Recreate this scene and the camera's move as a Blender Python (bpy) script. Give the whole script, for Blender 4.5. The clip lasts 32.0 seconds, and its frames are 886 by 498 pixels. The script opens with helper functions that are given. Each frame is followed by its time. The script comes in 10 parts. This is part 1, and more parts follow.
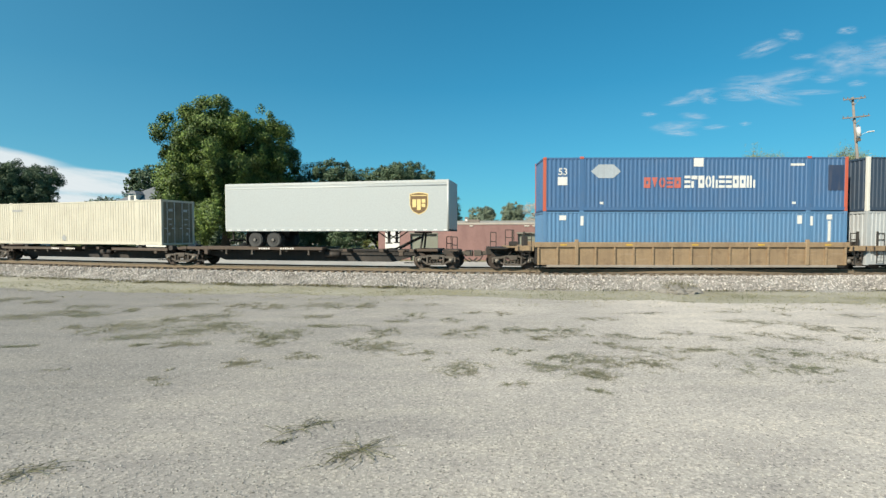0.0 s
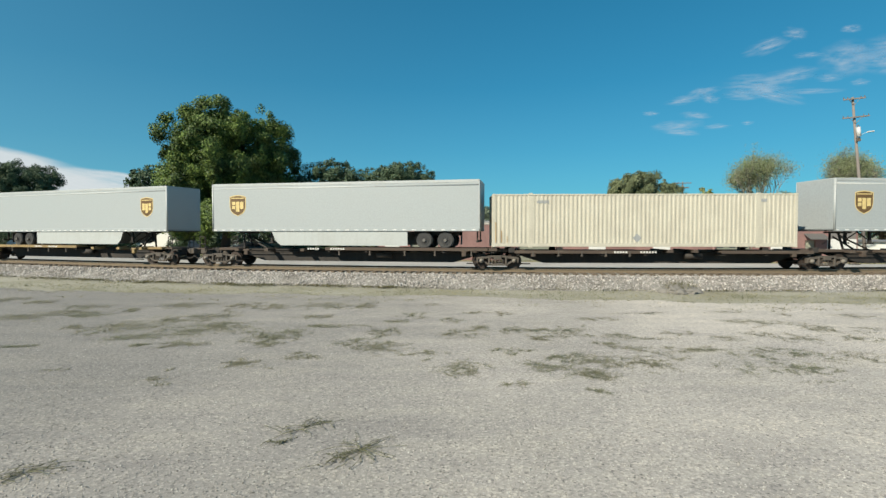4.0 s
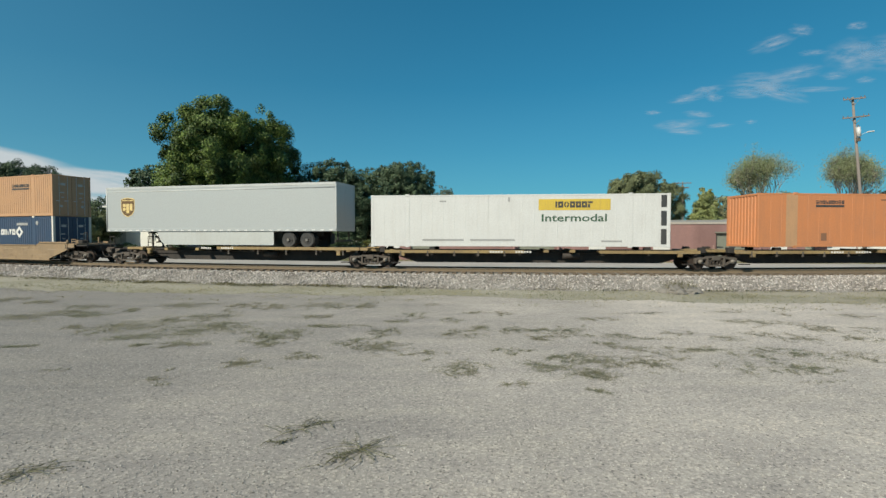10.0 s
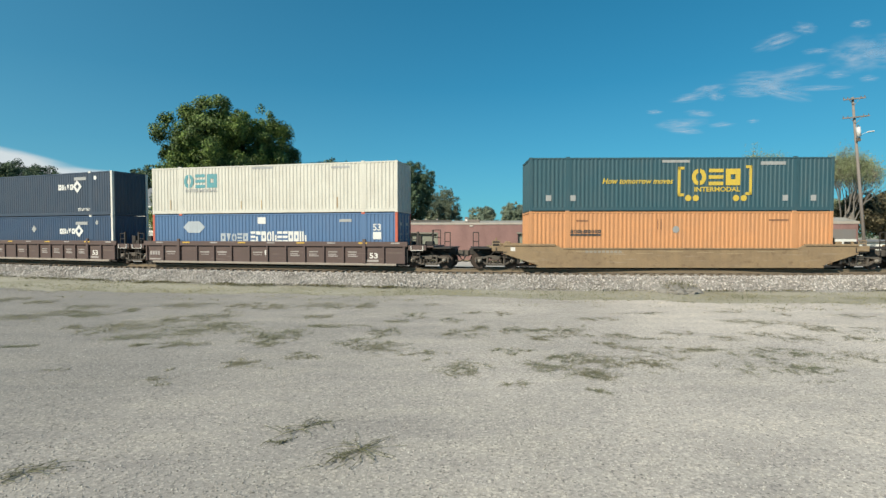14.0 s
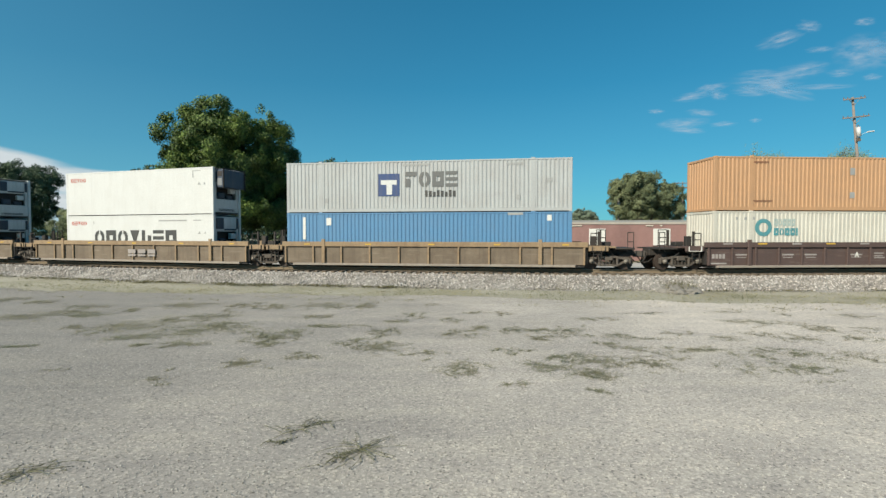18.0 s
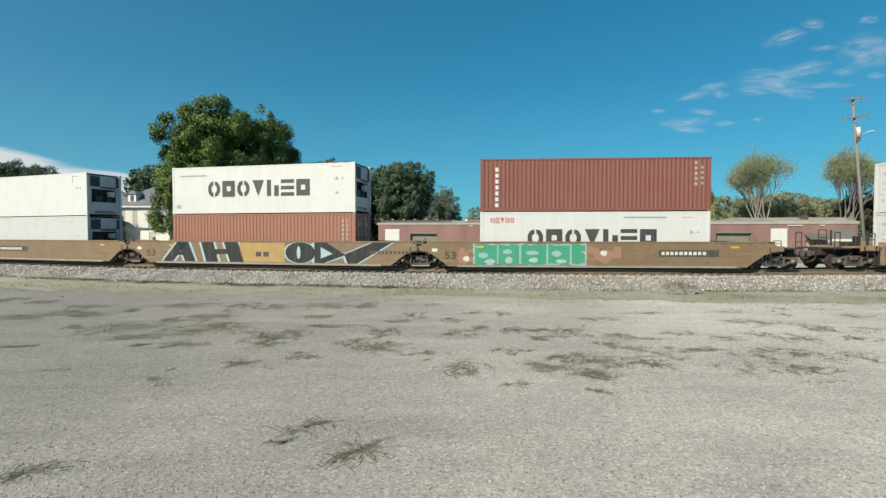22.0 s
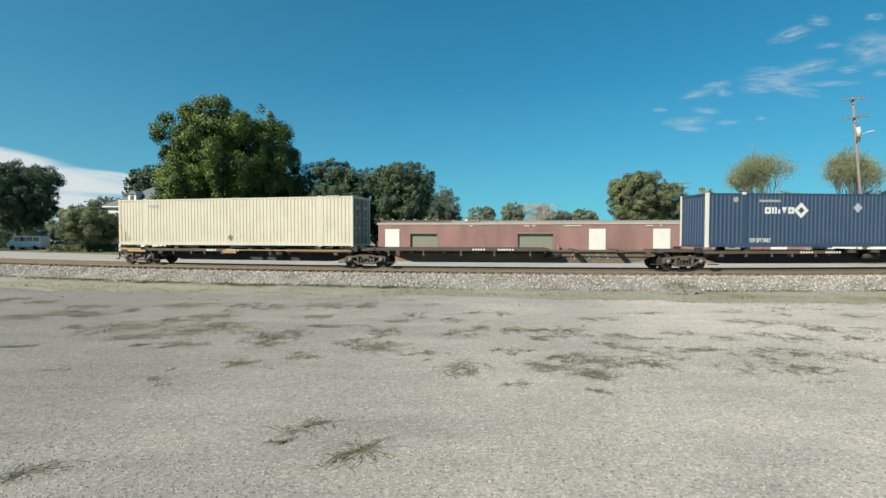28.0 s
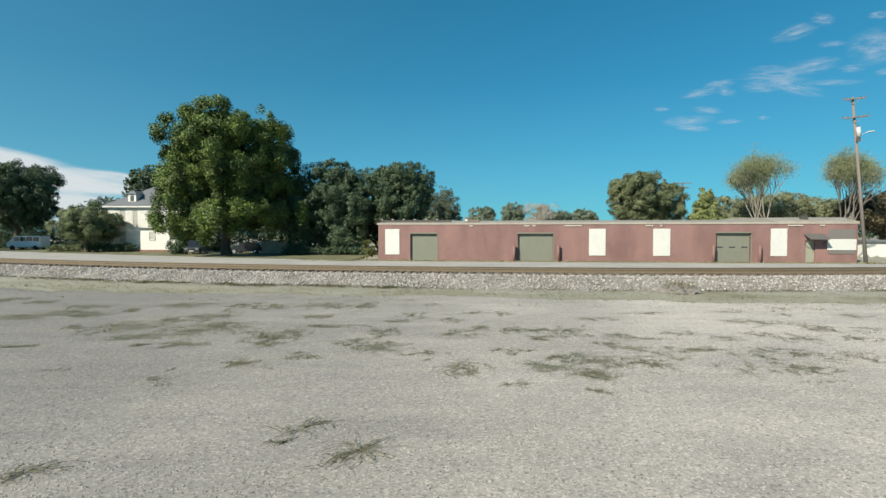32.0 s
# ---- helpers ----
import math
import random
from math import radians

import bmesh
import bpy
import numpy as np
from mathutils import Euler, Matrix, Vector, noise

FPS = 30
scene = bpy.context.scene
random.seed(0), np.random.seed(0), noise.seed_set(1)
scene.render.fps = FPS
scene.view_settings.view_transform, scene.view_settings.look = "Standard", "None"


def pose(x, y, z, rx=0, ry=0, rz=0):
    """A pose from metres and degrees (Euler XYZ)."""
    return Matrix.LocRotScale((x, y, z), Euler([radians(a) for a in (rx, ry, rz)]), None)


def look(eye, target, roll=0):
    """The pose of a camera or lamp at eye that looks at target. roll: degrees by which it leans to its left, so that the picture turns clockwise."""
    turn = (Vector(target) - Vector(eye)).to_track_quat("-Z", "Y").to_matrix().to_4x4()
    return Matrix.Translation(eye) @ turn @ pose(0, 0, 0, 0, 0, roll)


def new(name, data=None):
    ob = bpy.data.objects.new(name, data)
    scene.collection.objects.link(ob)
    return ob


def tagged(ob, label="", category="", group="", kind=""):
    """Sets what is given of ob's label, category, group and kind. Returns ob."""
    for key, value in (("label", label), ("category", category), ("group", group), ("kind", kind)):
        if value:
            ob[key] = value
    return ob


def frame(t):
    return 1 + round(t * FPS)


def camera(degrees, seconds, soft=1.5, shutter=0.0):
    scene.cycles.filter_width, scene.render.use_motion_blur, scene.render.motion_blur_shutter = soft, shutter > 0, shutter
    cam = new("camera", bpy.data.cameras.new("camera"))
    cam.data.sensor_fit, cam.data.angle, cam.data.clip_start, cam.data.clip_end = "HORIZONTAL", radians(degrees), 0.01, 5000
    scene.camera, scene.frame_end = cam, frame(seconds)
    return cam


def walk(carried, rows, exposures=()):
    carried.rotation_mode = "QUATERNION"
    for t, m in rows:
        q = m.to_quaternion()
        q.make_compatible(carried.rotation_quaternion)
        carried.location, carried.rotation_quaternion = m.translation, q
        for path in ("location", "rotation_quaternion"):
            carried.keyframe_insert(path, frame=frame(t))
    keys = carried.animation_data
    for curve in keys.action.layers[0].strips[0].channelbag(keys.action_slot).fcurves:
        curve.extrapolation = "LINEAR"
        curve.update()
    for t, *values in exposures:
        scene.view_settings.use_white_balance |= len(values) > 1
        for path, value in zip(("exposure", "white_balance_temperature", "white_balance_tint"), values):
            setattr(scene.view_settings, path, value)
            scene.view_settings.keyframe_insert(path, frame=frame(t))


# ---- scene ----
# ---------- camera: it stands still beside the lot ----------
EYE = (0.0, 0.0, 2.73)
cam = camera(84.03, 32.0, soft=1.45)
walk(cam, [(0, pose(*EYE, 90 - 1.78, 0, 0)), (32, pose(*EYE, 90 - 1.78, 0, 0))],
     [(0, 0.84), (1, 0.66), (3, 0.62), (6, 0.57), (7, 0.50), (8, 0.80), (9, 0.56), (10, 0.38), (11, 0.72), (12, 0.74), (13, 0.78), (14, 0.64), (17, 0.66), (18, 0.60), (24, 0.62), (25, 0.66), (28, 0.68), (32, 0.66)])

# ---------- daylight ----------
SUN_TO = Vector((-0.57, -0.60, 0.57)).normalized()
world = bpy.data.worlds.new("sky")
scene.world = world
world.use_nodes = True
wn = world.node_tree
sky = wn.nodes.new("ShaderNodeTexSky")
sky.sky_type = 'NISHITA'
sky.sun_disc = False
sky.sun_elevation = math.asin(SUN_TO.z)
sky.sun_rotation = math.atan2(SUN_TO.x, SUN_TO.y)
sky.air_density, sky.dust_density, sky.ozone_density = 0.9, 0.0, 2.0
wn.nodes["Background"].inputs["Strength"].default_value = 0.10
deep = wn.nodes.new("ShaderNodeMix")
deep.data_type, deep.blend_type = 'RGBA', 'MULTIPLY'
deep.inputs[0].default_value = 1.0
deep.inputs[7].default_value = (0.13, 0.795, 1.02, 1)
soften = wn.nodes.new("ShaderNodeGamma")
soften.inputs[1].default_value = 0.68
wn.links.new(sky.outputs[0], soften.inputs[0])
wn.links.new(soften.outputs[0], deep.inputs[6])
# pale haze towards the horizon
way = wn.nodes.new("ShaderNodeTexCoord")
axes = wn.nodes.new("ShaderNodeSeparateXYZ")
wn.links.new(way.outputs["Generated"], axes.inputs[0])
low = wn.nodes.new("ShaderNodeValToRGB")
for i, (at_z, v_) in enumerate([(0.0, 0.50), (0.07, 0.34), (0.16, 0.17), (0.28, 0.05), (0.5, 0.01)]):
    el = low.color_ramp.elements[i] if i < 2 else low.color_ramp.elements.new(at_z)
    el.position, el.color = at_z, (v_, v_, v_, 1)
wn.links.new(axes.outputs[2], low.inputs[0])
# the sunward side is a little paler
sunward = wn.nodes.new("ShaderNodeMath"); sunward.operation = 'SUBTRACT'
sunward.inputs[1].default_value = 0.75
aside = wn.nodes.new("ShaderNodeMath"); aside.operation = 'MULTIPLY'
wn.links.new(axes.outputs[0], sunward.inputs[0])
wn.links.new(sunward.outputs[0], aside.inputs[0]); wn.links.new(axes.outputs[0], aside.inputs[1])
thick = wn.nodes.new("ShaderNodeMath"); thick.operation = 'MULTIPLY_ADD'
thick.inputs[1].default_value = 0.11
wn.links.new(aside.outputs[0], thick.inputs[0]); wn.links.new(low.outputs[0], thick.inputs[2])
haze = wn.nodes.new("ShaderNodeMix")
haze.data_type = 'RGBA'
haze.inputs[7].default_value = (1.60, 3.2, 4.0, 1)
wn.links.new(thick.outputs[0], haze.inputs[0])
wn.links.new(deep.outputs[2], haze.inputs[6])
wn.links.new(haze.outputs[2], wn.nodes["Background"].inputs["Color"])
sun_data = bpy.data.lights.new("sun", 'SUN')
sun_data.energy, sun_data.angle, sun_data.color = 4.5, radians(0.53), (1.0, 0.925, 0.755)
sun = new("sun", sun_data)
sun.matrix_world = look(SUN_TO * 200, (0, 0, 0))
# ---------- materials ----------
MATS = {}


def shader(name):
    m = bpy.data.materials.new(name)
    m.use_nodes = True
    nt = m.node_tree
    return m, nt, nt.nodes["Principled BSDF"]


def ramp(nt, fac, stops):
    n = nt.nodes.new("ShaderNodeValToRGB")
    e = n.color_ramp.elements
    while len(e) < len(stops):
        e.new(0.5)
    for el, (p, c) in zip(e, stops):
        el.position = p
        el.color = (*c, 1) if len(c) == 3 else c
    nt.links.new(fac, n.inputs[0])
    return n


def mixc(nt, fac, a, b, how='MIX'):
    n = nt.nodes.new("ShaderNodeMix")
    n.data_type, n.blend_type = 'RGBA', how
    for v, i in ((fac, 0), (a, 6), (b, 7)):
        if hasattr(v, "links"):
            nt.links.new(v, n.inputs[i])
        elif i == 0:
            n.inputs[0].default_value = v
        else:
            n.inputs[i].default_value = (*v, 1)
    return n.outputs[2]


def coords(nt, scale=(1, 1, 1), which="Object"):
    tc = nt.nodes.new("ShaderNodeTexCoord")
    mp = nt.nodes.new("ShaderNodeMapping")
    mp.inputs["Scale"].default_value = scale
    nt.links.new(tc.outputs[which], mp.inputs["Vector"])
    return mp.outputs[0]


def noise_tex(nt, vec, scale, detail=4, rough=0.55):
    n = nt.nodes.new("ShaderNodeTexNoise")
    n.inputs["Scale"].default_value, n.inputs["Detail"].default_value, n.inputs["Roughness"].default_value = scale, detail, rough
    nt.links.new(vec, n.inputs["Vector"])
    return n.outputs[0]


def bump(nt, bsdf, height, strength, distance=0.02):
    b = nt.nodes.new("ShaderNodeBump")
    b.inputs["Strength"].default_value, b.inputs["Distance"].default_value = strength, distance
    nt.links.new(height, b.inputs["Height"])
    nt.links.new(b.outputs[0], bsdf.inputs["Normal"])


def paint(name, rgb, rough=0.5, metal=0.0, dirt=0.25, dirt_rgb=(0.16, 0.13, 0.10), streak=0.3, relief=0.15, rust=0.0):
    """Painted or bare metal with grime in blotches and rain streaks."""
    if name in MATS:
        return MATS[name]
    m, nt, b = shader(name)
    v = coords(nt)
    vs = coords(nt, (2.2, 2.2, 0.16))
    big = ramp(nt, noise_tex(nt, v, 0.9, 5), [(0.42, (0, 0, 0)), (0.75, (1, 1, 1))]).outputs[0]
    fine = noise_tex(nt, v, 14, 5, 0.65)
    st = ramp(nt, noise_tex(nt, vs, 2.5, 5, 0.6), [(0.47, (0, 0, 0)), (0.78, (1, 1, 1))]).outputs[0]
    mul = nt.nodes.new("ShaderNodeMath"); mul.operation = 'MULTIPLY'; mul.inputs[1].default_value = dirt
    nt.links.new(big, mul.inputs[0])
    c = mixc(nt, mul.outputs[0], rgb, dirt_rgb)
    mul2 = nt.nodes.new("ShaderNodeMath"); mul2.operation = 'MULTIPLY'; mul2.inputs[1].default_value = streak
    nt.links.new(st, mul2.inputs[0])
    c = mixc(nt, mul2.outputs[0], c, dirt_rgb)
    vary = ramp(nt, fine, [(0.3, (0.88, 0.88, 0.88)), (0.7, (1.08, 1.08, 1.08))]).outputs[0]
    c = mixc(nt, 1.0, c, vary, 'MULTIPLY')
    # scuffs that run along the side
    scuff = ramp(nt, noise_tex(nt, coords(nt, (0.35, 0.35, 3.0)), 4.0, 6, 0.7), [(0.60, (0, 0, 0)), (0.72, (1, 1, 1))]).outputs[0]
    rub = nt.nodes.new("ShaderNodeMath"); rub.operation = 'MULTIPLY'; rub.inputs[1].default_value = min(0.4, dirt * 0.6)
    nt.links.new(scuff, rub.inputs[0])
    c = mixc(nt, rub.outputs[0], c, tuple(0.6 * p + 0.4 * q for p, q in zip(dirt_rgb, rgb)))
    if rust:
        # rust breaking through, and pale scraped bands
        spots = ramp(nt, noise_tex(nt, coords(nt, (0.8, 0.8, 1.3)), 3.2, 8, 0.72), [(0.54, (0, 0, 0)), (0.66, (1, 1, 1))]).outputs[0]
        eat = nt.nodes.new("ShaderNodeMath"); eat.operation = 'MULTIPLY'; eat.inputs[1].default_value = rust
        nt.links.new(spots, eat.inputs[0])
        c = mixc(nt, eat.outputs[0], c, (0.085, 0.045, 0.026))
        bare = ramp(nt, noise_tex(nt, coords(nt, (0.22, 0.22, 2.6)), 2.6, 7, 0.7), [(0.57, (0, 0, 0)), (0.70, (1, 1, 1))]).outputs[0]
        show = nt.nodes.new("ShaderNodeMath"); show.operation = 'MULTIPLY'; show.inputs[1].default_value = rust * 0.8
        nt.links.new(bare, show.inputs[0])
        c = mixc(nt, show.outputs[0], c, (0.36, 0.31, 0.25))
    nt.links.new(c, b.inputs["Base Color"])
    rr = nt.nodes.new("ShaderNodeMapRange")
    rr.inputs[3].default_value, rr.inputs[4].default_value = rough - 0.08, min(1, rough + 0.2)
    nt.links.new(fine, rr.inputs[0])
    nt.links.new(rr.outputs[0], b.inputs["Roughness"])
    b.inputs["Metallic"].default_value = metal
    bump(nt, b, fine, relief, 0.01)
    MATS[name] = m
    return m


def plain(name, rgb, rough=0.5, metal=0.0):
    if name not in MATS:
        m, nt, b = shader(name)
        v = coords(nt)
        n = ramp(nt, noise_tex(nt, v, 6, 4), [(0.3, tuple(0.85 * x for x in rgb)), (0.7, tuple(min(1, 1.08 * x) for x in rgb))])
        nt.links.new(n.outputs[0], b.inputs["Base Color"])
        b.inputs["Roughness"].default_value, b.inputs["Metallic"].default_value = rough, metal
        MATS[name] = m
    return MATS[name]


def glass(name, rgb=(0.03, 0.04, 0.05)):
    if name not in MATS:
        m, nt, b = shader(name)
        b.inputs["Base Color"].default_value = (*rgb, 1)
        b.inputs["Roughness"].default_value = 0.06
        b.inputs["Specular IOR Level"].default_value = 0.8
        MATS[name] = m
    return MATS[name]


def leaf_mat(name, lo, hi, trans=0.22, patchy=0.0):
    if name not in MATS:
        m, nt, b = shader(name)
        g = nt.nodes.new("ShaderNodeNewGeometry")
        big = noise_tex(nt, coords(nt), 0.35, 3)
        c1 = ramp(nt, g.outputs["Random Per Island"], [(0.0, lo), (1.0, hi)]).outputs[0]
        k = 0.18 * patchy
        shade = ramp(nt, big, [(0.35, (0.7 - k, 0.75 - k, 0.7 - k)), (0.65, (1.15 + k, 1.12 + k, 1.0))]).outputs[0]
        c = mixc(nt, 1.0, c1, shade, 'MULTIPLY')
        nt.links.new(c, b.inputs["Base Color"])
        b.inputs["Roughness"].default_value = 0.55
        b.inputs["Specular IOR Level"].default_value = 0.3
        tr = nt.nodes.new("ShaderNodeBsdfTranslucent")
        nt.links.new(c, tr.inputs[0])
        mx = nt.nodes.new("ShaderNodeMixShader")
        mx.inputs[0].default_value = trans
        out = nt.nodes["Material Output"]
        nt.links.new(b.outputs[0], mx.inputs[1]); nt.links.new(tr.outputs[0], mx.inputs[2])
        nt.links.new(mx.outputs[0], out.inputs[0])
        MATS[name] = m
    return MATS[name]


# ---------- mesh helpers ----------
def part(name, bm, material, parent=None, label="", smooth=False):
    """Links a bmesh as one mesh object under a thing or a part."""
    me = bpy.data.meshes.new(name)
    bmesh.ops.recalc_face_normals(bm, faces=bm.faces)
    bm.to_mesh(me)
    bm.free()
    return put(name, me, material, parent, label, smooth)


def put(name, me, material, parent=None, label="", smooth=False, at=None):
    if material is not None and not me.materials:
        me.materials.append(material)
    if smooth:
        me.polygons.foreach_set("use_smooth", [True] * len(me.polygons))
    ob = new(name, me)
    if parent is not None:
        ob.parent = parent
    if at is not None:
        ob.matrix_basis = at
    if label:
        tagged(ob, label)
    return ob


def thing(name, label, category, group="", kind="", m=None):
    e = new(name)
    e.empty_display_size = 0.3
    if m is not None:
        e.matrix_basis = m
    return tagged(e, label, category, group, kind)


def box(bm, x0, x1, y0, y1, z0, z1, bev=0.0, m=None):
    r = bmesh.ops.create_cube(bm, size=1, matrix=Matrix.Translation(((x0 + x1) / 2, (y0 + y1) / 2, (z0 + z1) / 2)) @ Matrix.Diagonal((abs(x1 - x0), abs(y1 - y0), abs(z1 - z0), 1)))
    vs = r["verts"]
    if m is not None:
        bmesh.ops.transform(bm, matrix=m, verts=vs)
    if bev:
        es = list({e for v in vs for e in v.link_edges})
        bmesh.ops.bevel(bm, geom=es, offset=bev, segments=1, affect='EDGES')
    return bm


def boxes(*rows, bev=0.0):
    bm = bmesh.new()
    for r in rows:
        box(bm, *r, bev=bev)
    return bm


def rod(bm, a, b, r0, r1=None, n=8, cap=True):
    a, b = Vector(a), Vector(b)
    d = b - a
    if d.length < 1e-6:
        return
    m = Matrix.Translation((a + b) / 2) @ d.to_track_quat('Z', 'Y').to_matrix().to_4x4()
    bmesh.ops.create_cone(bm, cap_ends=cap, segments=n, radius1=r0, radius2=r0 if r1 is None else r1, depth=d.length, matrix=m)


def prism(bm, pts, x0, x1):
    """Extrudes a profile of (y, z) points along x."""
    a = [bm.verts.new((x0, y, z)) for y, z in pts]
    b = [bm.verts.new((x1, y, z)) for y, z in pts]
    n = len(pts)
    bm.faces.new(a[::-1]); bm.faces.new(b)
    for i in range(n):
        bm.faces.new((a[i], a[(i + 1) % n], b[(i + 1) % n], b[i]))


def mesh_of(name, verts, faces):
    me = bpy.data.meshes.new(name)
    me.from_pydata(verts, [], faces)
    return me


def words(text, size, name, material, parent, m, width=None, depth=0.006, shear=0.0, bold=0.0):
    """Lettering as a thin mesh, its left foot at the pose m, its face towards local -y."""
    cu = bpy.data.curves.new(name, 'FONT')
    cu.body, cu.size, cu.extrude, cu.shear, cu.offset = text, size, depth, shear, bold
    cu.resolution_u = 3
    tmp = new("lettering", cu)
    dg = bpy.context.evaluated_depsgraph_get()
    me = bpy.data.meshes.new_from_object(tmp.evaluated_get(dg))
    bpy.data.objects.remove(tmp)
    bpy.data.curves.remove(cu)
    co = np.empty(len(me.vertices) * 3)
    me.vertices.foreach_get("co", co)
    co = co.reshape(-1, 3)
    if width and len(co):
        co[:, 0] = (co[:, 0] - co[:, 0].min()) * width / max(1e-6, np.ptp(co[:, 0]))
    co = np.stack([co[:, 0], -co[:, 2], co[:, 1]], 1)
    me.vertices.foreach_set("co", co.ravel())
    me.materials.clear()
    return put(name, me, material, parent, at=m)
# ---------- the railway's line: a gentle bend past the lot ----------
GROUND, RAIL = 0.0, 0.80
SPEED = 17.98
STEP = 0.1
LINE_S = np.arange(-60, 60 + STEP / 2, STEP)
bend = np.clip(LINE_S, -35.5, 25.5) / 19.8
LINE_H = np.maximum(0.13903 - 0.14380 * bend - 0.00560 * bend ** 2 - 0.04348 * bend ** 3 - 0.02710 * bend ** 4, -0.08)
mid_h = (LINE_H[1:] + LINE_H[:-1]) / 2
LINE_X = np.concatenate([[0], np.cumsum(np.cos(mid_h) * STEP)])
LINE_Y = np.concatenate([[0], np.cumsum(-np.sin(mid_h) * STEP)])
zero = len(LINE_S) // 2
LINE_X, LINE_Y = LINE_X - LINE_X[zero] + 0.113, LINE_Y - LINE_Y[zero] + 26.96


def line_at(s):
    """The centre of the track at s metres along it, and its heading."""
    if s < LINE_S[0]:
        i, over = 0, s - LINE_S[0]
    elif s > LINE_S[-1]:
        i, over = -1, s - LINE_S[-1]
    else:
        over = 0
        h = float(np.interp(s, LINE_S, LINE_H))
        x, y = float(np.interp(s, LINE_S, LINE_X)), float(np.interp(s, LINE_S, LINE_Y))
    if over:
        h = float(LINE_H[i])
        x, y = float(LINE_X[i]) + over * math.cos(h), float(LINE_Y[i]) - over * math.sin(h)
    return x + 1.3 * math.sin(h), y + 1.3 * math.cos(h), h


def chord(a, b):
    """The pose of a car whose trucks stand a and b metres along the line: its middle, on the rails."""
    ax, ay, _ = line_at(a)
    bx, by, _ = line_at(b)
    return Matrix.Translation(((ax + bx) / 2, (ay + by) / 2, RAIL)) @ Matrix.Rotation(math.atan2(by - ay, bx - ax), 4, 'Z')


RIDES = []      # (thing, rear truck, front truck, pose on the car)


def ride(ob, car, m=None):
    RIDES.append((ob, car[0], car[1], m or Matrix()))
    return ob

# ---------- clouds: thin far sheets; the high wisps drift ----------
DRIFTS = []


def cloud_material(name, stretch, scale, lo, hi, edge, rgb, strength, dense):
    m = bpy.data.materials.new(name)
    m.use_nodes = True
    nt = m.node_tree
    nt.nodes.remove(nt.nodes["Principled BSDF"])
    tc = nt.nodes.new("ShaderNodeTexCoord")
    ln = nt.nodes.new("ShaderNodeVectorMath"); ln.operation = 'LENGTH'
    wob = nt.nodes.new("ShaderNodeTexNoise")
    wob.inputs["Scale"].default_value, wob.inputs["Detail"].default_value = scale * 0.6, 6
    mp = nt.nodes.new("ShaderNodeMapping")
    mp.inputs["Scale"].default_value = stretch
    info = nt.nodes.new("ShaderNodeObjectInfo")
    shift = nt.nodes.new("ShaderNodeVectorMath"); shift.operation = 'ADD'
    far_off = nt.nodes.new("ShaderNodeMath"); far_off.operation = 'MULTIPLY'; far_off.inputs[1].default_value = 50
    nt.links.new(info.outputs["Random"], far_off.inputs[0])
    nt.links.new(tc.outputs["Object"], mp.inputs["Vector"])
    nt.links.new(mp.outputs[0], shift.inputs[0]); nt.links.new(far_off.outputs[0], shift.inputs[1])
    nt.links.new(shift.outputs[0], wob.inputs["Vector"])
    nt.links.new(tc.outputs["Object"], ln.inputs[0])
    tex = nt.nodes.new("ShaderNodeTexNoise")
    tex.inputs["Scale"].default_value, tex.inputs["Detail"].default_value, tex.inputs["Roughness"].default_value = scale, 8, 0.6
    nt.links.new(shift.outputs[0], tex.inputs["Vector"])
    rad = nt.nodes.new("ShaderNodeMath"); rad.operation = 'MULTIPLY_ADD'
    rad.inputs[1].default_value, rad.inputs[2].default_value = 0.9, -0.45
    nt.links.new(wob.outputs[0], rad.inputs[0])
    total = nt.nodes.new("ShaderNodeMath"); total.operation = 'ADD'
    nt.links.new(ln.outputs["Value"], total.inputs[0]); nt.links.new(rad.outputs[0], total.inputs[1])
    mask = nt.nodes.new("ShaderNodeMapRange")
    mask.interpolation_type = 'SMOOTHSTEP'
    for i, v in ((1, edge), (2, 0.98), (3, 1.0), (4, 0.0)):
        mask.inputs[i].default_value = v
    nt.links.new(total.outputs[0], mask.inputs[0])
    hard = nt.nodes.new("ShaderNodeMapRange")
    hard.interpolation_type = 'SMOOTHSTEP'
    for i, v in ((1, 0.85), (2, 1.0), (3, 1.0), (4, 0.0)):
        hard.inputs[i].default_value = v
    nt.links.new(ln.outputs["Value"], hard.inputs[0])
    body = nt.nodes.new("ShaderNodeMapRange")
    for i, v in ((1, lo), (2, hi), (3, 0.0), (4, dense)):
        body.inputs[i].default_value = v
    nt.links.new(tex.outputs[0], body.inputs[0])
    a1 = nt.nodes.new("ShaderNodeMath"); a1.operation = 'MULTIPLY'
    a2 = nt.nodes.new("ShaderNodeMath"); a2.operation = 'MULTIPLY'
    nt.links.new(mask.outputs[0], a1.inputs[0]); nt.links.new(body.outputs[0], a1.inputs[1])
    nt.links.new(a1.outputs[0], a2.inputs[0]); nt.links.new(hard.outputs[0], a2.inputs[1])
    em = nt.nodes.new("ShaderNodeEmission")
    em.inputs[0].default_value, em.inputs[1].default_value = (*rgb, 1), strength
    tr = nt.nodes.new("ShaderNodeBsdfTransparent")
    mx = nt.nodes.new("ShaderNodeMixShader")
    nt.links.new(a2.outputs[0], mx.inputs[0]); nt.links.new(tr.outputs[0], mx.inputs[1]); nt.links.new(em.outputs[0], mx.inputs[2])
    nt.links.new(mx.outputs[0], nt.nodes["Material Output"].inputs[0])
    return m


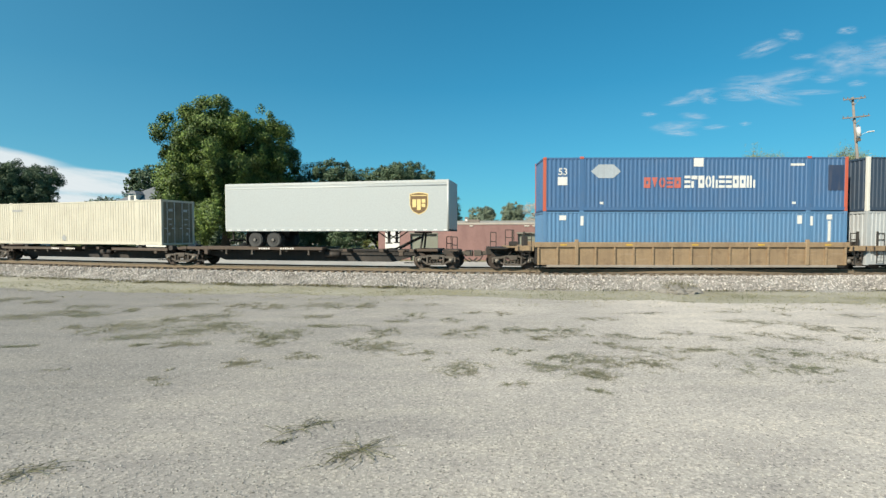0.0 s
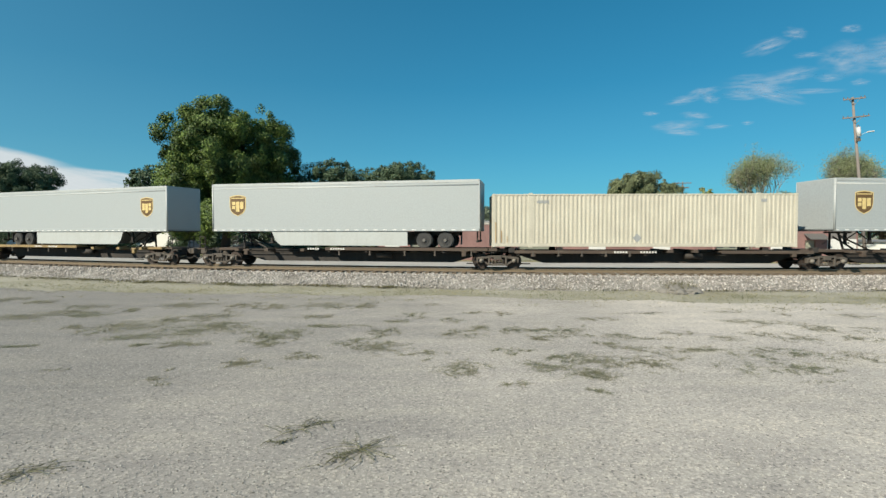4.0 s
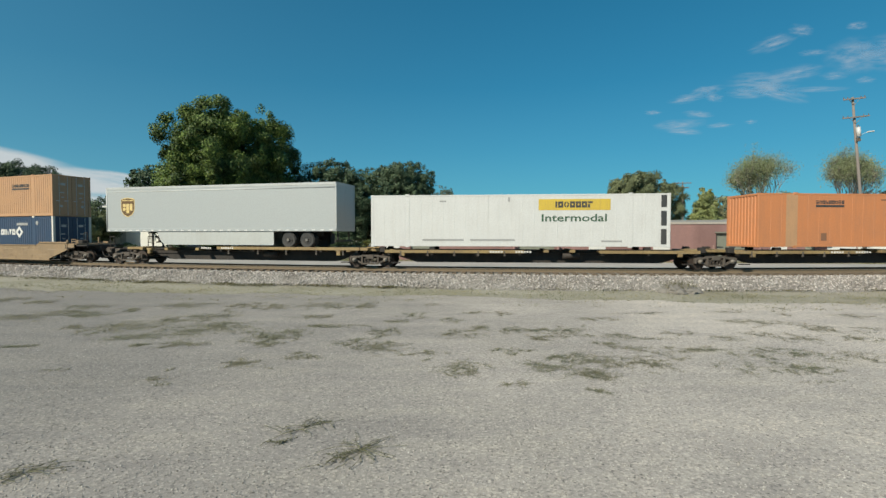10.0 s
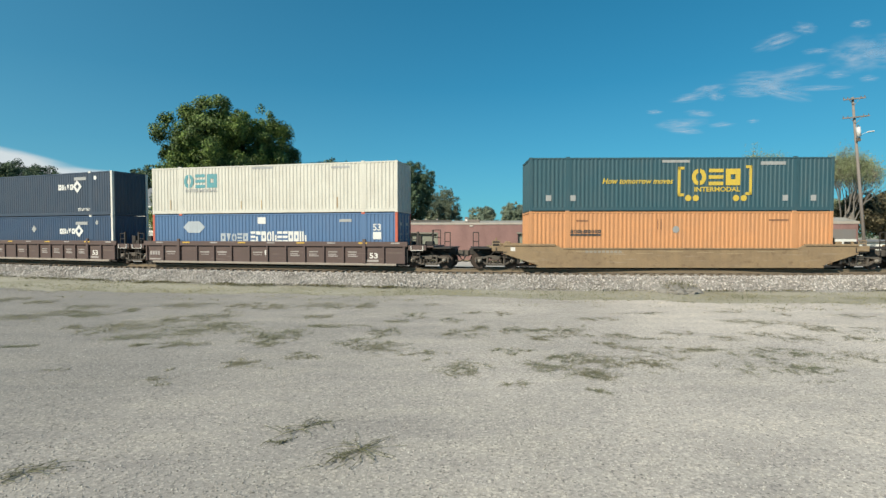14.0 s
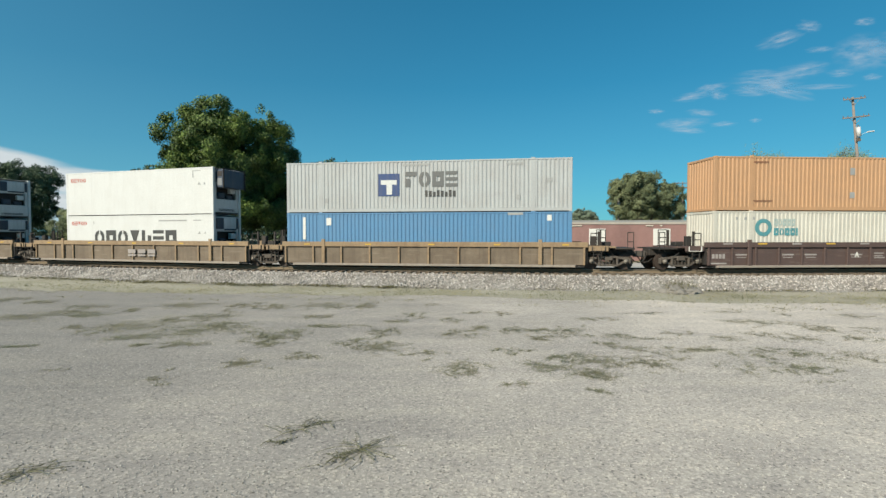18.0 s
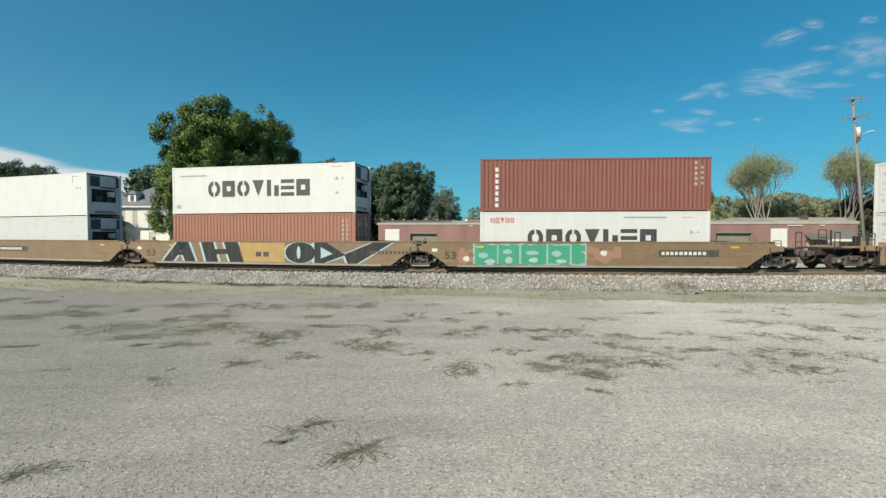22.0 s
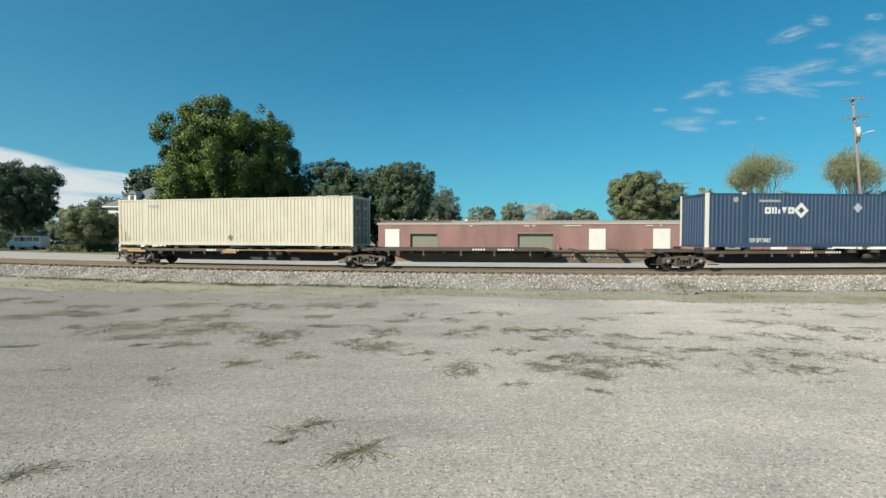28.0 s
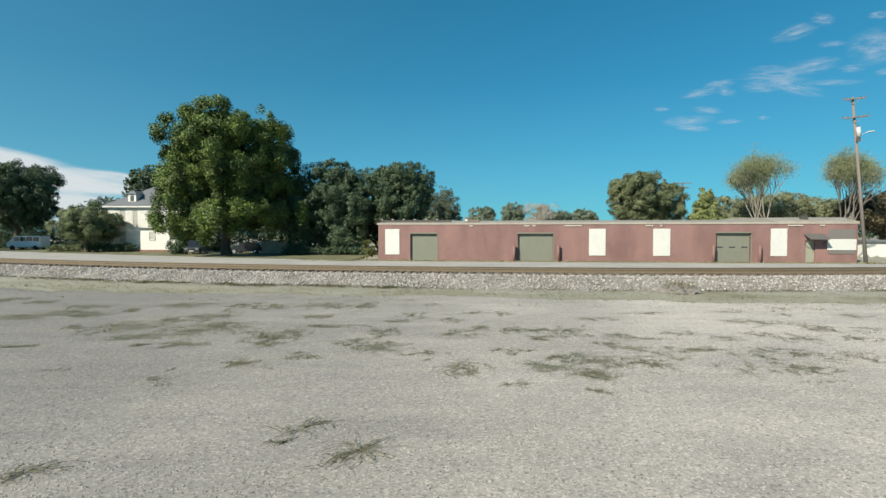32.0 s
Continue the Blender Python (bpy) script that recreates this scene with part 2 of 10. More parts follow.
WISP = cloud_material("thin_wisp", (1.3, 2.2, 1), 1.5, 0.33, 0.72, 0.04, (0.80, 0.90, 1.0), 0.44, 0.62)
BANK = cloud_material("cloud_bank", (1.6, 1.1, 1), 1.1, 0.12, 0.50, 0.62, (0.90, 0.975, 1.0), 0.48, 0.95)
SHEET = mesh_of("cloud", [(-1, -1, 0), (1, -1, 0), (1, 1, 0), (-1, 1, 0)], [(0, 1, 2, 3)])


def cloud(bearing, height, wide, tall, lean, material, label, drift=None, dist=1800.0):
    """A flat far cloud. Bearing and height are tangents of the angles seen from the lot."""
    me = SHEET.copy()
    me.materials.append(material)
    ob = tagged(new("cloud", me), label, "cloud", kind="structure")
    ob.scale = (wide * dist, tall * dist, 1)

    def at(b, h):
        return Matrix.Translation((b * dist, dist, EYE[2] + h * dist)) @ Matrix.Rotation(radians(90), 4, 'X') @ Matrix.Rotation(radians(lean), 4, 'Z')
    ob.matrix_basis = at(bearing, height) @ Matrix.Diagonal((*ob.scale, 1))
    if drift:
        DRIFTS.append((ob, [(0, at(bearing, height)), (32, at(bearing + drift[0], height + drift[1]))]))
    return ob


HIGH_WISPS = [(0.642, 0.372, 0.060, 0.019, 18, (0.063, 0.032)),
              (0.699, 0.398, 0.030, 0.016, -6, (0.063, 0.032)),
              (0.806, 0.349, 0.074, 0.044, 8, (0.066, 0.027)),
              (0.875, 0.345, 0.080, 0.034, 4, (0.066, 0.027)),
              (0.890, 0.378, 0.075, 0.026, 8, (0.062, 0.030)),
              (0.692, 0.315, 0.070, 0.020, 9, (0.050, 0.022)),
              (0.812, 0.408, 0.028, 0.011, 4, (0.062, 0.031)),
              (0.770, 0.311, 0.034, 0.010, 2, (0.052, 0.022)),
              (0.835, 0.302, 0.026, 0.009, 3, (0.055, 0.023)),
              (0.726, 0.356, 0.040, 0.008, 5, (0.055, 0.025))]
LOW_WISPS = [(0.625, 0.297, 0.092, 0.026, 3, (0.042, 0.020)),
             (0.660, 0.278, 0.080, 0.018, -12, (0.042, 0.018)),
             (0.600, 0.276, 0.050, 0.012, 0, (0.040, 0.018)),
             (0.520, 0.283, 0.042, 0.013, 12, (0.036, 0.017)),
             (0.482, 0.267, 0.048, 0.011, 9, (0.034, 0.015)),
             (0.536, 0.269, 0.022, 0.013, 2, (0.036, 0.016)),
             (0.470, 0.217, 0.062, 0.016, 6, (0.025, 0.011)),
             (0.506, 0.237, 0.038, 0.010, -2, (0.027, 0.012)),
             (0.479, 0.203, 0.046, 0.009, -2, (0.025, 0.010)),
             (0.550, 0.215, 0.034, 0.007, 3, (0.030, 0.011)),
             (0.610, 0.222, 0.016, 0.006, 4, (0.036, 0.012)),
             (0.416, 0.241, 0.022, 0.006, 0, (0.025, 0.010)),
             (0.740, 0.285, 0.080, 0.008, 2, (0.046, 0.020))]
for k_, row in enumerate(HIGH_WISPS + LOW_WISPS):
    cloud(*row[:5], WISP, "thin white wisp of high cloud", row[5], 1800.0 + 14 * k_)
cloud(-0.98, 0.148, 0.40, 0.050, -11, BANK, "low white bank of cloud", None, 2200)
cloud(-0.74, 0.110, 0.24, 0.030, -7, BANK, "low white bank of cloud", None, 2250)
cloud(-0.86, 0.050, 0.36, 0.040, -2, BANK, "low white streak of cloud near the horizon", None, 2300)


# ---------- ground ----------
def ground_material():
    m, nt, b = shader("dry_grass_and_dirt")
    v = coords(nt)
    a = noise_tex(nt, v, 0.25, 6, 0.6)
    f = noise_tex(nt, v, 9, 6, 0.7)
    c1 = ramp(nt, a, [(0.35, (0.270, 0.253, 0.184)), (0.5, (0.316, 0.298, 0.239)), (0.68, (0.368, 0.347, 0.293))]).outputs[0]
    c = mixc(nt, 1.0, c1, ramp(nt, f, [(0.3, (0.6, 0.6, 0.6)), (0.7, (1.25, 1.25, 1.2))]).outputs[0], 'MULTIPLY')
    nt.links.new(c, b.inputs["Base Color"])
    b.inputs["Roughness"].default_value = 0.95
    bump(nt, b, f, 0.8, 0.05)
    return m


def lot_material():
    """Worn chip-seal: pale stone chips in grey binder, patched and dusty."""
    m, nt, b = shader("worn_chip_seal")
    v = coords(nt)
    big = noise_tex(nt, v, 0.16, 5, 0.6)
    mid = noise_tex(nt, coords(nt, (0.5, 1.6, 1)), 0.8, 6, 0.65)
    fine = noise_tex(nt, v, 45, 5, 0.75)
    vo = nt.nodes.new("ShaderNodeTexVoronoi")
    vo.inputs["Scale"].default_value = 34
    nt.links.new(v, vo.inputs["Vector"])
    vo2 = nt.nodes.new("ShaderNodeTexVoronoi")
    vo2.inputs["Scale"].default_value = 13
    nt.links.new(v, vo2.inputs["Vector"])
    # tone shifts across the lot: darker towards -x, paler towards +x
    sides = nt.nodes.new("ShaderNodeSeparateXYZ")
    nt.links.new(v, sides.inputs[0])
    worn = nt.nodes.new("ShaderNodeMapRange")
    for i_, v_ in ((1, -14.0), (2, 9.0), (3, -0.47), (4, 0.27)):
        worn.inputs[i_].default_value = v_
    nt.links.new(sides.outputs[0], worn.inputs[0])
    lot_tone = nt.nodes.new("ShaderNodeMath")
    nt.links.new(big, lot_tone.inputs[0]); nt.links.new(worn.outputs[0], lot_tone.inputs[1])
    base = ramp(nt, lot_tone.outputs[0], [(0.15, (0.219, 0.205, 0.189)), (0.5, (0.328, 0.303, 0.275)), (0.85, (0.490, 0.446, 0.400))]).outputs[0]
    c = mixc(nt, 1.0, base, ramp(nt, mid, [(0.28, (0.84, 0.84, 0.86)), (0.5, (1.0, 1.0, 1.0)), (0.75, (1.12, 1.11, 1.07))]).outputs[0], 'MULTIPLY')
    c = mixc(nt, 1.0, c, ramp(nt, fine, [(0.28, (0.70, 0.70, 0.70)), (0.5, (1.0, 1.0, 1.0)), (0.75, (1.22, 1.22, 1.22))]).outputs[0], 'MULTIPLY')
    sep = nt.nodes.new("ShaderNodeSeparateColor")
    nt.links.new(vo.outputs["Color"], sep.inputs[0])
    chip = ramp(nt, sep.outputs[0], [(0.0, (0.42, 0.42, 0.44)), (0.16, (0.88, 0.88, 0.88)), (0.75, (1.06, 1.06, 1.06)), (0.97, (1.6, 1.58, 1.52))]).outputs[0]
    c = mixc(nt, 0.7, c, chip, 'MULTIPLY')
    # dark pits where single stones have come out
    sep2 = nt.nodes.new("ShaderNodeSeparateColor")
    nt.links.new(vo2.outputs["Color"], sep2.inputs[0])
    rare = nt.nodes.new("ShaderNodeMath"); rare.operation = 'GREATER_THAN'; rare.inputs[1].default_value = 0.78
    nt.links.new(sep2.outputs[1], rare.inputs[0])
    pit = nt.nodes.new("ShaderNodeMapRange")
    for i, v in ((1, 0.10), (2, 0.24), (3, 1.0), (4, 0.0)):
        pit.inputs[i].default_value = v
    nt.links.new(vo2.outputs["Distance"], pit.inputs[0])
    both = nt.nodes.new("ShaderNodeMath"); both.operation = 'MULTIPLY'
    nt.links.new(rare.outputs[0], both.inputs[0]); nt.links.new(pit.outputs[0], both.inputs[1])
    c = mixc(nt, both.outputs[0], c, (0.085, 0.08, 0.075))
    nt.links.new(c, b.inputs["Base Color"])
    b.inputs["Roughness"].default_value = 0.92
    mixh = nt.nodes.new("ShaderNodeMath")
    mixh.operation = 'ADD'
    nt.links.new(fine, mixh.inputs[0]); nt.links.new(vo.outputs["Distance"], mixh.inputs[1])
    bump(nt, b, mixh.outputs[0], 0.4, 0.008)
    return m


def road_material():
    m, nt, b = shader("old_asphalt")
    v = coords(nt)
    f = noise_tex(nt, v, 12, 6, 0.7)
    c = mixc(nt, 1.0, ramp(nt, noise_tex(nt, v, 0.3, 5), [(0.3, (0.310, 0.299, 0.282)), (0.7, (0.425, 0.402, 0.374))]).outputs[0],
             ramp(nt, f, [(0.3, (0.8, 0.8, 0.8)), (0.7, (1.15, 1.15, 1.15))]).outputs[0], 'MULTIPLY')
    nt.links.new(c, b.inputs["Base Color"])
    b.inputs["Roughness"].default_value = 0.9
    bump(nt, b, f, 0.4, 0.01)
    return m


def ballast_material():
    m, nt, b = shader("crushed_limestone")
    v = coords(nt)
    vo = nt.nodes.new("ShaderNodeTexVoronoi")
    vo.inputs["Scale"].default_value = 13
    nt.links.new(v, vo.inputs["Vector"])
    sep = nt.nodes.new("ShaderNodeSeparateColor")
    nt.links.new(vo.outputs["Color"], sep.inputs[0])
    c = ramp(nt, sep.outputs[0], [(0.0, (0.190, 0.178, 0.162)), (0.5, (0.290, 0.275, 0.253)), (1.0, (0.410, 0.392, 0.365))]).outputs[0]
    c = mixc(nt, 1.0, c, ramp(nt, noise_tex(nt, v, 0.8, 5), [(0.3, (0.72, 0.69, 0.65)), (0.7, (1.1, 1.1, 1.1))]).outputs[0], 'MULTIPLY')
    nt.links.new(c, b.inputs["Base Color"])
    b.inputs["Roughness"].default_value = 0.9
    bump(nt, b, vo.outputs["Distance"], 1.0, 0.06)
    return m


GROUND_MAT, LOT_MAT, ROAD_MAT, BALLAST_MAT = ground_material(), lot_material(), road_material(), ballast_material()


def grid_sheet(name, xs, ys, height, material, label):
    vs = [(x, y, height(x, y)) for y in ys for x in xs]
    n = len(xs)
    fs = [(j * n + i, j * n + i + 1, (j + 1) * n + i + 1, (j + 1) * n + i) for j in range(len(ys) - 1) for i in range(n - 1)]
    return tagged(put(name, mesh_of(name, vs, fs), material, smooth=True), label, "ground", kind="structure")


def fold(x, y):
    return noise.noise((x * 0.25, y * 0.25, 0.3)) * 0.025 + noise.noise((x * 0.9, y * 0.9, 4.3)) * 0.012


far = [-2500, -1200, -600, -300, -200, -150]
near_x = [-110 + 2.0 * i for i in range(111)]
ground = grid_sheet("ground", far + near_x + [150, 200, 300, 600, 1200, 2500], [-400, -100, -30] + [-10 + 2.0 * i for i in range(71)] + [160, 220, 300, 450, 700, 1200, 2500],
                    lambda x, y: fold(x, y) if abs(x) < 112 and -12 < y < 134 else 0.0, GROUND_MAT, "dry grassy ground with bare earth patches")


def lot_far(x):
    """The ragged far edge of the paved lot."""
    return 21.4 - 0.132 * x + 0.9 * noise.noise((x * 0.22, 1.7, 0)) + 0.5 * noise.noise((x * 1.1, 5.1, 0))


lot_v, lot_f = [], []
lot_rows = 64
lot_xs = [-150, -110, -80, -60] + [-50 + 0.5 * i for i in range(191)] + [60, 80, 110, 150]
for j in range(lot_rows + 1):
    for x in lot_xs:
        y = -30 + (lot_far(x) + 30) * (j / lot_rows) ** 0.7
        lift = 0.05 if j < lot_rows else -0.03
        lot_v.append((x, y, fold(x, y) + lift + 0.008 * noise.noise((x * 2.3, y * 2.3, 2))))
nx = len(lot_xs)
lot_f = [(j * nx + i, j * nx + i + 1, (j + 1) * nx + i + 1, (j + 1) * nx + i) for j in range(lot_rows) for i in range(nx - 1)]
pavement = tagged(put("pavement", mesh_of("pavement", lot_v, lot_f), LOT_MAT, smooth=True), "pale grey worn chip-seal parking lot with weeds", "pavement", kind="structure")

ROAD_FAR = [(-190, 135), (-120, 103), (-85, 86), (-56.6, 71.5), (-30, 59), (-15, 52.6), (-4.7, 47.6), (10, 46.0), (26.6, 44.3), (40, 43.0), (70, 40), (140, 35)]


def road():
    bm = bmesh.new()
    pts = []
    for x in [-190 + 5 * i for i in range(67)]:
        fy = float(np.interp(x, [p[0] for p in ROAD_FAR], [p[1] for p in ROAD_FAR]))
        pts.append((x, fy))
    rows = []
    for x, fy in pts:
        s = x * 1.05
        cx, cy, h = line_at(s)
        rows.append([bm.verts.new((cx + 4 * math.sin(h), cy + 4 * math.cos(h), 0.045)), bm.verts.new((x, fy, 0.05)), bm.verts.new((x + 0.1, fy + 0.15, -0.05))])
    for a, b in zip(rows, rows[1:]):
        for i in range(2):
            bm.faces.new((a[i], b[i], b[i + 1], a[i + 1]))
    return tagged(part("road", bm, ROAD_MAT), "pale grey asphalt street beside the railway", "road", kind="structure")


road()


# ---------- the track ----------
def ballast_bed():
    prof = [(-4.3, -0.05), (-3.7, 0.10), (-2.9, 0.33), (-2.05, 0.50), (-1.5, 0.49), (-1.1, 0.57), (0, 0.58), (1.5, 0.60), (2.05, 0.60), (3.2, 0.25), (4.4, -0.05)]
    ss = [-400, -300, -220, -150, -110, -80] + [-60 + 0.4 * i for i in range(301)] + [80, 110, 150, 220, 300, 400]
    vs, fs = [], []
    for s in ss:
        cx, cy, h = line_at(s)
        for k, (w, z) in enumerate(prof):
            jig = 0.06 * noise.noise((s * 0.9, w, 0)) + 0.05 * noise.noise((s * 2.7, w, 3))
            w2 = w + (0.35 * noise.noise((s * 0.35, 9, w)) if k in (0, 1) else 0.0)
            vs.append((cx + w2 * math.sin(h), cy + w2 * math.cos(h), z + (jig if 0 < k < 4 or k > 6 else 0)))
    n = len(prof)
    fs = [(j * n + i, j * n + i + 1, (j + 1) * n + i + 1, (j + 1) * n + i) for j in range(len(ss) - 1) for i in range(n - 1)]
    return tagged(put("ballast_bed", mesh_of("ballast_bed", vs, fs), BALLAST_MAT, smooth=True), "bed of pale crushed-stone railway ballast", "ballast", kind="structure")


ballast_bed()
RAIL_STEEL = paint("rusty_rail_steel", (0.165, 0.126, 0.082), 0.8, 0, 0.4, (0.095, 0.072, 0.05))
RAIL_HEAD = plain("polished_rail_head", (0.34, 0.31, 0.28), 0.5, 0.7)
TIE_WOOD = paint("weathered_tie_wood", (0.13, 0.10, 0.072), 0.9, 0, 0.4, (0.15, 0.13, 0.11))


def sweep(name, prof, ss, off, material, parent, label=""):
    vs, fs = [], []
    n = len(prof)
    for s in ss:
        cx, cy, h = line_at(s)
        for w, z in prof:
            vs.append((cx + (w + off) * math.sin(h), cy + (w + off) * math.cos(h), z))
    for j in range(len(ss) - 1):
        for i in range(n):
            k = (i + 1) % n
            fs.append((j * n + i, (j + 1) * n + i, (j + 1) * n + k, j * n + k))
    return put(name, mesh_of(name, vs, fs), material, parent, label)


def railway():
    top = thing("railway_track", "single railway track, rusty rails on wooden ties", "railway track", kind="structure")
    ss = [-400, -200, -100] + [-60 + i for i in range(121)] + [100, 200, 400]
    web = [(-0.075, 0.62), (0.075, 0.62), (0.07, 0.64), (0.012, 0.66), (0.012, 0.75), (0.036, 0.765), (0.036, 0.79), (-0.036, 0.79), (-0.036, 0.765), (-0.012, 0.75), (-0.012, 0.66), (-0.07, 0.64)]
    head = [(-0.034, 0.788), (0.034, 0.788), (0.034, 0.80), (-0.034, 0.80)]
    for off in (-0.755, 0.755):
        r = sweep("rail", web, ss, off, RAIL_STEEL, top, "rusty steel rail")
        sweep("rail_head", head, ss, off, RAIL_HEAD, r, "polished running surface")
    meshes = []
    for v in range(4):
        bm = boxes((-0.12, 0.12, -1.42, 1.3, 0.40, 0.625), bev=0.02)
        rng = random.Random(v)
        for vert in bm.verts:
            vert.co += Vector((rng.uniform(-0.012, 0.012), rng.uniform(-0.05, 0.05), rng.uniform(-0.008, 0.008)))
        me = bpy.data.meshes.new("tie")
        bm.to_mesh(me); bm.free()
        me.materials.append(TIE_WOOD)
        meshes.append(me)
    rng = random.Random(5)
    plate = boxes((-0.1, 0.1, -0.17, 0.17, 0.612, 0.628))
    plates = bpy.data.meshes.new("tie_plate")
    plate.to_mesh(plates); plate.free()
    plates.materials.append(RAIL_STEEL)
    for i in range(148):
        s = -42 + i * 0.5
        cx, cy, h = line_at(s)
        t = put("tie", meshes[i % 4], None, top, at=Matrix.Translation((cx, cy, rng.uniform(-0.01, 0.01))) @ Matrix.Rotation(-h + rng.uniform(-0.02, 0.02), 4, 'Z'))
        put("tie_plate", plates, None, t, at=pose(0, -0.755, 0))
    return top


railway()


# ---------- weeds in the lot ----------
def blades(name, spots, material, label, seed, tall=(0.03, 0.08), width=0.012, lie=0.75):
    """Grass blades, each a bent strip of three narrow quads; spots are (x, y, half width, half depth, blades)."""
    rng = np.random.default_rng(seed)
    xs, ys = [], []
    for x, y, a, b, n in spots:
        k = max(3, int(n))
        # a patch grows as several runners
        m = max(5, k // 26)
        hubs = rng.normal(size=(m, 2)) * np.array([0.62, 0.55])
        lead = rng.random(m) * 2 * np.pi
        pick = rng.integers(0, m, k)
        along = rng.normal(size=k) * 0.30
        q = hubs[pick] + np.stack([np.cos(lead[pick]) * along, np.sin(lead[pick]) * along], 1) + rng.normal(size=(k, 2)) * 0.05
        xs.append(x + q[:, 0] * a); ys.append(y + q[:, 1] * b)
    x, y = np.concatenate(xs), np.concatenate(ys)
    n = len(x)
    ang = rng.random(n) * 2 * np.pi
    ln = tall[0] + (tall[1] - tall[0]) * rng.random(n) ** 1.5
    dx, dy = np.cos(ang), np.sin(ang)
    z0 = np.array([fold(p, q) for p, q in zip(x, y)]) + 0.045
    steps = [(0.0, 0.0), (0.35, 0.55), (0.8, 0.85), (1.25, 0.8)]
    vs = []
    for out, up in steps:
        f = lie * (0.6 + 0.8 * rng.random(n)) if out else 0
        w = width * (1.0 if out < 1 else 0.3)
        for s in (-1, 1):
            vs.append(np.stack([x + dx * ln * out * f - dy * w * s, y + dy * ln * out * f + dx * w * s, z0 + ln * up * (1.25 - lie)], 1))
    v = np.stack(vs, 1).reshape(-1, 3)
    idx = np.arange(n)[:, None] * 8
    quads = np.concatenate([idx + np.array([[2 * i, 2 * i + 1, 2 * i + 3, 2 * i + 2]]) for i in range(3)], 0)
    me = bpy.data.meshes.new(name)
    me.vertices.add(len(v)); me.loops.add(quads.size); me.polygons.add(len(quads))
    me.vertices.foreach_set("co", v.ravel())
    me.loops.foreach_set("vertex_index", quads.ravel())
    me.polygons.foreach_set("loop_start", np.arange(0, quads.size, 4))
    me.update(); me.validate()
    return tagged(put(name, me, material), label, "grass", kind="stuff")


WEED = leaf_mat("dull_weed", (0.185, 0.176, 0.105), (0.30, 0.285, 0.190), 0.2, -0.8)
SPRAWL = leaf_mat("grey_green_sprawl", (0.120, 0.120, 0.075), (0.21, 0.205, 0.138), 0.2)
TOE = leaf_mat("dusty_toe_weed", (0.095, 0.092, 0.050), (0.21, 0.195, 0.115), 0.2)
DRY = leaf_mat("dry_grass", (0.21, 0.20, 0.105), (0.36, 0.33, 0.21), 0.2)
patch_a = [(-13.5, 15.9, 0.7, 0.55), (-17.7, 19.9, 0.5, 0.51), (-15.7, 19.0, 0.5, 0.47), (-13.0, 16.8, 0.4, 0.37), (-13.0, 18.0, 0.5, 0.42), (-11.8, 16.2, 0.5, 0.46), (-10.9, 17.2, 0.3, 0.32), (-9.2, 14.1, 0.7, 0.61), (-8.1, 12.7, 0.4, 0.28), (-8.3, 15.2, 0.4, 0.50), (-9.5, 18.3, 0.6, 0.58), (-7.4, 15.8, 0.5, 0.54), (-7.4, 18.1, 0.4, 0.57), (-6.2, 18.0, 0.5, 0.49), (-6.7, 13.5, 1.0, 0.87), (-6.4, 11.8, 0.3, 0.24), (-4.5, 12.6, 0.4, 0.48), (-4.1, 13.3, 0.3, 0.39), (-4.3, 11.8, 0.2, 0.30), (-4.2, 10.1, 0.3, 0.26), (-3.1, 10.6, 0.2, 0.24), (-10.2, 11.7, 0.3, 0.15), (-7.7, 9.7, 0.2, 0.12), (-5.3, 8.9, 0.3, 0.24)]
patch_b = [(-1.7, 13.4, 0.3, 0.47), (-1.9, 12.1, 0.4, 0.45), (-1.4, 11.4, 0.5, 0.40), (-0.4, 10.9, 0.3, 0.26), (-3.5, 14.2, 0.7, 0.18), (-2.9, 18.4, 0.3, 0.59), (-4.2, 18.4, 0.5, 0.59), (-0.9, 16.1, 0.3, 0.34), (-0.5, 18.4, 0.2, 0.22), (0.3, 15.2, 0.2, 0.40), (1.1, 16.7, 0.2, 0.30), (0.4, 13.0, 0.4, 0.36), (1.1, 13.9, 0.3, 0.33), (2.2, 13.6, 0.4, 0.36), (1.5, 11.1, 0.3, 0.21), (0.3, 9.7, 0.4, 0.41), (2.0, 16.3, 0.2, 0.23), (3.2, 13.3, 0.4, 0.62), (2.0, 9.7, 0.4, 0.33), (2.9, 10.5, 0.4, 0.39), (2.8, 9.3, 0.3, 0.26), (1.4, 8.6, 0.2, 0.13), (4.7, 15.4, 0.3, 0.20)]
patch_c = [(6.6, 16.5, 0.5, 0.23), (4.7, 15.3, 0.3, 0.20), (9.8, 16.9, 0.3, 0.25), (9.1, 15.0, 0.6, 0.39), (10.0, 14.6, 0.5, 0.46), (10.8, 13.8, 0.5, 0.58), (11.7, 17.6, 0.4, 0.27), (11.4, 16.3, 0.2, 0.29), (12.0, 13.9, 0.2, 0.21), (4.8, 12.7, 0.7, 0.35), (8.6, 12.7, 0.4, 0.49), (9.2, 12.6, 0.4, 0.28), (10.7, 12.5, 0.6, 0.34), (4.6, 11.2, 0.5, 0.27), (5.3, 11.5, 0.1, 0.17), (6.1, 11.2, 0.6, 0.22), (6.9, 10.7, 0.4, 0.35), (7.3, 11.2, 0.4, 0.16), (7.9, 10.9, 0.3, 0.21), (8.6, 10.6, 0.5, 0.39), (5.1, 10.4, 0.2, 0.14), (6.7, 9.7, 0.6, 0.41), (7.4, 9.7, 0.3, 0.29), (3.5, 10.2, 0.5, 0.45)]
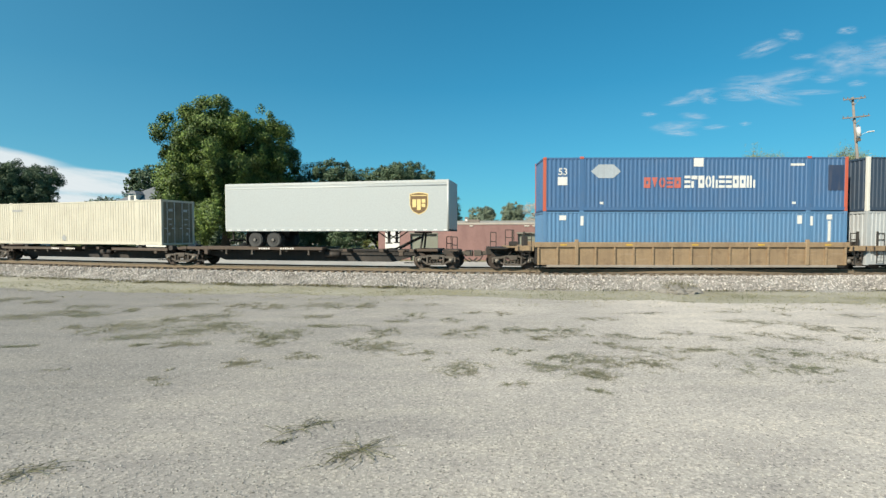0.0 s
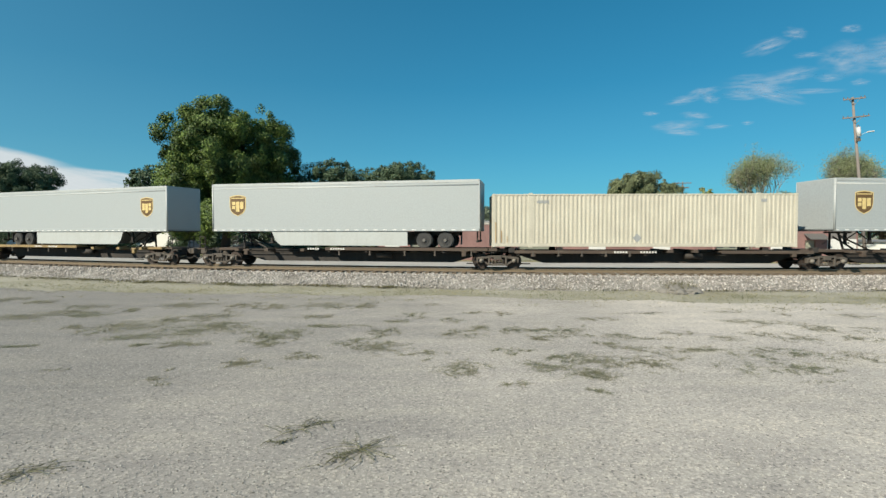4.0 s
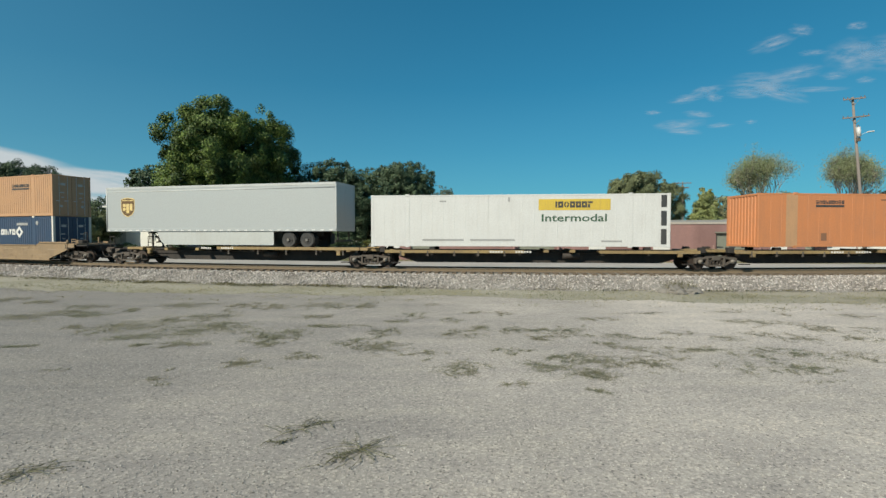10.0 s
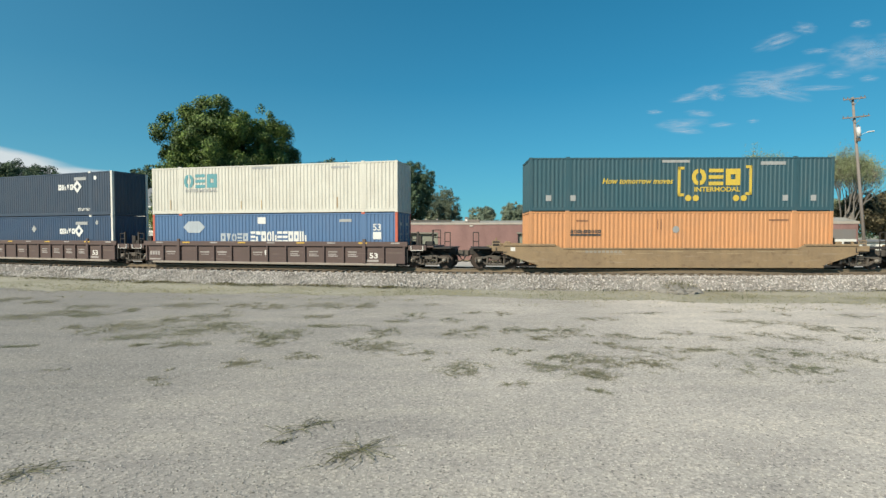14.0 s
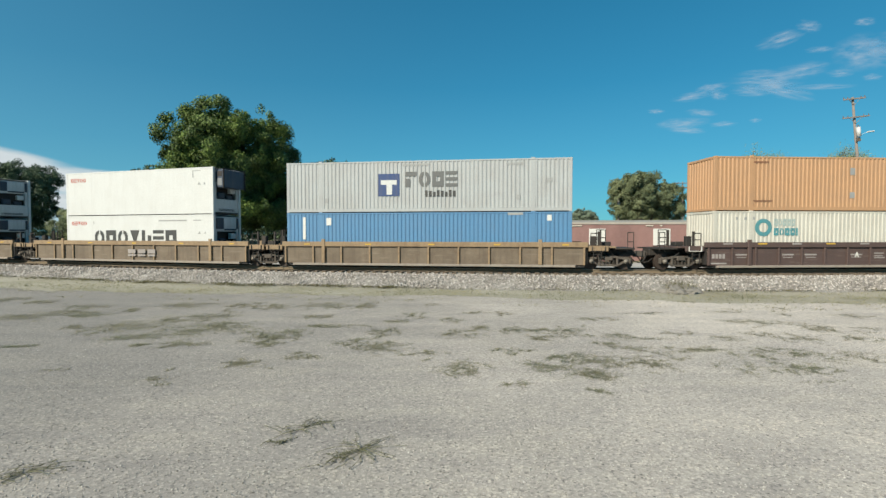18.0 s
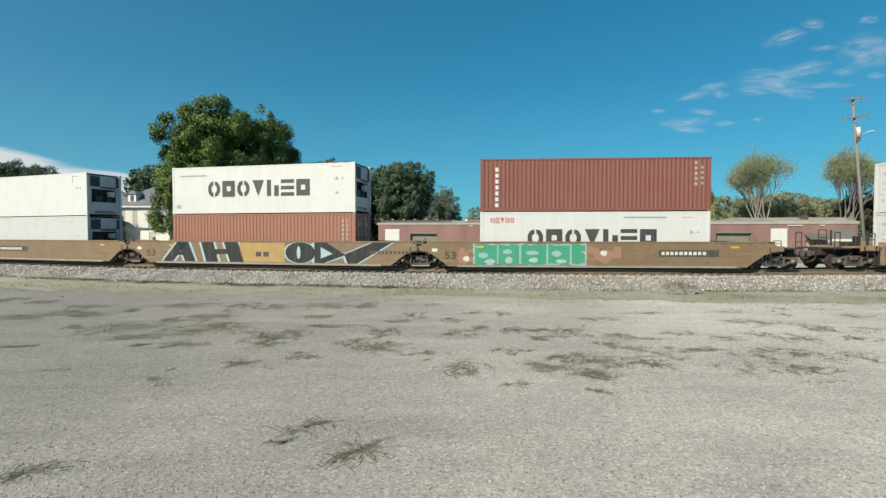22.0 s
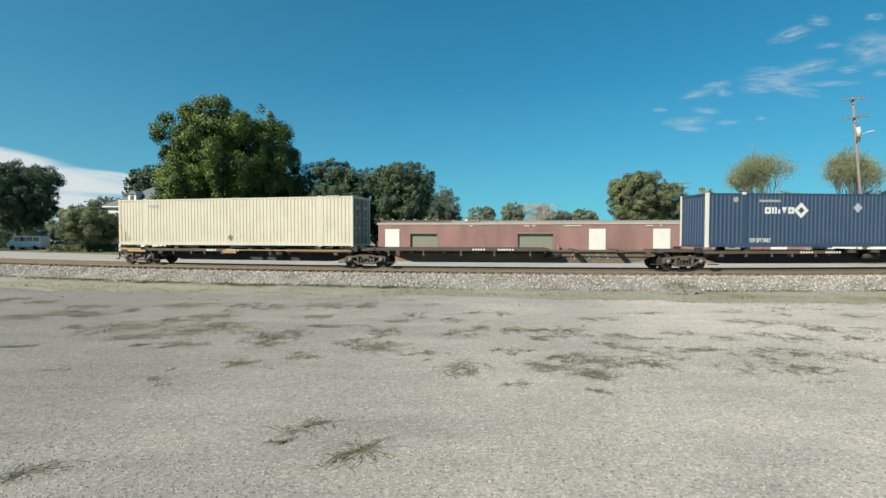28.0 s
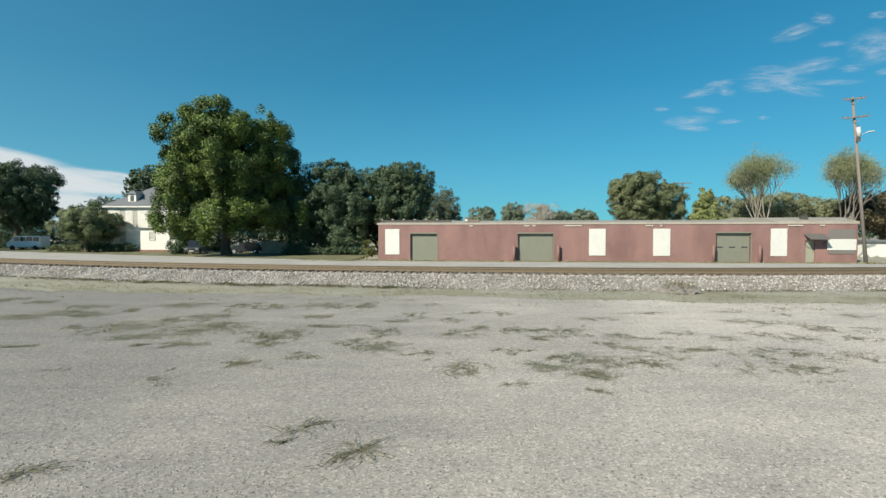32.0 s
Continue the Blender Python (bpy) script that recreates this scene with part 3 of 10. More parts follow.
patch_d = [(2.9, 9.3, 0.3, 0.30), (4.3, 10.0, 0.2, 0.17), (2.7, 8.3, 0.1, 0.09), (-2.1, 6.6, 0.3, 0.34), (-4.8, 5.5, 0.2, 0.26), (-5.4, 9.6, 0.1, 0.10), (6.3, 13.2, 0.3, 0.23), (-7.3, 11.8, 0.2, 0.15), (-10.6, 14.0, 0.3, 0.25), (-6.4, 14.4, 0.3, 0.36), (-4.1, 15.9, 0.4, 0.27), (-1.4, 14.9, 0.3, 0.24), (2.4, 12.5, 0.3, 0.27), (4.0, 11.7, 0.3, 0.24), (7.3, 12.5, 0.4, 0.27), (13.1, 15.9, 0.4, 0.33), (9.0, 10.2, 0.2, 0.23)]

weed_spots = []
for row in patch_a + patch_b + patch_c + patch_d:
    x, y, a, b = row
    if y > 7:
        weed_spots.append((x, y, a * 1.3, b * 1.3, min(2800, 90 + 4000 * a * b) * (0.45 if x > 4.4 else 0.7 if x > -2.5 else 0.25 if y < 10 else 1.0)))
blades("low_weeds", weed_spots, WEED, "flat dull green weeds growing through the worn lot", 31, (0.04, 0.12), 0.0058, 1.05)
rng_w = random.Random(17)
edge_spots = []
for i in range(520):
    x = -42 + 75 * i / 520
    far_y = lot_far(x)
    if rng_w.random() < 0.6:
        edge_spots.append((x, far_y + rng_w.uniform(-0.8, 1.6), 1.1, 0.5, rng_w.uniform(8, 40)))
    if rng_w.random() < 0.5:
        edge_spots.append((x, far_y + rng_w.uniform(0.5, 3.8), 0.7, 0.5, rng_w.uniform(8, 26)))
    if rng_w.random() < 0.3:
        edge_spots.append((x, far_y - rng_w.uniform(0.3, 2.8), 0.9, 0.3, rng_w.uniform(6, 20)))
blades("verge_grass", edge_spots, DRY, "dry yellow-green grass along the edge of the lot", 33, (0.04, 0.14), 0.010, 0.75)


foot_spots = []
for i in range(240):
    x = -14 + 54 * i / 240
    foot_spots.append((x, 50.0 - 0.102 * (x + 6.6) - rng_w.uniform(0.1, 2.0), 0.5, 0.35, rng_w.uniform(10, 34)))
blades("street_grass", foot_spots, DRY, "dry yellow-green grass along the foot of the warehouse", 37, (0.08, 0.22), 0.016, 0.6)


# dusty weeds and trash grass at the foot of the ballast
toe_spots = []
for i in range(620):
    s_ = -40 + 72 * i / 620
    thickness = 0.35 + 0.9 * noise.noise((s_ * 0.6, 3.3, 0)) + (0.35 if s_ < -2 else -0.15)
    cx, cy, hh = line_at(s_)
    for _ in range(3):
        if rng_w.random() < thickness:
            w_ = rng_w.gauss(-3.9, 0.48)
            toe_spots.append((cx + w_ * math.sin(hh), cy + w_ * math.cos(hh), 0.5, 0.2, rng_w.uniform(6, 40) * thickness))
blades("toe_weeds", toe_spots, TOE, "dusty olive weeds along the foot of the ballast", 35, (0.05, 0.17), 0.011, 0.7)


def spider_weed(x, y, size, seed, lead=None, shoots=30):
    """A flat weed with branching runners; with a lead it grows mostly along that bearing."""
    rng = random.Random(seed)
    bm = bmesh.new()
    for i in range(shoots):
        a = rng.uniform(0, 2 * math.pi) if lead is None else lead + rng.choice((0, math.pi)) + rng.gauss(0, 0.75)
        p = Vector((0, 0, 0.012))
        if lead is not None:
            o = rng.gauss(0, size * 0.35)
            p = Vector((math.cos(lead) * o, math.sin(lead) * o, 0.012))
        ln = size * rng.uniform(0.3, 1.0)
        for k in range(5):
            a += rng.uniform(-0.45, 0.45)
            q = p + Vector((math.cos(a) * ln / 5, math.sin(a) * ln / 5, (0.022, 0.01, -0.004, -0.012, -0.01)[k] * rng.uniform(0.4, 1.3)))
            q.z = max(q.z, 0.006)
            rod(bm, p, q, 0.0030, 0.0024, n=4, cap=False)
            for _ in range(2):
                if rng.random() < 0.6:
                    t = p.lerp(q, rng.random()) + Vector((rng.uniform(-1, 1), rng.uniform(-1, 1), rng.uniform(0.0, 0.4))) * 0.05
                    rod(bm, q, t, 0.0036, 0.001, n=3, cap=False)
            p = q
    w = thing("weed", "sprawling dull green weed lying on the lot", "weed", group="sprawling weeds", m=pose(x, y, fold(x, y) + 0.05))
    part("runner_growth", bm, SPRAWL, w)
    return w


spider_weed(-1.02, 5.98, 0.62, 1)
spider_weed(-1.30, 5.72, 0.30, 5, 0.9, 16)
spider_weed(-1.98, 6.62, 0.52, 2, 0.75, 26)
spider_weed(-4.62, 5.45, 0.46, 3, 0.8, 26)
spider_weed(-2.1, 6.2, 0.22, 6, 0.4, 12)


# ---------- loose ballast stones on the near slope ----------
def stones():
    rng = np.random.default_rng(8)
    n = 15000
    base = np.array([(1, 0, 0), (-0.9, 0.1, 0.1), (0.1, 0.95, -0.1), (-0.1, -1, 0.1), (0.1, 0, 0.8), (0, 0.1, -0.8)])
    tri = np.array([(0, 2, 4), (2, 1, 4), (1, 3, 4), (3, 0, 4), (2, 0, 5), (1, 2, 5), (3, 1, 5), (0, 3, 5)])
    s = rng.uniform(-38, 30, n)
    w = -1.42 - 2.6 * rng.random(n) ** 1.15
    prof_w, prof_z = [-4.3, -3.7, -2.9, -2.05, -1.5, 0], [-0.02, 0.10, 0.33, 0.50, 0.49, 0.58]
    cx, cy, hh = np.array([line_at(float(q)) for q in s]).T
    z = np.interp(w, prof_w, prof_z) + 0.02
    c = np.stack([cx + w * np.sin(hh), cy + w * np.cos(hh), z], 1)
    size = 0.026 + 0.052 * rng.random(n) ** 2
    rot = rng.normal(size=(n, 3, 3))
    rot, _ = np.linalg.qr(rot)
    shape = base[None] * (0.7 + 0.6 * rng.random((n, 6, 1))) * size[:, None, None]
    v = (np.einsum('nij,nkj->nki', rot, shape) + c[:, None]).reshape(-1, 3)
    f = (tri[None] + np.arange(n)[:, None, None] * 6).reshape(-1, 3)
    me = bpy.data.meshes.new("ballast_stones")
    me.vertices.add(len(v)); me.loops.add(f.size); me.polygons.add(len(f))
    me.vertices.foreach_set("co", v.ravel())
    me.loops.foreach_set("vertex_index", f.ravel())
    me.polygons.foreach_set("loop_start", np.arange(0, f.size, 3))
    me.update(); me.validate()
    m, nt, b = shader("limestone_chips")
    g = nt.nodes.new("ShaderNodeNewGeometry")
    nt.links.new(ramp(nt, g.outputs["Random Per Island"], [(0.0, (0.215, 0.196, 0.182)), (0.5, (0.325, 0.300, 0.280)), (1.0, (0.530, 0.495, 0.462))]).outputs[0], b.inputs["Base Color"])
    b.inputs["Roughness"].default_value = 0.9
    return tagged(put("ballast_stones", me, m), "loose pale crushed stones on the ballast slope", "ballast", kind="stuff")


stones()


# ---------- loose chips on the near lot ----------
def pebbles():
    rng = np.random.default_rng(21)
    n = 24000
    base = np.array([(1, 0, 0), (-0.9, 0.1, 0.1), (0.1, 0.95, -0.1), (-0.1, -1, 0.1), (0.1, 0, 0.7), (0, 0.1, -0.7)])
    tri = np.array([(0, 2, 4), (2, 1, 4), (1, 3, 4), (3, 0, 4), (2, 0, 5), (1, 2, 5), (3, 1, 5), (0, 3, 5)])
    y = 4.6 + 9.5 * rng.random(n) ** 1.4
    x = (rng.random(n) * 2 - 1) * (y * 0.95 + 0.5)
    z = np.array([fold(p, q) for p, q in zip(x, y)]) + 0.052
    size = 0.004 + 0.0105 * rng.random(n) ** 2.2
    rot, _ = np.linalg.qr(rng.normal(size=(n, 3, 3)))
    shape = base[None] * (0.7 + 0.6 * rng.random((n, 6, 1))) * size[:, None, None]
    v = (np.einsum('nij,nkj->nki', rot, shape) + np.stack([x, y, z], 1)[:, None]).reshape(-1, 3)
    f = (tri[None] + np.arange(n)[:, None, None] * 6).reshape(-1, 3)
    me = bpy.data.meshes.new("loose_chips")
    me.vertices.add(len(v)); me.loops.add(f.size); me.polygons.add(len(f))
    me.vertices.foreach_set("co", v.ravel())
    me.loops.foreach_set("vertex_index", f.ravel())
    me.polygons.foreach_set("loop_start", np.arange(0, f.size, 3))
    me.update(); me.validate()
    m, nt, b = shader("mixed_stone_chips")
    g = nt.nodes.new("ShaderNodeNewGeometry")
    nt.links.new(ramp(nt, g.outputs["Random Per Island"], [(0.0, (0.149, 0.141, 0.130)), (0.4, (0.299, 0.283, 0.255)), (0.8, (0.414, 0.393, 0.356)), (1.0, (0.598, 0.575, 0.535))]).outputs[0], b.inputs["Base Color"])
    b.inputs["Roughness"].default_value = 0.9
    return tagged(put("loose_chips", me, m), "loose stone chips scattered on the lot", "gravel", kind="stuff")


pebbles()


def weedy_heap(x, y, z, size, seed):
    """A low mound of grey gravel and dry stalks at the foot of the ballast."""
    rng = random.Random(seed)
    top = thing("gravel_heap", "low grey heap of gravel and dry stalks", "heap", m=pose(x, y, z))
    bm = bmesh.new()
    bmesh.ops.create_icosphere(bm, subdivisions=5, radius=1.0, matrix=Matrix.Diagonal((size, size * 0.7, size * 0.40, 1)))
    for v in bm.verts:
        v.co += v.co.normalized() * (0.16 * noise.noise(v.co * 3) + 0.09 * noise.noise(v.co * 9) + 0.05 * noise.noise(v.co * 24))
    part("mound", bm, paint("grey_gravel_fines", (0.19, 0.178, 0.162), 0.95, 0, 0.4, (0.16, 0.15, 0.135), 0.0, 0.6), top)
    bm = bmesh.new()
    for i in range(170):
        a = rng.uniform(0, 6.28)
        p = Vector((math.cos(a) * size * rng.uniform(0, 1.0), math.sin(a) * size * 0.6 * rng.uniform(0, 0.9), size * 0.22))
        rod(bm, p, p + Vector((rng.gauss(0, 0.12), rng.gauss(0, 0.12), rng.uniform(0.15, 0.4))), 0.008, 0.003, n=3, cap=False)
    part("dry_growth", bm, TOE, top)


weedy_heap(10.9, 22.6, 0.0, 0.95, 3)


# ---------- the long red brick warehouse ----------


def brick_material(name, a, b2, mortar, scale=4.6):
    m, nt, b = shader(name)
    v = coords(nt)
    sw = nt.nodes.new("ShaderNodeSeparateXYZ"); cb = nt.nodes.new("ShaderNodeCombineXYZ")
    nt.links.new(v, sw.inputs[0])
    add = nt.nodes.new("ShaderNodeMath"); add.operation = 'ADD'
    nt.links.new(sw.outputs[0], add.inputs[0]); nt.links.new(sw.outputs[1], add.inputs[1])
    nt.links.new(add.outputs[0], cb.inputs[0]); nt.links.new(sw.outputs[2], cb.inputs[1])
    br = nt.nodes.new("ShaderNodeTexBrick")
    for k, val in (("Scale", scale), ("Mortar Size", 0.012), ("Brick Width", 1.0), ("Row Height", 0.35)):
        br.inputs[k].default_value = val
    br.inputs["Color1"].default_value, br.inputs["Color2"].default_value, br.inputs["Mortar"].default_value = (*a, 1), (*b2, 1), (*mortar, 1)
    nt.links.new(cb.outputs[0], br.inputs["Vector"])
    stain = ramp(nt, noise_tex(nt, coords(nt, (0.55, 0.55, 0.22)), 0.8, 6, 0.62), [(0.3, (0.72, 0.70, 0.70)), (0.55, (1, 1, 1)), (0.75, (1.18, 1.13, 1.10))]).outputs[0]
    c = mixc(nt, 1.0, br.outputs[0], stain, 'MULTIPLY')
    c = mixc(nt, 1.0, c, ramp(nt, noise_tex(nt, v, 20, 4), [(0.3, (0.86, 0.86, 0.86)), (0.7, (1.1, 1.1, 1.1))]).outputs[0], 'MULTIPLY')
    nt.links.new(c, b.inputs["Base Color"])
    b.inputs["Roughness"].default_value = 0.85
    bump(nt, b, br.outputs["Fac"], -0.3, 0.01)
    return m


def wall_with_holes(x0, x1, z0, z1, holes, y0, y1):
    """A wall of thickness y0..y1 with rectangular openings through it."""
    xs = sorted({x0, x1, *[h[0] for h in holes], *[h[1] for h in holes]})
    zs = sorted({z0, z1, *[h[2] for h in holes], *[h[3] for h in holes]})
    bm = bmesh.new()
    solid = {}
    for i in range(len(xs) - 1):
        for k in range(len(zs) - 1):
            mx, mz = (xs[i] + xs[i + 1]) / 2, (zs[k] + zs[k + 1]) / 2
            solid[i, k] = not any(h[0] < mx < h[1] and h[2] < mz < h[3] for h in holes)
    cache = {}

    def v(i, k, y):
        if (i, k, y) not in cache:
            cache[i, k, y] = bm.verts.new((xs[i], y, zs[k]))
        return cache[i, k, y]
    for (i, k), s in solid.items():
        if not s:
            continue
        bm.faces.new((v(i, k, y0), v(i + 1, k, y0), v(i + 1, k + 1, y0), v(i, k + 1, y0)))
        bm.faces.new((v(i, k, y1), v(i, k + 1, y1), v(i + 1, k + 1, y1), v(i + 1, k, y1)))
        for di, dk, q in ((-1, 0, ((i, k), (i, k + 1))), (1, 0, ((i + 1, k), (i + 1, k + 1))), (0, -1, ((i, k), (i + 1, k))), (0, 1, ((i, k + 1), (i + 1, k + 1)))):
            if not solid.get((i + di, k + dk), False):
                (a, b2), (c, d) = q
                bm.faces.new((v(a, b2, y0), v(c, d, y0), v(c, d, y1), v(a, b2, y1)))
    return bm


def warehouse():
    ang = math.atan2(45.6 - 50.2, 38.5 + 6.6)
    top = thing("warehouse", "long low red-painted brick warehouse with grey roller doors", "building", m=Matrix.Translation((-6.6, 50.2, 0)) @ Matrix.Rotation(ang, 4, 'Z'))
    red = brick_material("red_painted_brick", (0.243, 0.142, 0.130), (0.224, 0.129, 0.119), (0.211, 0.123, 0.114))
    white = paint("white_painted_board", (0.588, 0.588, 0.563), 0.5, dirt=0.08, streak=0.06)
    grey_green = paint("grey_green_door_paint", (0.181, 0.193, 0.155), 0.6, dirt=0.2, streak=0.25)
    cap = paint("pale_roof_edge_metal", (0.370, 0.328, 0.286), 0.6, dirt=0.3, streak=0.3)
    roofing = paint("pale_gravel_roof", (0.302, 0.286, 0.252), 0.9, dirt=0.4)
    dark = paint("dark_weathered_metal", (0.059, 0.057, 0.055), 0.7, dirt=0.3)
    grey = paint("grey_board", (0.155, 0.147, 0.143), 0.7, dirt=0.2)
    doors = [(3.3, 6.05, 0.0, 2.72), (14.1, 17.55, 0.0, 2.72), (32.8, 35.95, 0.0, 2.78)]
    entry = (40.75, 41.65, 0.0, 2.1)
    wall = part("wall", wall_with_holes(0, 45.3, -0.2, 3.62, doors + [entry], 0, 0.25), red, top, "red painted brick wall with faded stains")
    part("wall", boxes((0, 0.25, 0.25, 15.75, -0.2, 3.62)), red, top)
    part("wall", boxes((45.05, 45.3, 0.25, 15.75, -0.2, 3.62)), red, top)
    part("wall", boxes((0, 45.3, 15.75, 16, -0.2, 3.62)), red, top)
    bm = bmesh.new()
    prism(bm, [(-0.03, 3.622), (-0.03, 3.78), (0.03, 3.84), (8, 4.25), (16.1, 3.9), (16.1, 3.62)], -0.1, 38.2)
    roof = part("roof", bm, roofing, top, "low-pitched pale roof")
    bm = bmesh.new()
    prism(bm, [(-0.03, 3.62), (-0.03, 3.88), (2.0, 4.3), (8, 4.5), (16.1, 4.2), (16.1, 3.62)], 38.2, 45.35)
    part("roof", bm, roofing, top, "raised pale roof end")
    part("roof_edge", boxes((-0.15, 38.3, -0.06, -0.031, 3.64, 3.80), bev=0.008), cap, top, "pale metal roof edge with rust")
    part("roof_edge", boxes((38.3, 45.4, -0.06, -0.031, 3.64, 3.88), bev=0.008), cap, top)
    # dark tarred strip over the low corner, with a row of pale stubs
    pr = part("parapet", boxes((0.0, 7.4, 0.6, 0.8, 3.93, 4.12), (0.0, 0.2, 0.6, 3.0, 3.95, 4.2)), dark, top, "dark tarred parapet")
    for i in range(6):
        part("vent_stub", boxes((0.1 + i * 1.15, 0.32 + i * 1.15, 0.62, 0.8, 4.12, 4.24), bev=0.02), cap, pr)
    for x0, x1, z0, z1 in [(0.72, 2.2, 0.62, 3.2), (20.98, 22.55, 0.60, 3.22), (27.02, 28.6, 0.6, 3.22), (37.69, 39.14, 0.62, 3.22)]:
        part("window_board", boxes((x0, x1, -0.05, -0.002, z0, z1), bev=0.008), white, top, "white board over a window")
    for n, (x0, x1, z0, z1) in enumerate(doors):
        d = part("roller_door", boxes((x0, x1, 0.28, 0.33, z0, z1)), grey_green, top, "closed grey-green sectional door")
        rows = 9
        for k in range(rows):
            a, b = z0 + 0.02 + (z1 - z0 - 0.04) * k / rows, z0 + 0.02 + (z1 - z0 - 0.04) * (k + 1) / rows
            part("door_panel", boxes((x0 + 0.03, x1 - 0.03, 0.245, 0.28, a + 0.003, b - 0.003), bev=0.004), grey_green, d)
        part("lintel", boxes((x0 - 0.12, x1 + 0.05, -0.07, -0.003, z1, z1 + 0.14), bev=0.01), paint("grey_lintel", (0.176, 0.172, 0.143), 0.7), top, "grey steel lintel")
        part("door_jamb", boxes((x1 - 0.02, x1 + 0.06, -0.03, -0.003, z0, z1)), grey_green, top)
        if n == 2:
            for k in range(3):
                part("door_window", boxes((x0 + 0.18 + k * 1.1, x0 + 0.75 + k * 1.1, 0.235, 0.244, 1.38, 1.5)), glass("dark_pane"), d, "narrow dark pane")
    rust = paint("red_steel_pipe", (0.197, 0.109, 0.101), 0.6, dirt=0.3)
    for x in (13.72, 18.0, 32.45, 36.6):
        bm = bmesh.new()
        rod(bm, (x, -0.35, -0.1), (x, -0.35, 1.55), 0.13, n=14)
        bmesh.ops.create_uvsphere(bm, u_segments=12, v_segments=6, radius=0.13, matrix=Matrix.Translation((x, -0.35, 1.55)))
        part("bollard", bm, rust, top, "red painted steel guard post", smooth=True)
    dd = part("entry_door", boxes((entry[0], entry[1], 0.16, 0.2, 0, 2.1), bev=0.01), paint("pale_green_door", (0.286, 0.294, 0.235), 0.6, dirt=0.2), top, "pale grey-green entry door")
    part("door_knob", boxes((entry[1] - 0.12, entry[1] - 0.06, 0.12, 0.16, 0.98, 1.05), bev=0.02), dark, dd)
    # sloped canvas hood over the entry door
    bm = bmesh.new()
    prism(bm, [(-0.02, 2.75), (-1.05, 2.28), (-1.05, 2.2), (-0.02, 2.67)], 40.6, 42.3)
    aw = part("awning", bm, paint("grey_awning", (0.109, 0.105, 0.101), 0.8, dirt=0.3), top, "grey sloping canopy over the door")
    for x in (40.68, 42.22):
        bm = bmesh.new()
        rod(bm, (x, -0.03, 1.75), (x, -1.0, 2.22), 0.025, n=6)
        part("awning_brace", bm, dark, aw)
    part("sign_board", boxes((42.75, 45.08, -0.06, -0.003, 0.85, 3.15), bev=0.01), grey, top, "grey board behind a blank white sign")
    part("sign_face", boxes((42.62, 45.13, -0.11, -0.062, 1.2, 2.23), bev=0.008), white, top, "blank white sign panel")
    bm = boxes((40.95, 41.5, 0.9, 1.4, 3.95, 4.45), (40.9, 41.55, 0.85, 1.45, 4.45, 4.52), bev=0.015)
    part("roof_vent", bm, dark, top, "dark square roof vent")
    bm = boxes((8.8, 9.15, 0.3, 0.7, 3.85, 4.42), (9.15, 10.3, 0.35, 0.9, 3.85, 4.16), bev=0.02)
    part("roof_unit", bm, paint("weathered_box", (0.168, 0.143, 0.126), 0.7, dirt=0.4), top, "small weathered metal box on the roof edge")
    part("box_panel", boxes((8.85, 9.08, 0.29, 0.299, 3.98, 4.2)), white, top)
    for x, w in ((9.3, 0.35), (14.7, 0.5), (15.5, 0.35), (18.6, 1.7), (26.3, 0.7), (27.6, 0.25), (39.2, 1.3), (42.0, 0.4)):
        part("flood_lamp", boxes((x, x + w, -0.09, -0.003, 3.44, 3.56), bev=0.02), paint("pale_fixture", (0.521, 0.487, 0.420), 0.5, dirt=0.2), top, "small pale fixture under the eave")
    return top


warehouse()


# ---------- trees ----------
BARK = paint("grey_brown_bark", (0.105, 0.082, 0.062), 0.95, dirt=0.4, dirt_rgb=(0.05, 0.045, 0.035), relief=0.6)
PALE_BARK = paint("pale_bark", (0.30, 0.27, 0.23), 0.9, dirt=0.4, dirt_rgb=(0.12, 0.10, 0.08), relief=0.5)


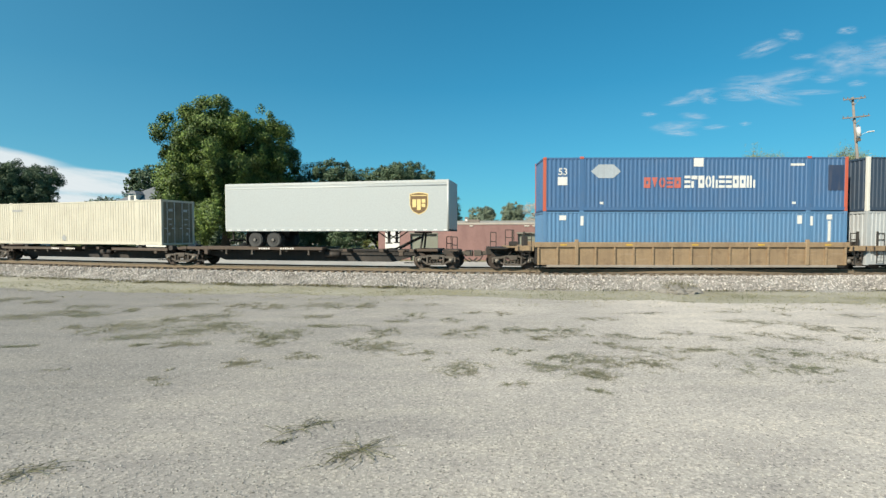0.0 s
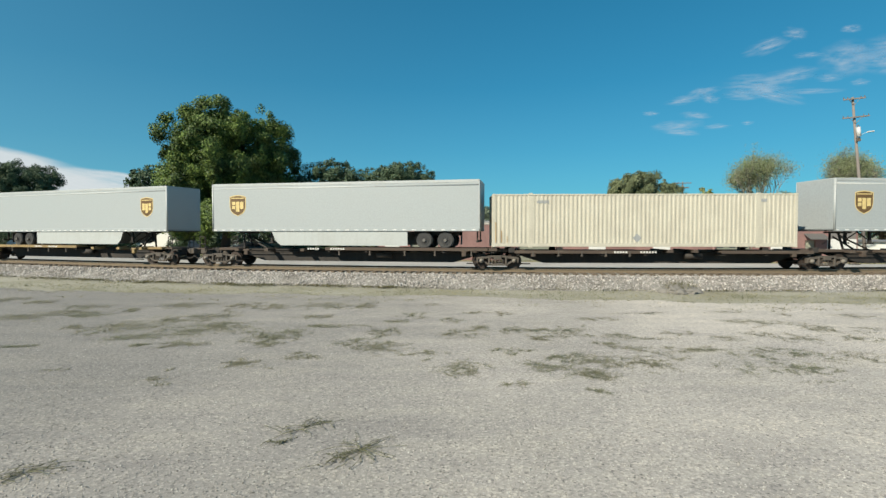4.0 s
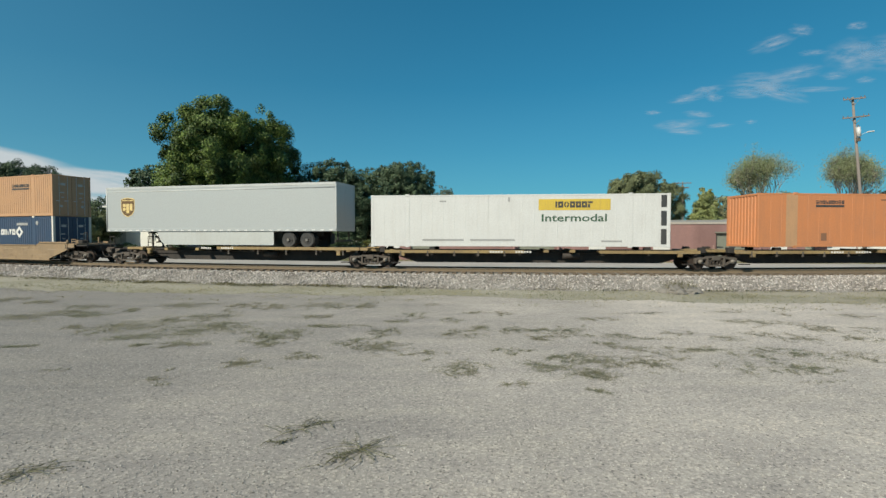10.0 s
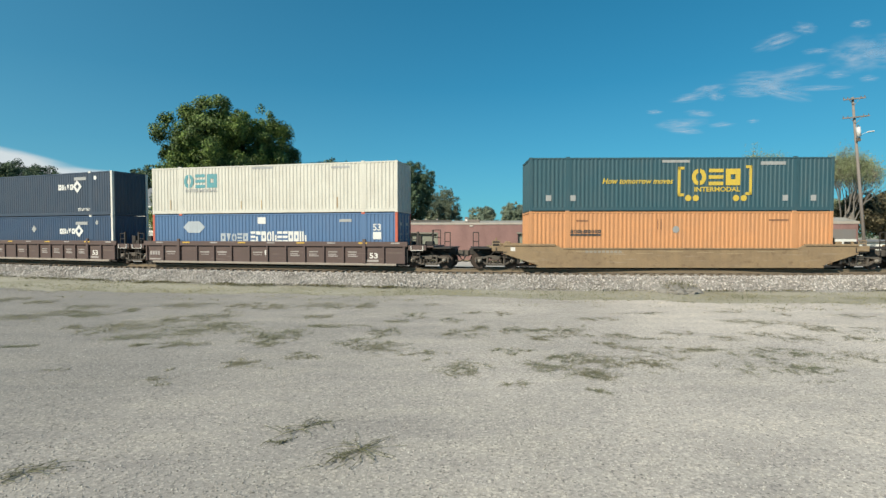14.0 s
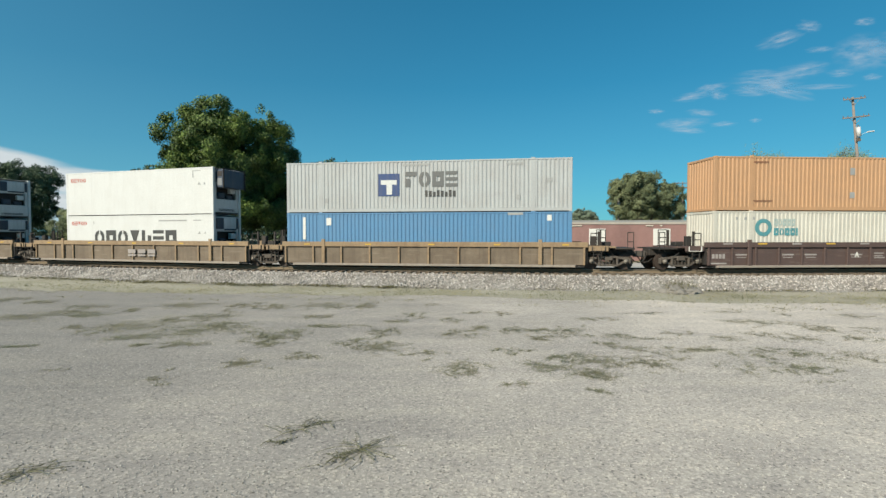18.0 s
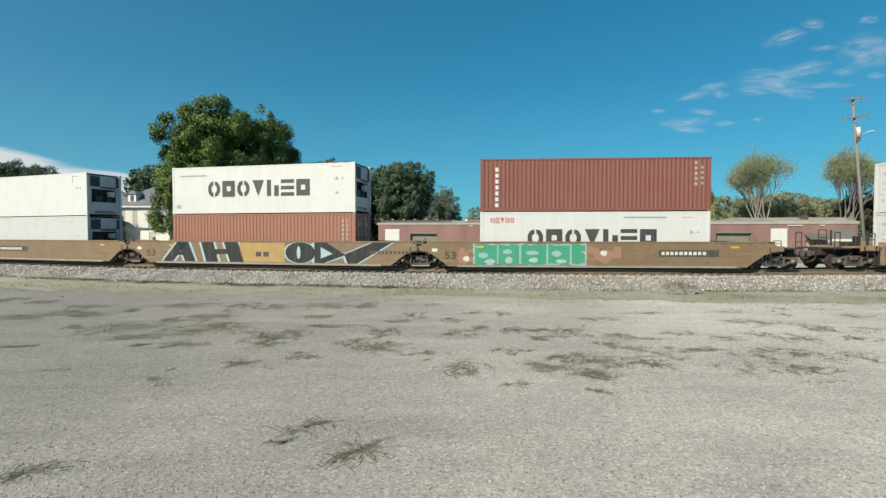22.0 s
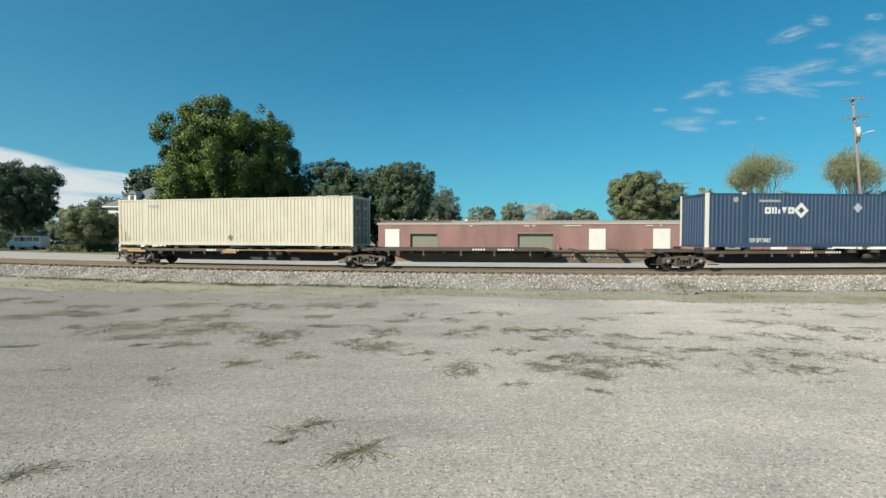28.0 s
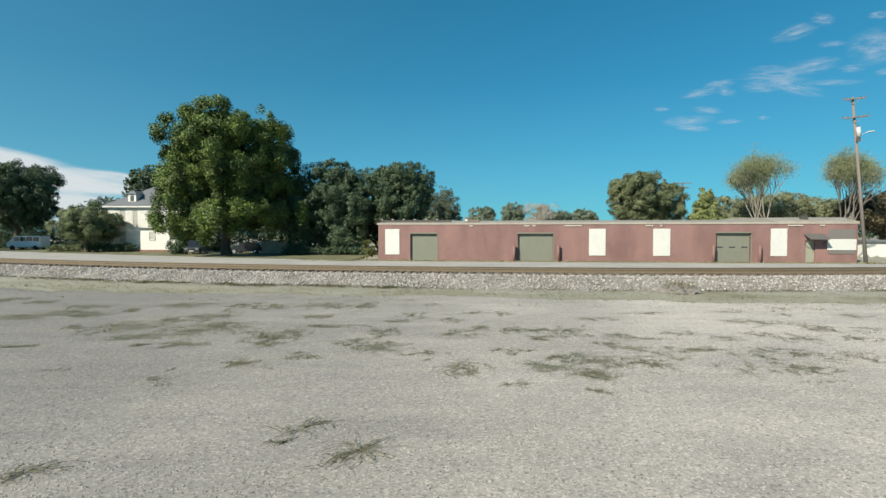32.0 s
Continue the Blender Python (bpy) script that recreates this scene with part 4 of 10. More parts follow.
def leaf_cloud(name, lobes, count, leaf, seed, material, parent, gap=0.35, label="", clump=2.6):
    """Many small two-sided leaves in clumps that lie near the skin of overlapping lobes (x, y, z, rx, ry, rz)."""
    rng = np.random.default_rng(seed)
    lobes = np.array(lobes, float)
    vol = lobes[:, 3] * lobes[:, 4] * lobes[:, 5]
    per = int(17 * clump ** 2) if clump < 6 else 220
    n = max(1, count // per)
    pick = rng.choice(len(lobes), n, p=vol ** 0.67 / (vol ** 0.67).sum())
    d = rng.normal(size=(n, 3))
    d /= np.linalg.norm(d, axis=1)[:, None]
    r = 1 - gap * rng.random(n) ** 1.6
    r *= 1 + 0.10 * np.sin(d[:, 0] * 5 + seed) * np.cos(d[:, 2] * 6 + seed * 2) + 0.07 * rng.normal(size=n)
    c = lobes[pick, :3] + d * r[:, None] * lobes[pick, 3:6]
    size = leaf * clump * (0.55 + 0.9 * rng.random(n))
    q = rng.normal(size=(n * per, 3))
    q /= np.linalg.norm(q, axis=1)[:, None]
    q[:, 2] = np.abs(q[:, 2]) * np.where(rng.random(n * per) < 0.75, 1, -1)
    shell = 0.40 + 0.75 * rng.random(n * per) ** 0.8
    cc = np.repeat(c, per, 0) + q * (shell * np.repeat(size, per))[:, None] * np.array([1, 1, 0.75])
    m = len(cc)
    a = q * 0.9 + rng.normal(size=(m, 3)) * 0.55
    a[:, 2] += 0.25
    a /= np.linalg.norm(a, axis=1)[:, None]
    b = np.cross(a, rng.normal(size=(m, 3)))
    b /= np.linalg.norm(b, axis=1)[:, None] + 1e-9
    e = np.cross(a, b)
    ln = leaf * (0.6 + 0.8 * rng.random(m))[:, None]
    v = np.stack([cc - b * ln * 0.5, cc + e * ln * 0.34 + a * ln * 0.08, cc + b * ln * 0.5, cc - e * ln * 0.34 + a * ln * 0.08], 1).reshape(-1, 3)
    keep = np.repeat(cc[:, 2] > 0.15, 4)
    v = v[keep]
    m = len(v) // 4
    me = bpy.data.meshes.new(name)
    me.vertices.add(m * 4); me.loops.add(m * 4); me.polygons.add(m)
    me.vertices.foreach_set("co", v.ravel())
    me.loops.foreach_set("vertex_index", np.arange(m * 4))
    me.polygons.foreach_set("loop_start", np.arange(0, m * 4, 4))
    me.update()
    me.validate()
    return put(name, me, material, parent, label)


def leaf_quads(name, cc, a, leaf, rng, material, parent, label=""):
    """Cupped leaves at the points cc that face along a."""
    ok = cc[:, 2] > 0.15
    cc, a = cc[ok], a[ok]
    m = len(cc)
    a = a / np.linalg.norm(a, axis=1)[:, None]
    b = np.cross(a, rng.normal(size=(m, 3)))
    b /= np.linalg.norm(b, axis=1)[:, None] + 1e-9
    e = np.cross(a, b)
    ln = leaf * (0.6 + 0.8 * rng.random(m))[:, None]
    v = np.stack([cc - b * ln * 0.5, cc + e * ln * 0.36 + a * ln * 0.08, cc + b * ln * 0.5, cc - e * ln * 0.36 + a * ln * 0.08], 1).reshape(-1, 3)
    me = bpy.data.meshes.new(name)
    me.vertices.add(m * 4); me.loops.add(m * 4); me.polygons.add(m)
    me.vertices.foreach_set("co", v.ravel())
    me.loops.foreach_set("vertex_index", np.arange(m * 4))
    me.polygons.foreach_set("loop_start", np.arange(0, m * 4, 4))
    me.update()
    me.validate()
    return put(name, me, material, parent, label)


def puff_cloud(name, lobes, count, leaf, seed, material, parent, puff, fill=0.3, cover=1.5, hollow=-0.08):
    """A crown of ragged leafy sprays that stand on the skin of overlapping lobes, with hollows between them and a shaded core."""
    rng = np.random.default_rng(seed)
    lobes = np.array(lobes, float)
    size = (lobes[:, 3] * lobes[:, 4] * lobes[:, 5]) ** (1 / 3)
    n = max(16, int(cover * (4 * np.pi * size ** 2).sum() / (np.pi * puff ** 2)))
    pick = rng.choice(len(lobes), n, p=size ** 2 / (size ** 2).sum())
    d = rng.normal(size=(n, 3))
    d /= np.linalg.norm(d, axis=1)[:, None]
    c = lobes[pick, :3] + d * (0.72 + 0.34 * rng.random(n))[:, None] * lobes[pick, 3:6]
    free = np.ones(n, bool)
    for j, l in enumerate(lobes):
        near = np.linalg.norm((c - l[:3]) / l[3:6], axis=1)
        free &= (pick == j) | (near > 0.72)
    wave = 0.46 / puff
    free &= np.array([noise.noise((float(p[0]) * wave, float(p[1]) * wave, float(p[2]) * wave + seed * 3.1)) for p in c]) > hollow
    c, d = c[free], d[free]
    n = len(c)
    r = puff * (0.35 + 0.95 * rng.random(n) ** 1.5)
    squash = 0.55 + 0.7 * rng.random((n, 3))
    outer = int(count * (1 - fill))
    at = rng.choice(n, outer, p=r ** 2 / (r ** 2).sum())
    q = rng.normal(size=(outer, 3)) + 0.55 * d[at] + np.array([0, 0, 0.15])
    q /= np.linalg.norm(q, axis=1)[:, None]
    cc = c[at] + q * (r[at] * (0.25 + 1.0 * rng.random(outer) ** 0.8))[:, None] * squash[at]
    inner = count - outer
    p2 = rng.choice(len(lobes), inner, p=size ** 3 / (size ** 3).sum())
    d2 = rng.normal(size=(inner, 3))
    d2 *= (0.64 * rng.random(inner) ** 0.4 / np.linalg.norm(d2, axis=1))[:, None]
    core = lobes[p2, :3] + d2 * lobes[p2, 3:6]
    a = np.concatenate([0.8 * q + 0.5 * d[at] + 0.55 * rng.normal(size=(outer, 3)), rng.normal(size=(inner, 3))])
    return leaf_quads(name, np.concatenate([cc, core]), a, leaf, rng, material, parent)


def tubes(name, segs, material, parent, sides=5, label=""):
    """Tapered tubes as one mesh; segs are (start, end, start radius, end radius)."""
    a = np.array([q[0] for q in segs], float); b = np.array([q[1] for q in segs], float)
    ra = np.array([q[2] for q in segs]); rb = np.array([q[3] for q in segs])
    d = b - a
    d /= np.linalg.norm(d, axis=1)[:, None] + 1e-9
    u = np.cross(d, np.where(np.abs(d[:, 2:3]) > 0.9, [[1.0, 0, 0]], [[0, 0, 1.0]]))
    u /= np.linalg.norm(u, axis=1)[:, None]
    w = np.cross(d, u)
    ang = np.arange(sides) * 2 * np.pi / sides
    ring = u[:, None] * np.cos(ang)[None, :, None] + w[:, None] * np.sin(ang)[None, :, None]
    v = np.concatenate([a[:, None] + ring * ra[:, None, None], b[:, None] + ring * rb[:, None, None]], 1).reshape(-1, 3)
    k = np.arange(sides)
    quad = np.stack([k, (k + 1) % sides, (k + 1) % sides + sides, k + sides], 1)
    f = (np.arange(len(segs))[:, None, None] * 2 * sides + quad[None]).reshape(-1, 4)
    me = bpy.data.meshes.new(name)
    me.vertices.add(len(v)); me.loops.add(f.size); me.polygons.add(len(f))
    me.vertices.foreach_set("co", v.ravel())
    me.loops.foreach_set("vertex_index", f.ravel())
    me.polygons.foreach_set("loop_start", np.arange(0, f.size, 4))
    me.update(); me.validate()
    return put(name, me, material, parent, label, smooth=True)


def sparse_tree(x, y, height, width, label, seed, leaves, bark, stems=1, fork=0.32, thick=0.2, leafy=26):
    """A tall open tree: stems that fork again and again, fine bare twigs, thin leaf tufts on the upper tips."""
    rng = random.Random(seed)
    top = thing("tree", label, "tree", group="trees", m=pose(x, y, 0))
    wood, twig, tips = [], [], []

    def grow(p, way, ln, r, depth):
        q, steps = p, 3
        for k in range(steps):
            way = (way + Vector((rng.gauss(0, 0.13), rng.gauss(0, 0.13), 0.05))).normalized()
            nxt = q + way * ln / steps
            (wood if r > 0.03 else twig).append((q, nxt, r * (1 - 0.12 * k), r * (1 - 0.12 * (k + 1))))
            if depth < 4 and rng.random() < 0.5:
                side = (way + Vector((rng.gauss(0, 0.8), rng.gauss(0, 0.8), rng.gauss(0.1, 0.4)))).normalized()
                twig.append((nxt, nxt + side * ln * rng.uniform(0.25, 0.5), r * 0.25, r * 0.08))
            q = nxt
        if depth == 0:
            tips.append(q)
            for _ in range(6):
                e = q + Vector((rng.gauss(0, 1), rng.gauss(0, 1), rng.gauss(0.5, 0.8))).normalized() * ln * rng.uniform(0.4, 1.0)
                twig.append((q, e, r * 0.6, r * 0.2))
                tips.append(e)
            return
        for _ in range(3 if depth > 1 else rng.choice((2, 3))):
            spread = 0.42 if depth > 3 else 0.55
            out = Vector((q.x, q.y, 0)) * (0.05 / max(1.0, width * 0.1))
            w2 = (way + Vector((rng.gauss(0, spread), rng.gauss(0, spread), 0.22)) + out).normalized()
            grow(q, w2, ln * rng.uniform(0.62, 0.86), r * 0.62, depth - 1)

    for k in range(stems):
        a = rng.uniform(0, 6.28)
        lean = Vector((math.cos(a) * 0.22 * (stems > 1), math.sin(a) * 0.22 * (stems > 1), 1)).normalized()
        grow(Vector((math.cos(a), math.sin(a), 0)) * 0.5 * (stems > 1) - Vector((0, 0, 0.2)), lean, height * fork, thick, 4)
    # bring the crown to its size
    far_x = max(max(abs(t.x), abs(t.y)) for t in tips); far_z = max(t.z for t in tips)
    kx, kz = width / 2 / far_x, height / far_z

    def fit(v):
        return Vector((v.x * kx, v.y * kx, v.z * kz))
    tubes("trunk", [(fit(a), fit(b), r0, r1) for a, b, r0, r1 in wood], bark, top, 6)
    tagged(tubes("twig_growth", [(fit(a), fit(b), max(r0, 0.022), max(r1, 0.012)) for a, b, r0, r1 in twig], bark, top, 3), kind="stuff")
    rn = np.random.default_rng(seed)
    pts = np.array([fit(t) for t in tips])
    share = np.clip((pts[:, 2] / height - 0.40) * 2.6, 0.06, 1.0)
    at = rn.choice(len(pts), int(len(pts) * leafy), p=share / share.sum())
    cc = pts[at] + rn.normal(size=(len(at), 3)) * 0.48
    leaf_quads("crown", cc, rn.normal(size=(len(at), 3)) + np.array([-0.3, -0.4, 0.5]), 0.14, rn, leaves, top)
    return top


def limbs(name, base, ends, r0, material, parent, seed=0, twigs=0, twig_len=1.2):
    """Tapered, slightly crooked limbs from a base to each end, with thinner twigs."""
    rng = random.Random(seed)
    bm = bmesh.new()
    for e in ends:
        a, b = Vector(base), Vector(e)
        prev, k = a, 5
        ln = (b - a).length
        for i in range(1, k + 1):
            t = i / k
            p = a.lerp(b, t) + Vector((rng.uniform(-1, 1), rng.uniform(-1, 1), rng.uniform(-0.3, 0.8))) * ln * 0.045
            ra, rb = r0 * (1 - (i - 1) / k * 0.85), r0 * (1 - t * 0.85)
            rod(bm, prev, p, ra, rb, n=7, cap=False)
            for _ in range(twigs if i > 1 else 0):
                q = p + Vector((rng.gauss(0, 1), rng.gauss(0, 1), rng.gauss(0.7, 0.7))).normalized() * twig_len * rng.uniform(0.5, 1.2)
                rod(bm, p, q, rb * 0.45, rb * 0.1, n=4, cap=False)
                for _ in range(2):
                    w = q + Vector((rng.gauss(0, 1), rng.gauss(0, 1), rng.gauss(0.6, 0.7))).normalized() * twig_len * rng.uniform(0.3, 0.8)
                    rod(bm, p.lerp(q, 0.6), w, rb * 0.25, rb * 0.06, n=3, cap=False)
            prev = p
    return part(name, bm, material, parent, smooth=True)


def tree(x, y, height, width, label, seed, leaf=0.3, count=20000, mat=None, bark=None, lobes=None, trunk_h=0.3, trunk_r=None, gap=0.4, twigs=1, name="tree", group="trees", clump=2.6, puff=None, cover=2.4, hollow=-0.08):
    """A tree with its foot at (x, y). Lobes are in parts of width and height round the foot."""
    top = thing(name, label, "tree", group=group, m=pose(x, y, 0))
    rng = random.Random(seed)
    if lobes is None:
        lobes = [(0, 0, 0.62, 0.42, 0.4, 0.36)]
        for i in range(9):
            a = i * 2.4 + rng.random()
            rr = rng.uniform(0.18, 0.33)
            lobes.append((rr * math.cos(a), rr * math.sin(a), rng.uniform(0.42, 0.82), rng.uniform(0.15, 0.24), rng.uniform(0.15, 0.24), rng.uniform(0.12, 0.2)))
    L = [(a * width, b * width, c * height, d * width, e * width, f * height) for a, b, c, d, e, f in lobes]
    tr = trunk_r or width * 0.032
    bark = bark or BARK
    bm = bmesh.new()
    p = Vector((0, 0, -0.2))
    for i in range(4):
        q = Vector((rng.uniform(-1, 1) * tr * 0.7, rng.uniform(-1, 1) * tr * 0.7, trunk_h * height * (i + 1) / 4))
        rod(bm, p, q, tr * (1.25 - 0.13 * i) * (1.2 if i == 0 else 1), tr * (1.25 - 0.13 * (i + 1)), n=10, cap=False)
        p = q
    part("trunk", bm, bark, top, smooth=True)
    limbs("limb_system", p - Vector((0, 0, 0.1)), [(l[0] + rng.uniform(-.2, .2) * l[3], l[1], l[2] + 0.2 * l[5]) for l in L[:10]], tr * 0.62, bark, top, seed, twigs, width * 0.12)
    if clump > 6:
        leaf_cloud("crown", L, count, leaf, seed, mat, top, gap, clump=clump)
    else:
        puff_cloud("crown", L, count, leaf, seed, mat, top, puff or max(0.45, width * 0.05), 0.3, cover, hollow)
    return top


GREEN = leaf_mat("green_leaves", (0.016, 0.042, 0.012), (0.152, 0.212, 0.060), 0.03, 1.2)
DEEP = leaf_mat("deep_green_leaves", (0.026, 0.052, 0.028), (0.108, 0.155, 0.095), 0.05)
# olive tones lightened to carry the haze of distance
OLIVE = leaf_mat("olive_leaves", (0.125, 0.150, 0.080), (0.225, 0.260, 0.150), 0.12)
YELLOW_GREEN = leaf_mat("yellow_green_leaves", (0.095, 0.115, 0.028), (0.20, 0.20, 0.07))
PINKISH = leaf_mat("dry_pinkish_leaves", (0.40, 0.345, 0.315), (0.55, 0.49, 0.455))

# the great tree beside the street: lit lobes in front, a dark lower mass set back
UPPER = [(0.0, 0.05, 0.58, 0.38, 0.40, 0.34), (0.24, 0.16, 0.60, 0.22, 0.25, 0.22), (-0.03, 0, 0.84, 0.25, 0.28, 0.13), (-0.25, -0.1, 0.75, 0.20, 0.2, 0.15), (-0.32, -0.05, 0.63, 0.16, 0.2, 0.16), (0.25, 0.05, 0.80, 0.20, 0.22, 0.13), (-0.27, -0.18, 0.52, 0.14, 0.18, 0.17), (0.0, -0.36, 0.62, 0.16, 0.12, 0.14), (0.33, 0.18, 0.62, 0.15, 0.2, 0.15), (-0.12, -0.34, 0.50, 0.10, 0.12, 0.10), (0.14, -0.30, 0.50, 0.12, 0.12, 0.12), (0.1, -0.22, 0.76, 0.12, 0.14, 0.09)]
LOWER = [(0.33, 0.40, 0.44, 0.21, 0.26, 0.23), (-0.20, -0.28, 0.36, 0.15, 0.16, 0.11), (0.38, 0.42, 0.36, 0.22, 0.22, 0.21), (0.2, -0.12, 0.34, 0.24, 0.2, 0.14), (0.47, 0.42, 0.29, 0.19, 0.2, 0.15), (-0.02, -0.3, 0.29, 0.18, 0.14, 0.08), (0.3, 0.1, 0.27, 0.3, 0.25, 0.08), (-0.25, -0.1, 0.23, 0.14, 0.2, 0.10), (-0.22, -0.30, 0.24, 0.16, 0.14, 0.09), (-0.08, -0.36, 0.20, 0.16, 0.12, 0.07), (0.14, -0.36, 0.24, 0.16, 0.12, 0.06)]
# bark colour darkened to imitate the deep shade below the crown
tree(-26.6, 60.5, 19.2, 15.5, "large dense green shade tree beside the street", 3, leaf=0.185, count=440000, mat=GREEN, trunk_h=0.22, trunk_r=0.5, bark=paint("shade_darkened_bark", (0.055, 0.047, 0.040), 0.9, dirt=0.3, relief=0.5), puff=0.95, cover=3.4, hollow=0.06,
     lobes=UPPER + LOWER)

tree(-35.5, 71, 6.0, 7.5, "dense dark evergreen shrub between the house and the big tree", 38, leaf=0.2, count=26000, mat=DEEP, trunk_h=0.1,
     lobes=[(0, 0, 0.5, 0.45, 0.3, 0.5), (-0.25, 0, 0.3, 0.25, 0.3, 0.32), (0.28, 0, 0.3, 0.25, 0.3, 0.32)])
tree(-74.3, 86, 15.2, 13.5, "broad dark green tree beyond the street", 11, leaf=0.20, count=110000, mat=DEEP, clump=3.0)
# stands out of view, added only to cast shade over the van
tree(-76.2, 74.6, 11.5, 9.0, "unseen dark green tree added to shade the parked van", 39, leaf=0.22, count=40000, mat=DEEP, trunk_h=0.2)
tree(-86, 90, 16.5, 15, "broad dark green tree beyond the street", 12, leaf=0.20, count=90000, mat=DEEP, clump=3.0)
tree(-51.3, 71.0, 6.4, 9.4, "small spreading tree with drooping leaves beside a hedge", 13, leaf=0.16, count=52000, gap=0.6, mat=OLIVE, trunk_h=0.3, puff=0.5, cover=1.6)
tree(-15.5, 66, 12.6, 11.5, "green tree beside the warehouse corner", 14, leaf=0.17, clump=3.6, count=120000, mat=DEEP, trunk_h=0.14, gap=0.5,
     lobes=[(0, 0, 0.55, 0.42, 0.4, 0.38), (-0.3, -0.1, 0.45, 0.22, 0.25, 0.3), (0.15, 0, 0.82, 0.26, 0.25, 0.16), (0.33, -0.1, 0.5, 0.2, 0.25, 0.3), (-0.15, -0.2, 0.2, 0.35, 0.2, 0.16), (0.2, -0.2, 0.2, 0.3, 0.2, 0.16)])
tree(-5.6, 65, 12.4, 9.4, "green tree beside the warehouse corner", 15, leaf=0.17, clump=3.6, count=95000, mat=DEEP, trunk_h=0.14, gap=0.5)
tree(-9.5, 72, 9.5, 9.5, "green tree filling the gap behind two others", 29, leaf=0.28, count=22000, mat=DEEP, trunk_h=0.12)
tree(-53, 90, 15.2, 10.5, "green tree rising behind the white house", 28, leaf=0.34, count=20000, mat=DEEP)
tree(-0.4, 84, 10.6, 7.2, "thin grey-green tree behind the warehouse", 16, leaf=0.17, count=30000, clump=3.4, mat=leaf_mat("grey_green_leaves", (0.10, 0.122, 0.088), (0.19, 0.22, 0.165), 0.25), gap=0.7, twigs=3)
# leaf colour paled and greyed to paint in distance haze
HAZY = leaf_mat("haze_paled_green_leaves", (0.135, 0.172, 0.128), (0.25, 0.30, 0.225), 0.25, -0.5)
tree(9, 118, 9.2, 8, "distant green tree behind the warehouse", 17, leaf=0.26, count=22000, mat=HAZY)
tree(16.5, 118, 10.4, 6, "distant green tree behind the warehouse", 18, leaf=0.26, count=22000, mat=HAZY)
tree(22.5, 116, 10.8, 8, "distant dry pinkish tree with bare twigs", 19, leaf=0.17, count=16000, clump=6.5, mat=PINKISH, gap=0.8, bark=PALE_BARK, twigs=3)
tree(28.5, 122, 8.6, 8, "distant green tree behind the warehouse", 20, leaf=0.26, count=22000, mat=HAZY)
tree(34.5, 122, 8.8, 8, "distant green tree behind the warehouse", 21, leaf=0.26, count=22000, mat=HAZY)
# the next two trees also have haze mixed into their leaf colours
tree(31.3, 78, 12.3, 11.9, "large rounded olive-green tree behind the warehouse", 22, leaf=0.16, clump=3.4, count=150000, mat=leaf_mat("dull_olive_leaves", (0.105, 0.130, 0.072), (0.215, 0.240, 0.140), 0.14), trunk_h=0.2, puff=0.55)
tree(43.5, 82, 10.4, 6.0, "bright green young tree behind the warehouse", 23, leaf=0.22, count=30000, mat=leaf_mat("bright_green_leaves", (0.17, 0.205, 0.085), (0.29, 0.325, 0.145), 0.15), trunk_h=0.15,
     lobes=[(0, 0, 0.40, 0.42, 0.4, 0.26), (0.03, 0, 0.66, 0.30, 0.28, 0.2), (0.02, 0, 0.86, 0.16, 0.16, 0.13), (-0.25, -0.1, 0.38, 0.22, 0.25, 0.2), (0.26, 0, 0.36, 0.22, 0.25, 0.2)])
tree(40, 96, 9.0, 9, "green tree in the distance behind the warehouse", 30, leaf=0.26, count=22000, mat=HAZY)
PALE_GREEN = leaf_mat("pale_grey_green_leaves", (0.21, 0.24, 0.125), (0.34, 0.375, 0.21), 0.35, -0.8)
GREY_BARK = paint("grey_twig_bark", (0.20, 0.18, 0.16), 0.9, dirt=0.3, dirt_rgb=(0.10, 0.085, 0.07), relief=0.4)
sparse_tree(50.3, 78, 16.1, 11.6, "tall sparse tree with pale limbs and few yellow-green leaves", 33, PALE_GREEN, PALE_BARK, 3, 0.36, 0.18, 17)
sparse_tree(60.9, 74, 16.3, 11.0, "tall sparse tree of several dark stems with a thin yellow-green crown", 25, PALE_GREEN, GREY_BARK, 4, 0.36, 0.15, 13)
# thicket leaves lightened and greyed in colour to imitate haze
THICKET = leaf_mat("haze_paled_olive_leaves", (0.200, 0.215, 0.135), (0.310, 0.325, 0.215), 0.22)
tree(50, 88, 9.2, 12, "low olive thicket behind the warehouse", 26, leaf=0.26, count=30000, mat=THICKET, trunk_h=0.15)
tree(59, 88, 10.0, 12, "low olive thicket behind the warehouse", 36, leaf=0.26, count=30000, mat=THICKET, trunk_h=0.15)
tree(67, 88, 9.4, 11, "low olive thicket behind the warehouse", 37, leaf=0.26, count=26000, mat=THICKET, trunk_h=0.15)
tree(70, 78, 9.6, 13, "dark brownish-green tree beyond the pole", 27, leaf=0.3, count=26000, mat=leaf_mat("brownish_leaves", (0.075, 0.065, 0.04), (0.16, 0.135, 0.085)), trunk_h=0.15)


for k_, (x_, y_, h_, w_) in enumerate([(-112, 108, 11, 14), (-97, 112, 10, 13), (-80, 116, 11, 14), (-64, 112, 10.5, 13), (-50, 108, 10, 12), (-38, 106, 9.5, 12), (-26, 100, 9, 12), (-15, 96, 9, 11)]):
    tree(x_, y_, h_, w_, "dark green tree closing the view behind the street", 60 + k_, leaf=0.34, count=15000, mat=DEEP, trunk_h=0.08,
         lobes=[(0, 0, 0.55, 0.5, 0.4, 0.42), (-0.3, 0, 0.3, 0.3, 0.3, 0.3), (0.3, 0, 0.3, 0.3, 0.3, 0.3), (0.1, 0, 0.8, 0.3, 0.3, 0.2), (-0.25, 0, 0.65, 0.3, 0.3, 0.25)])


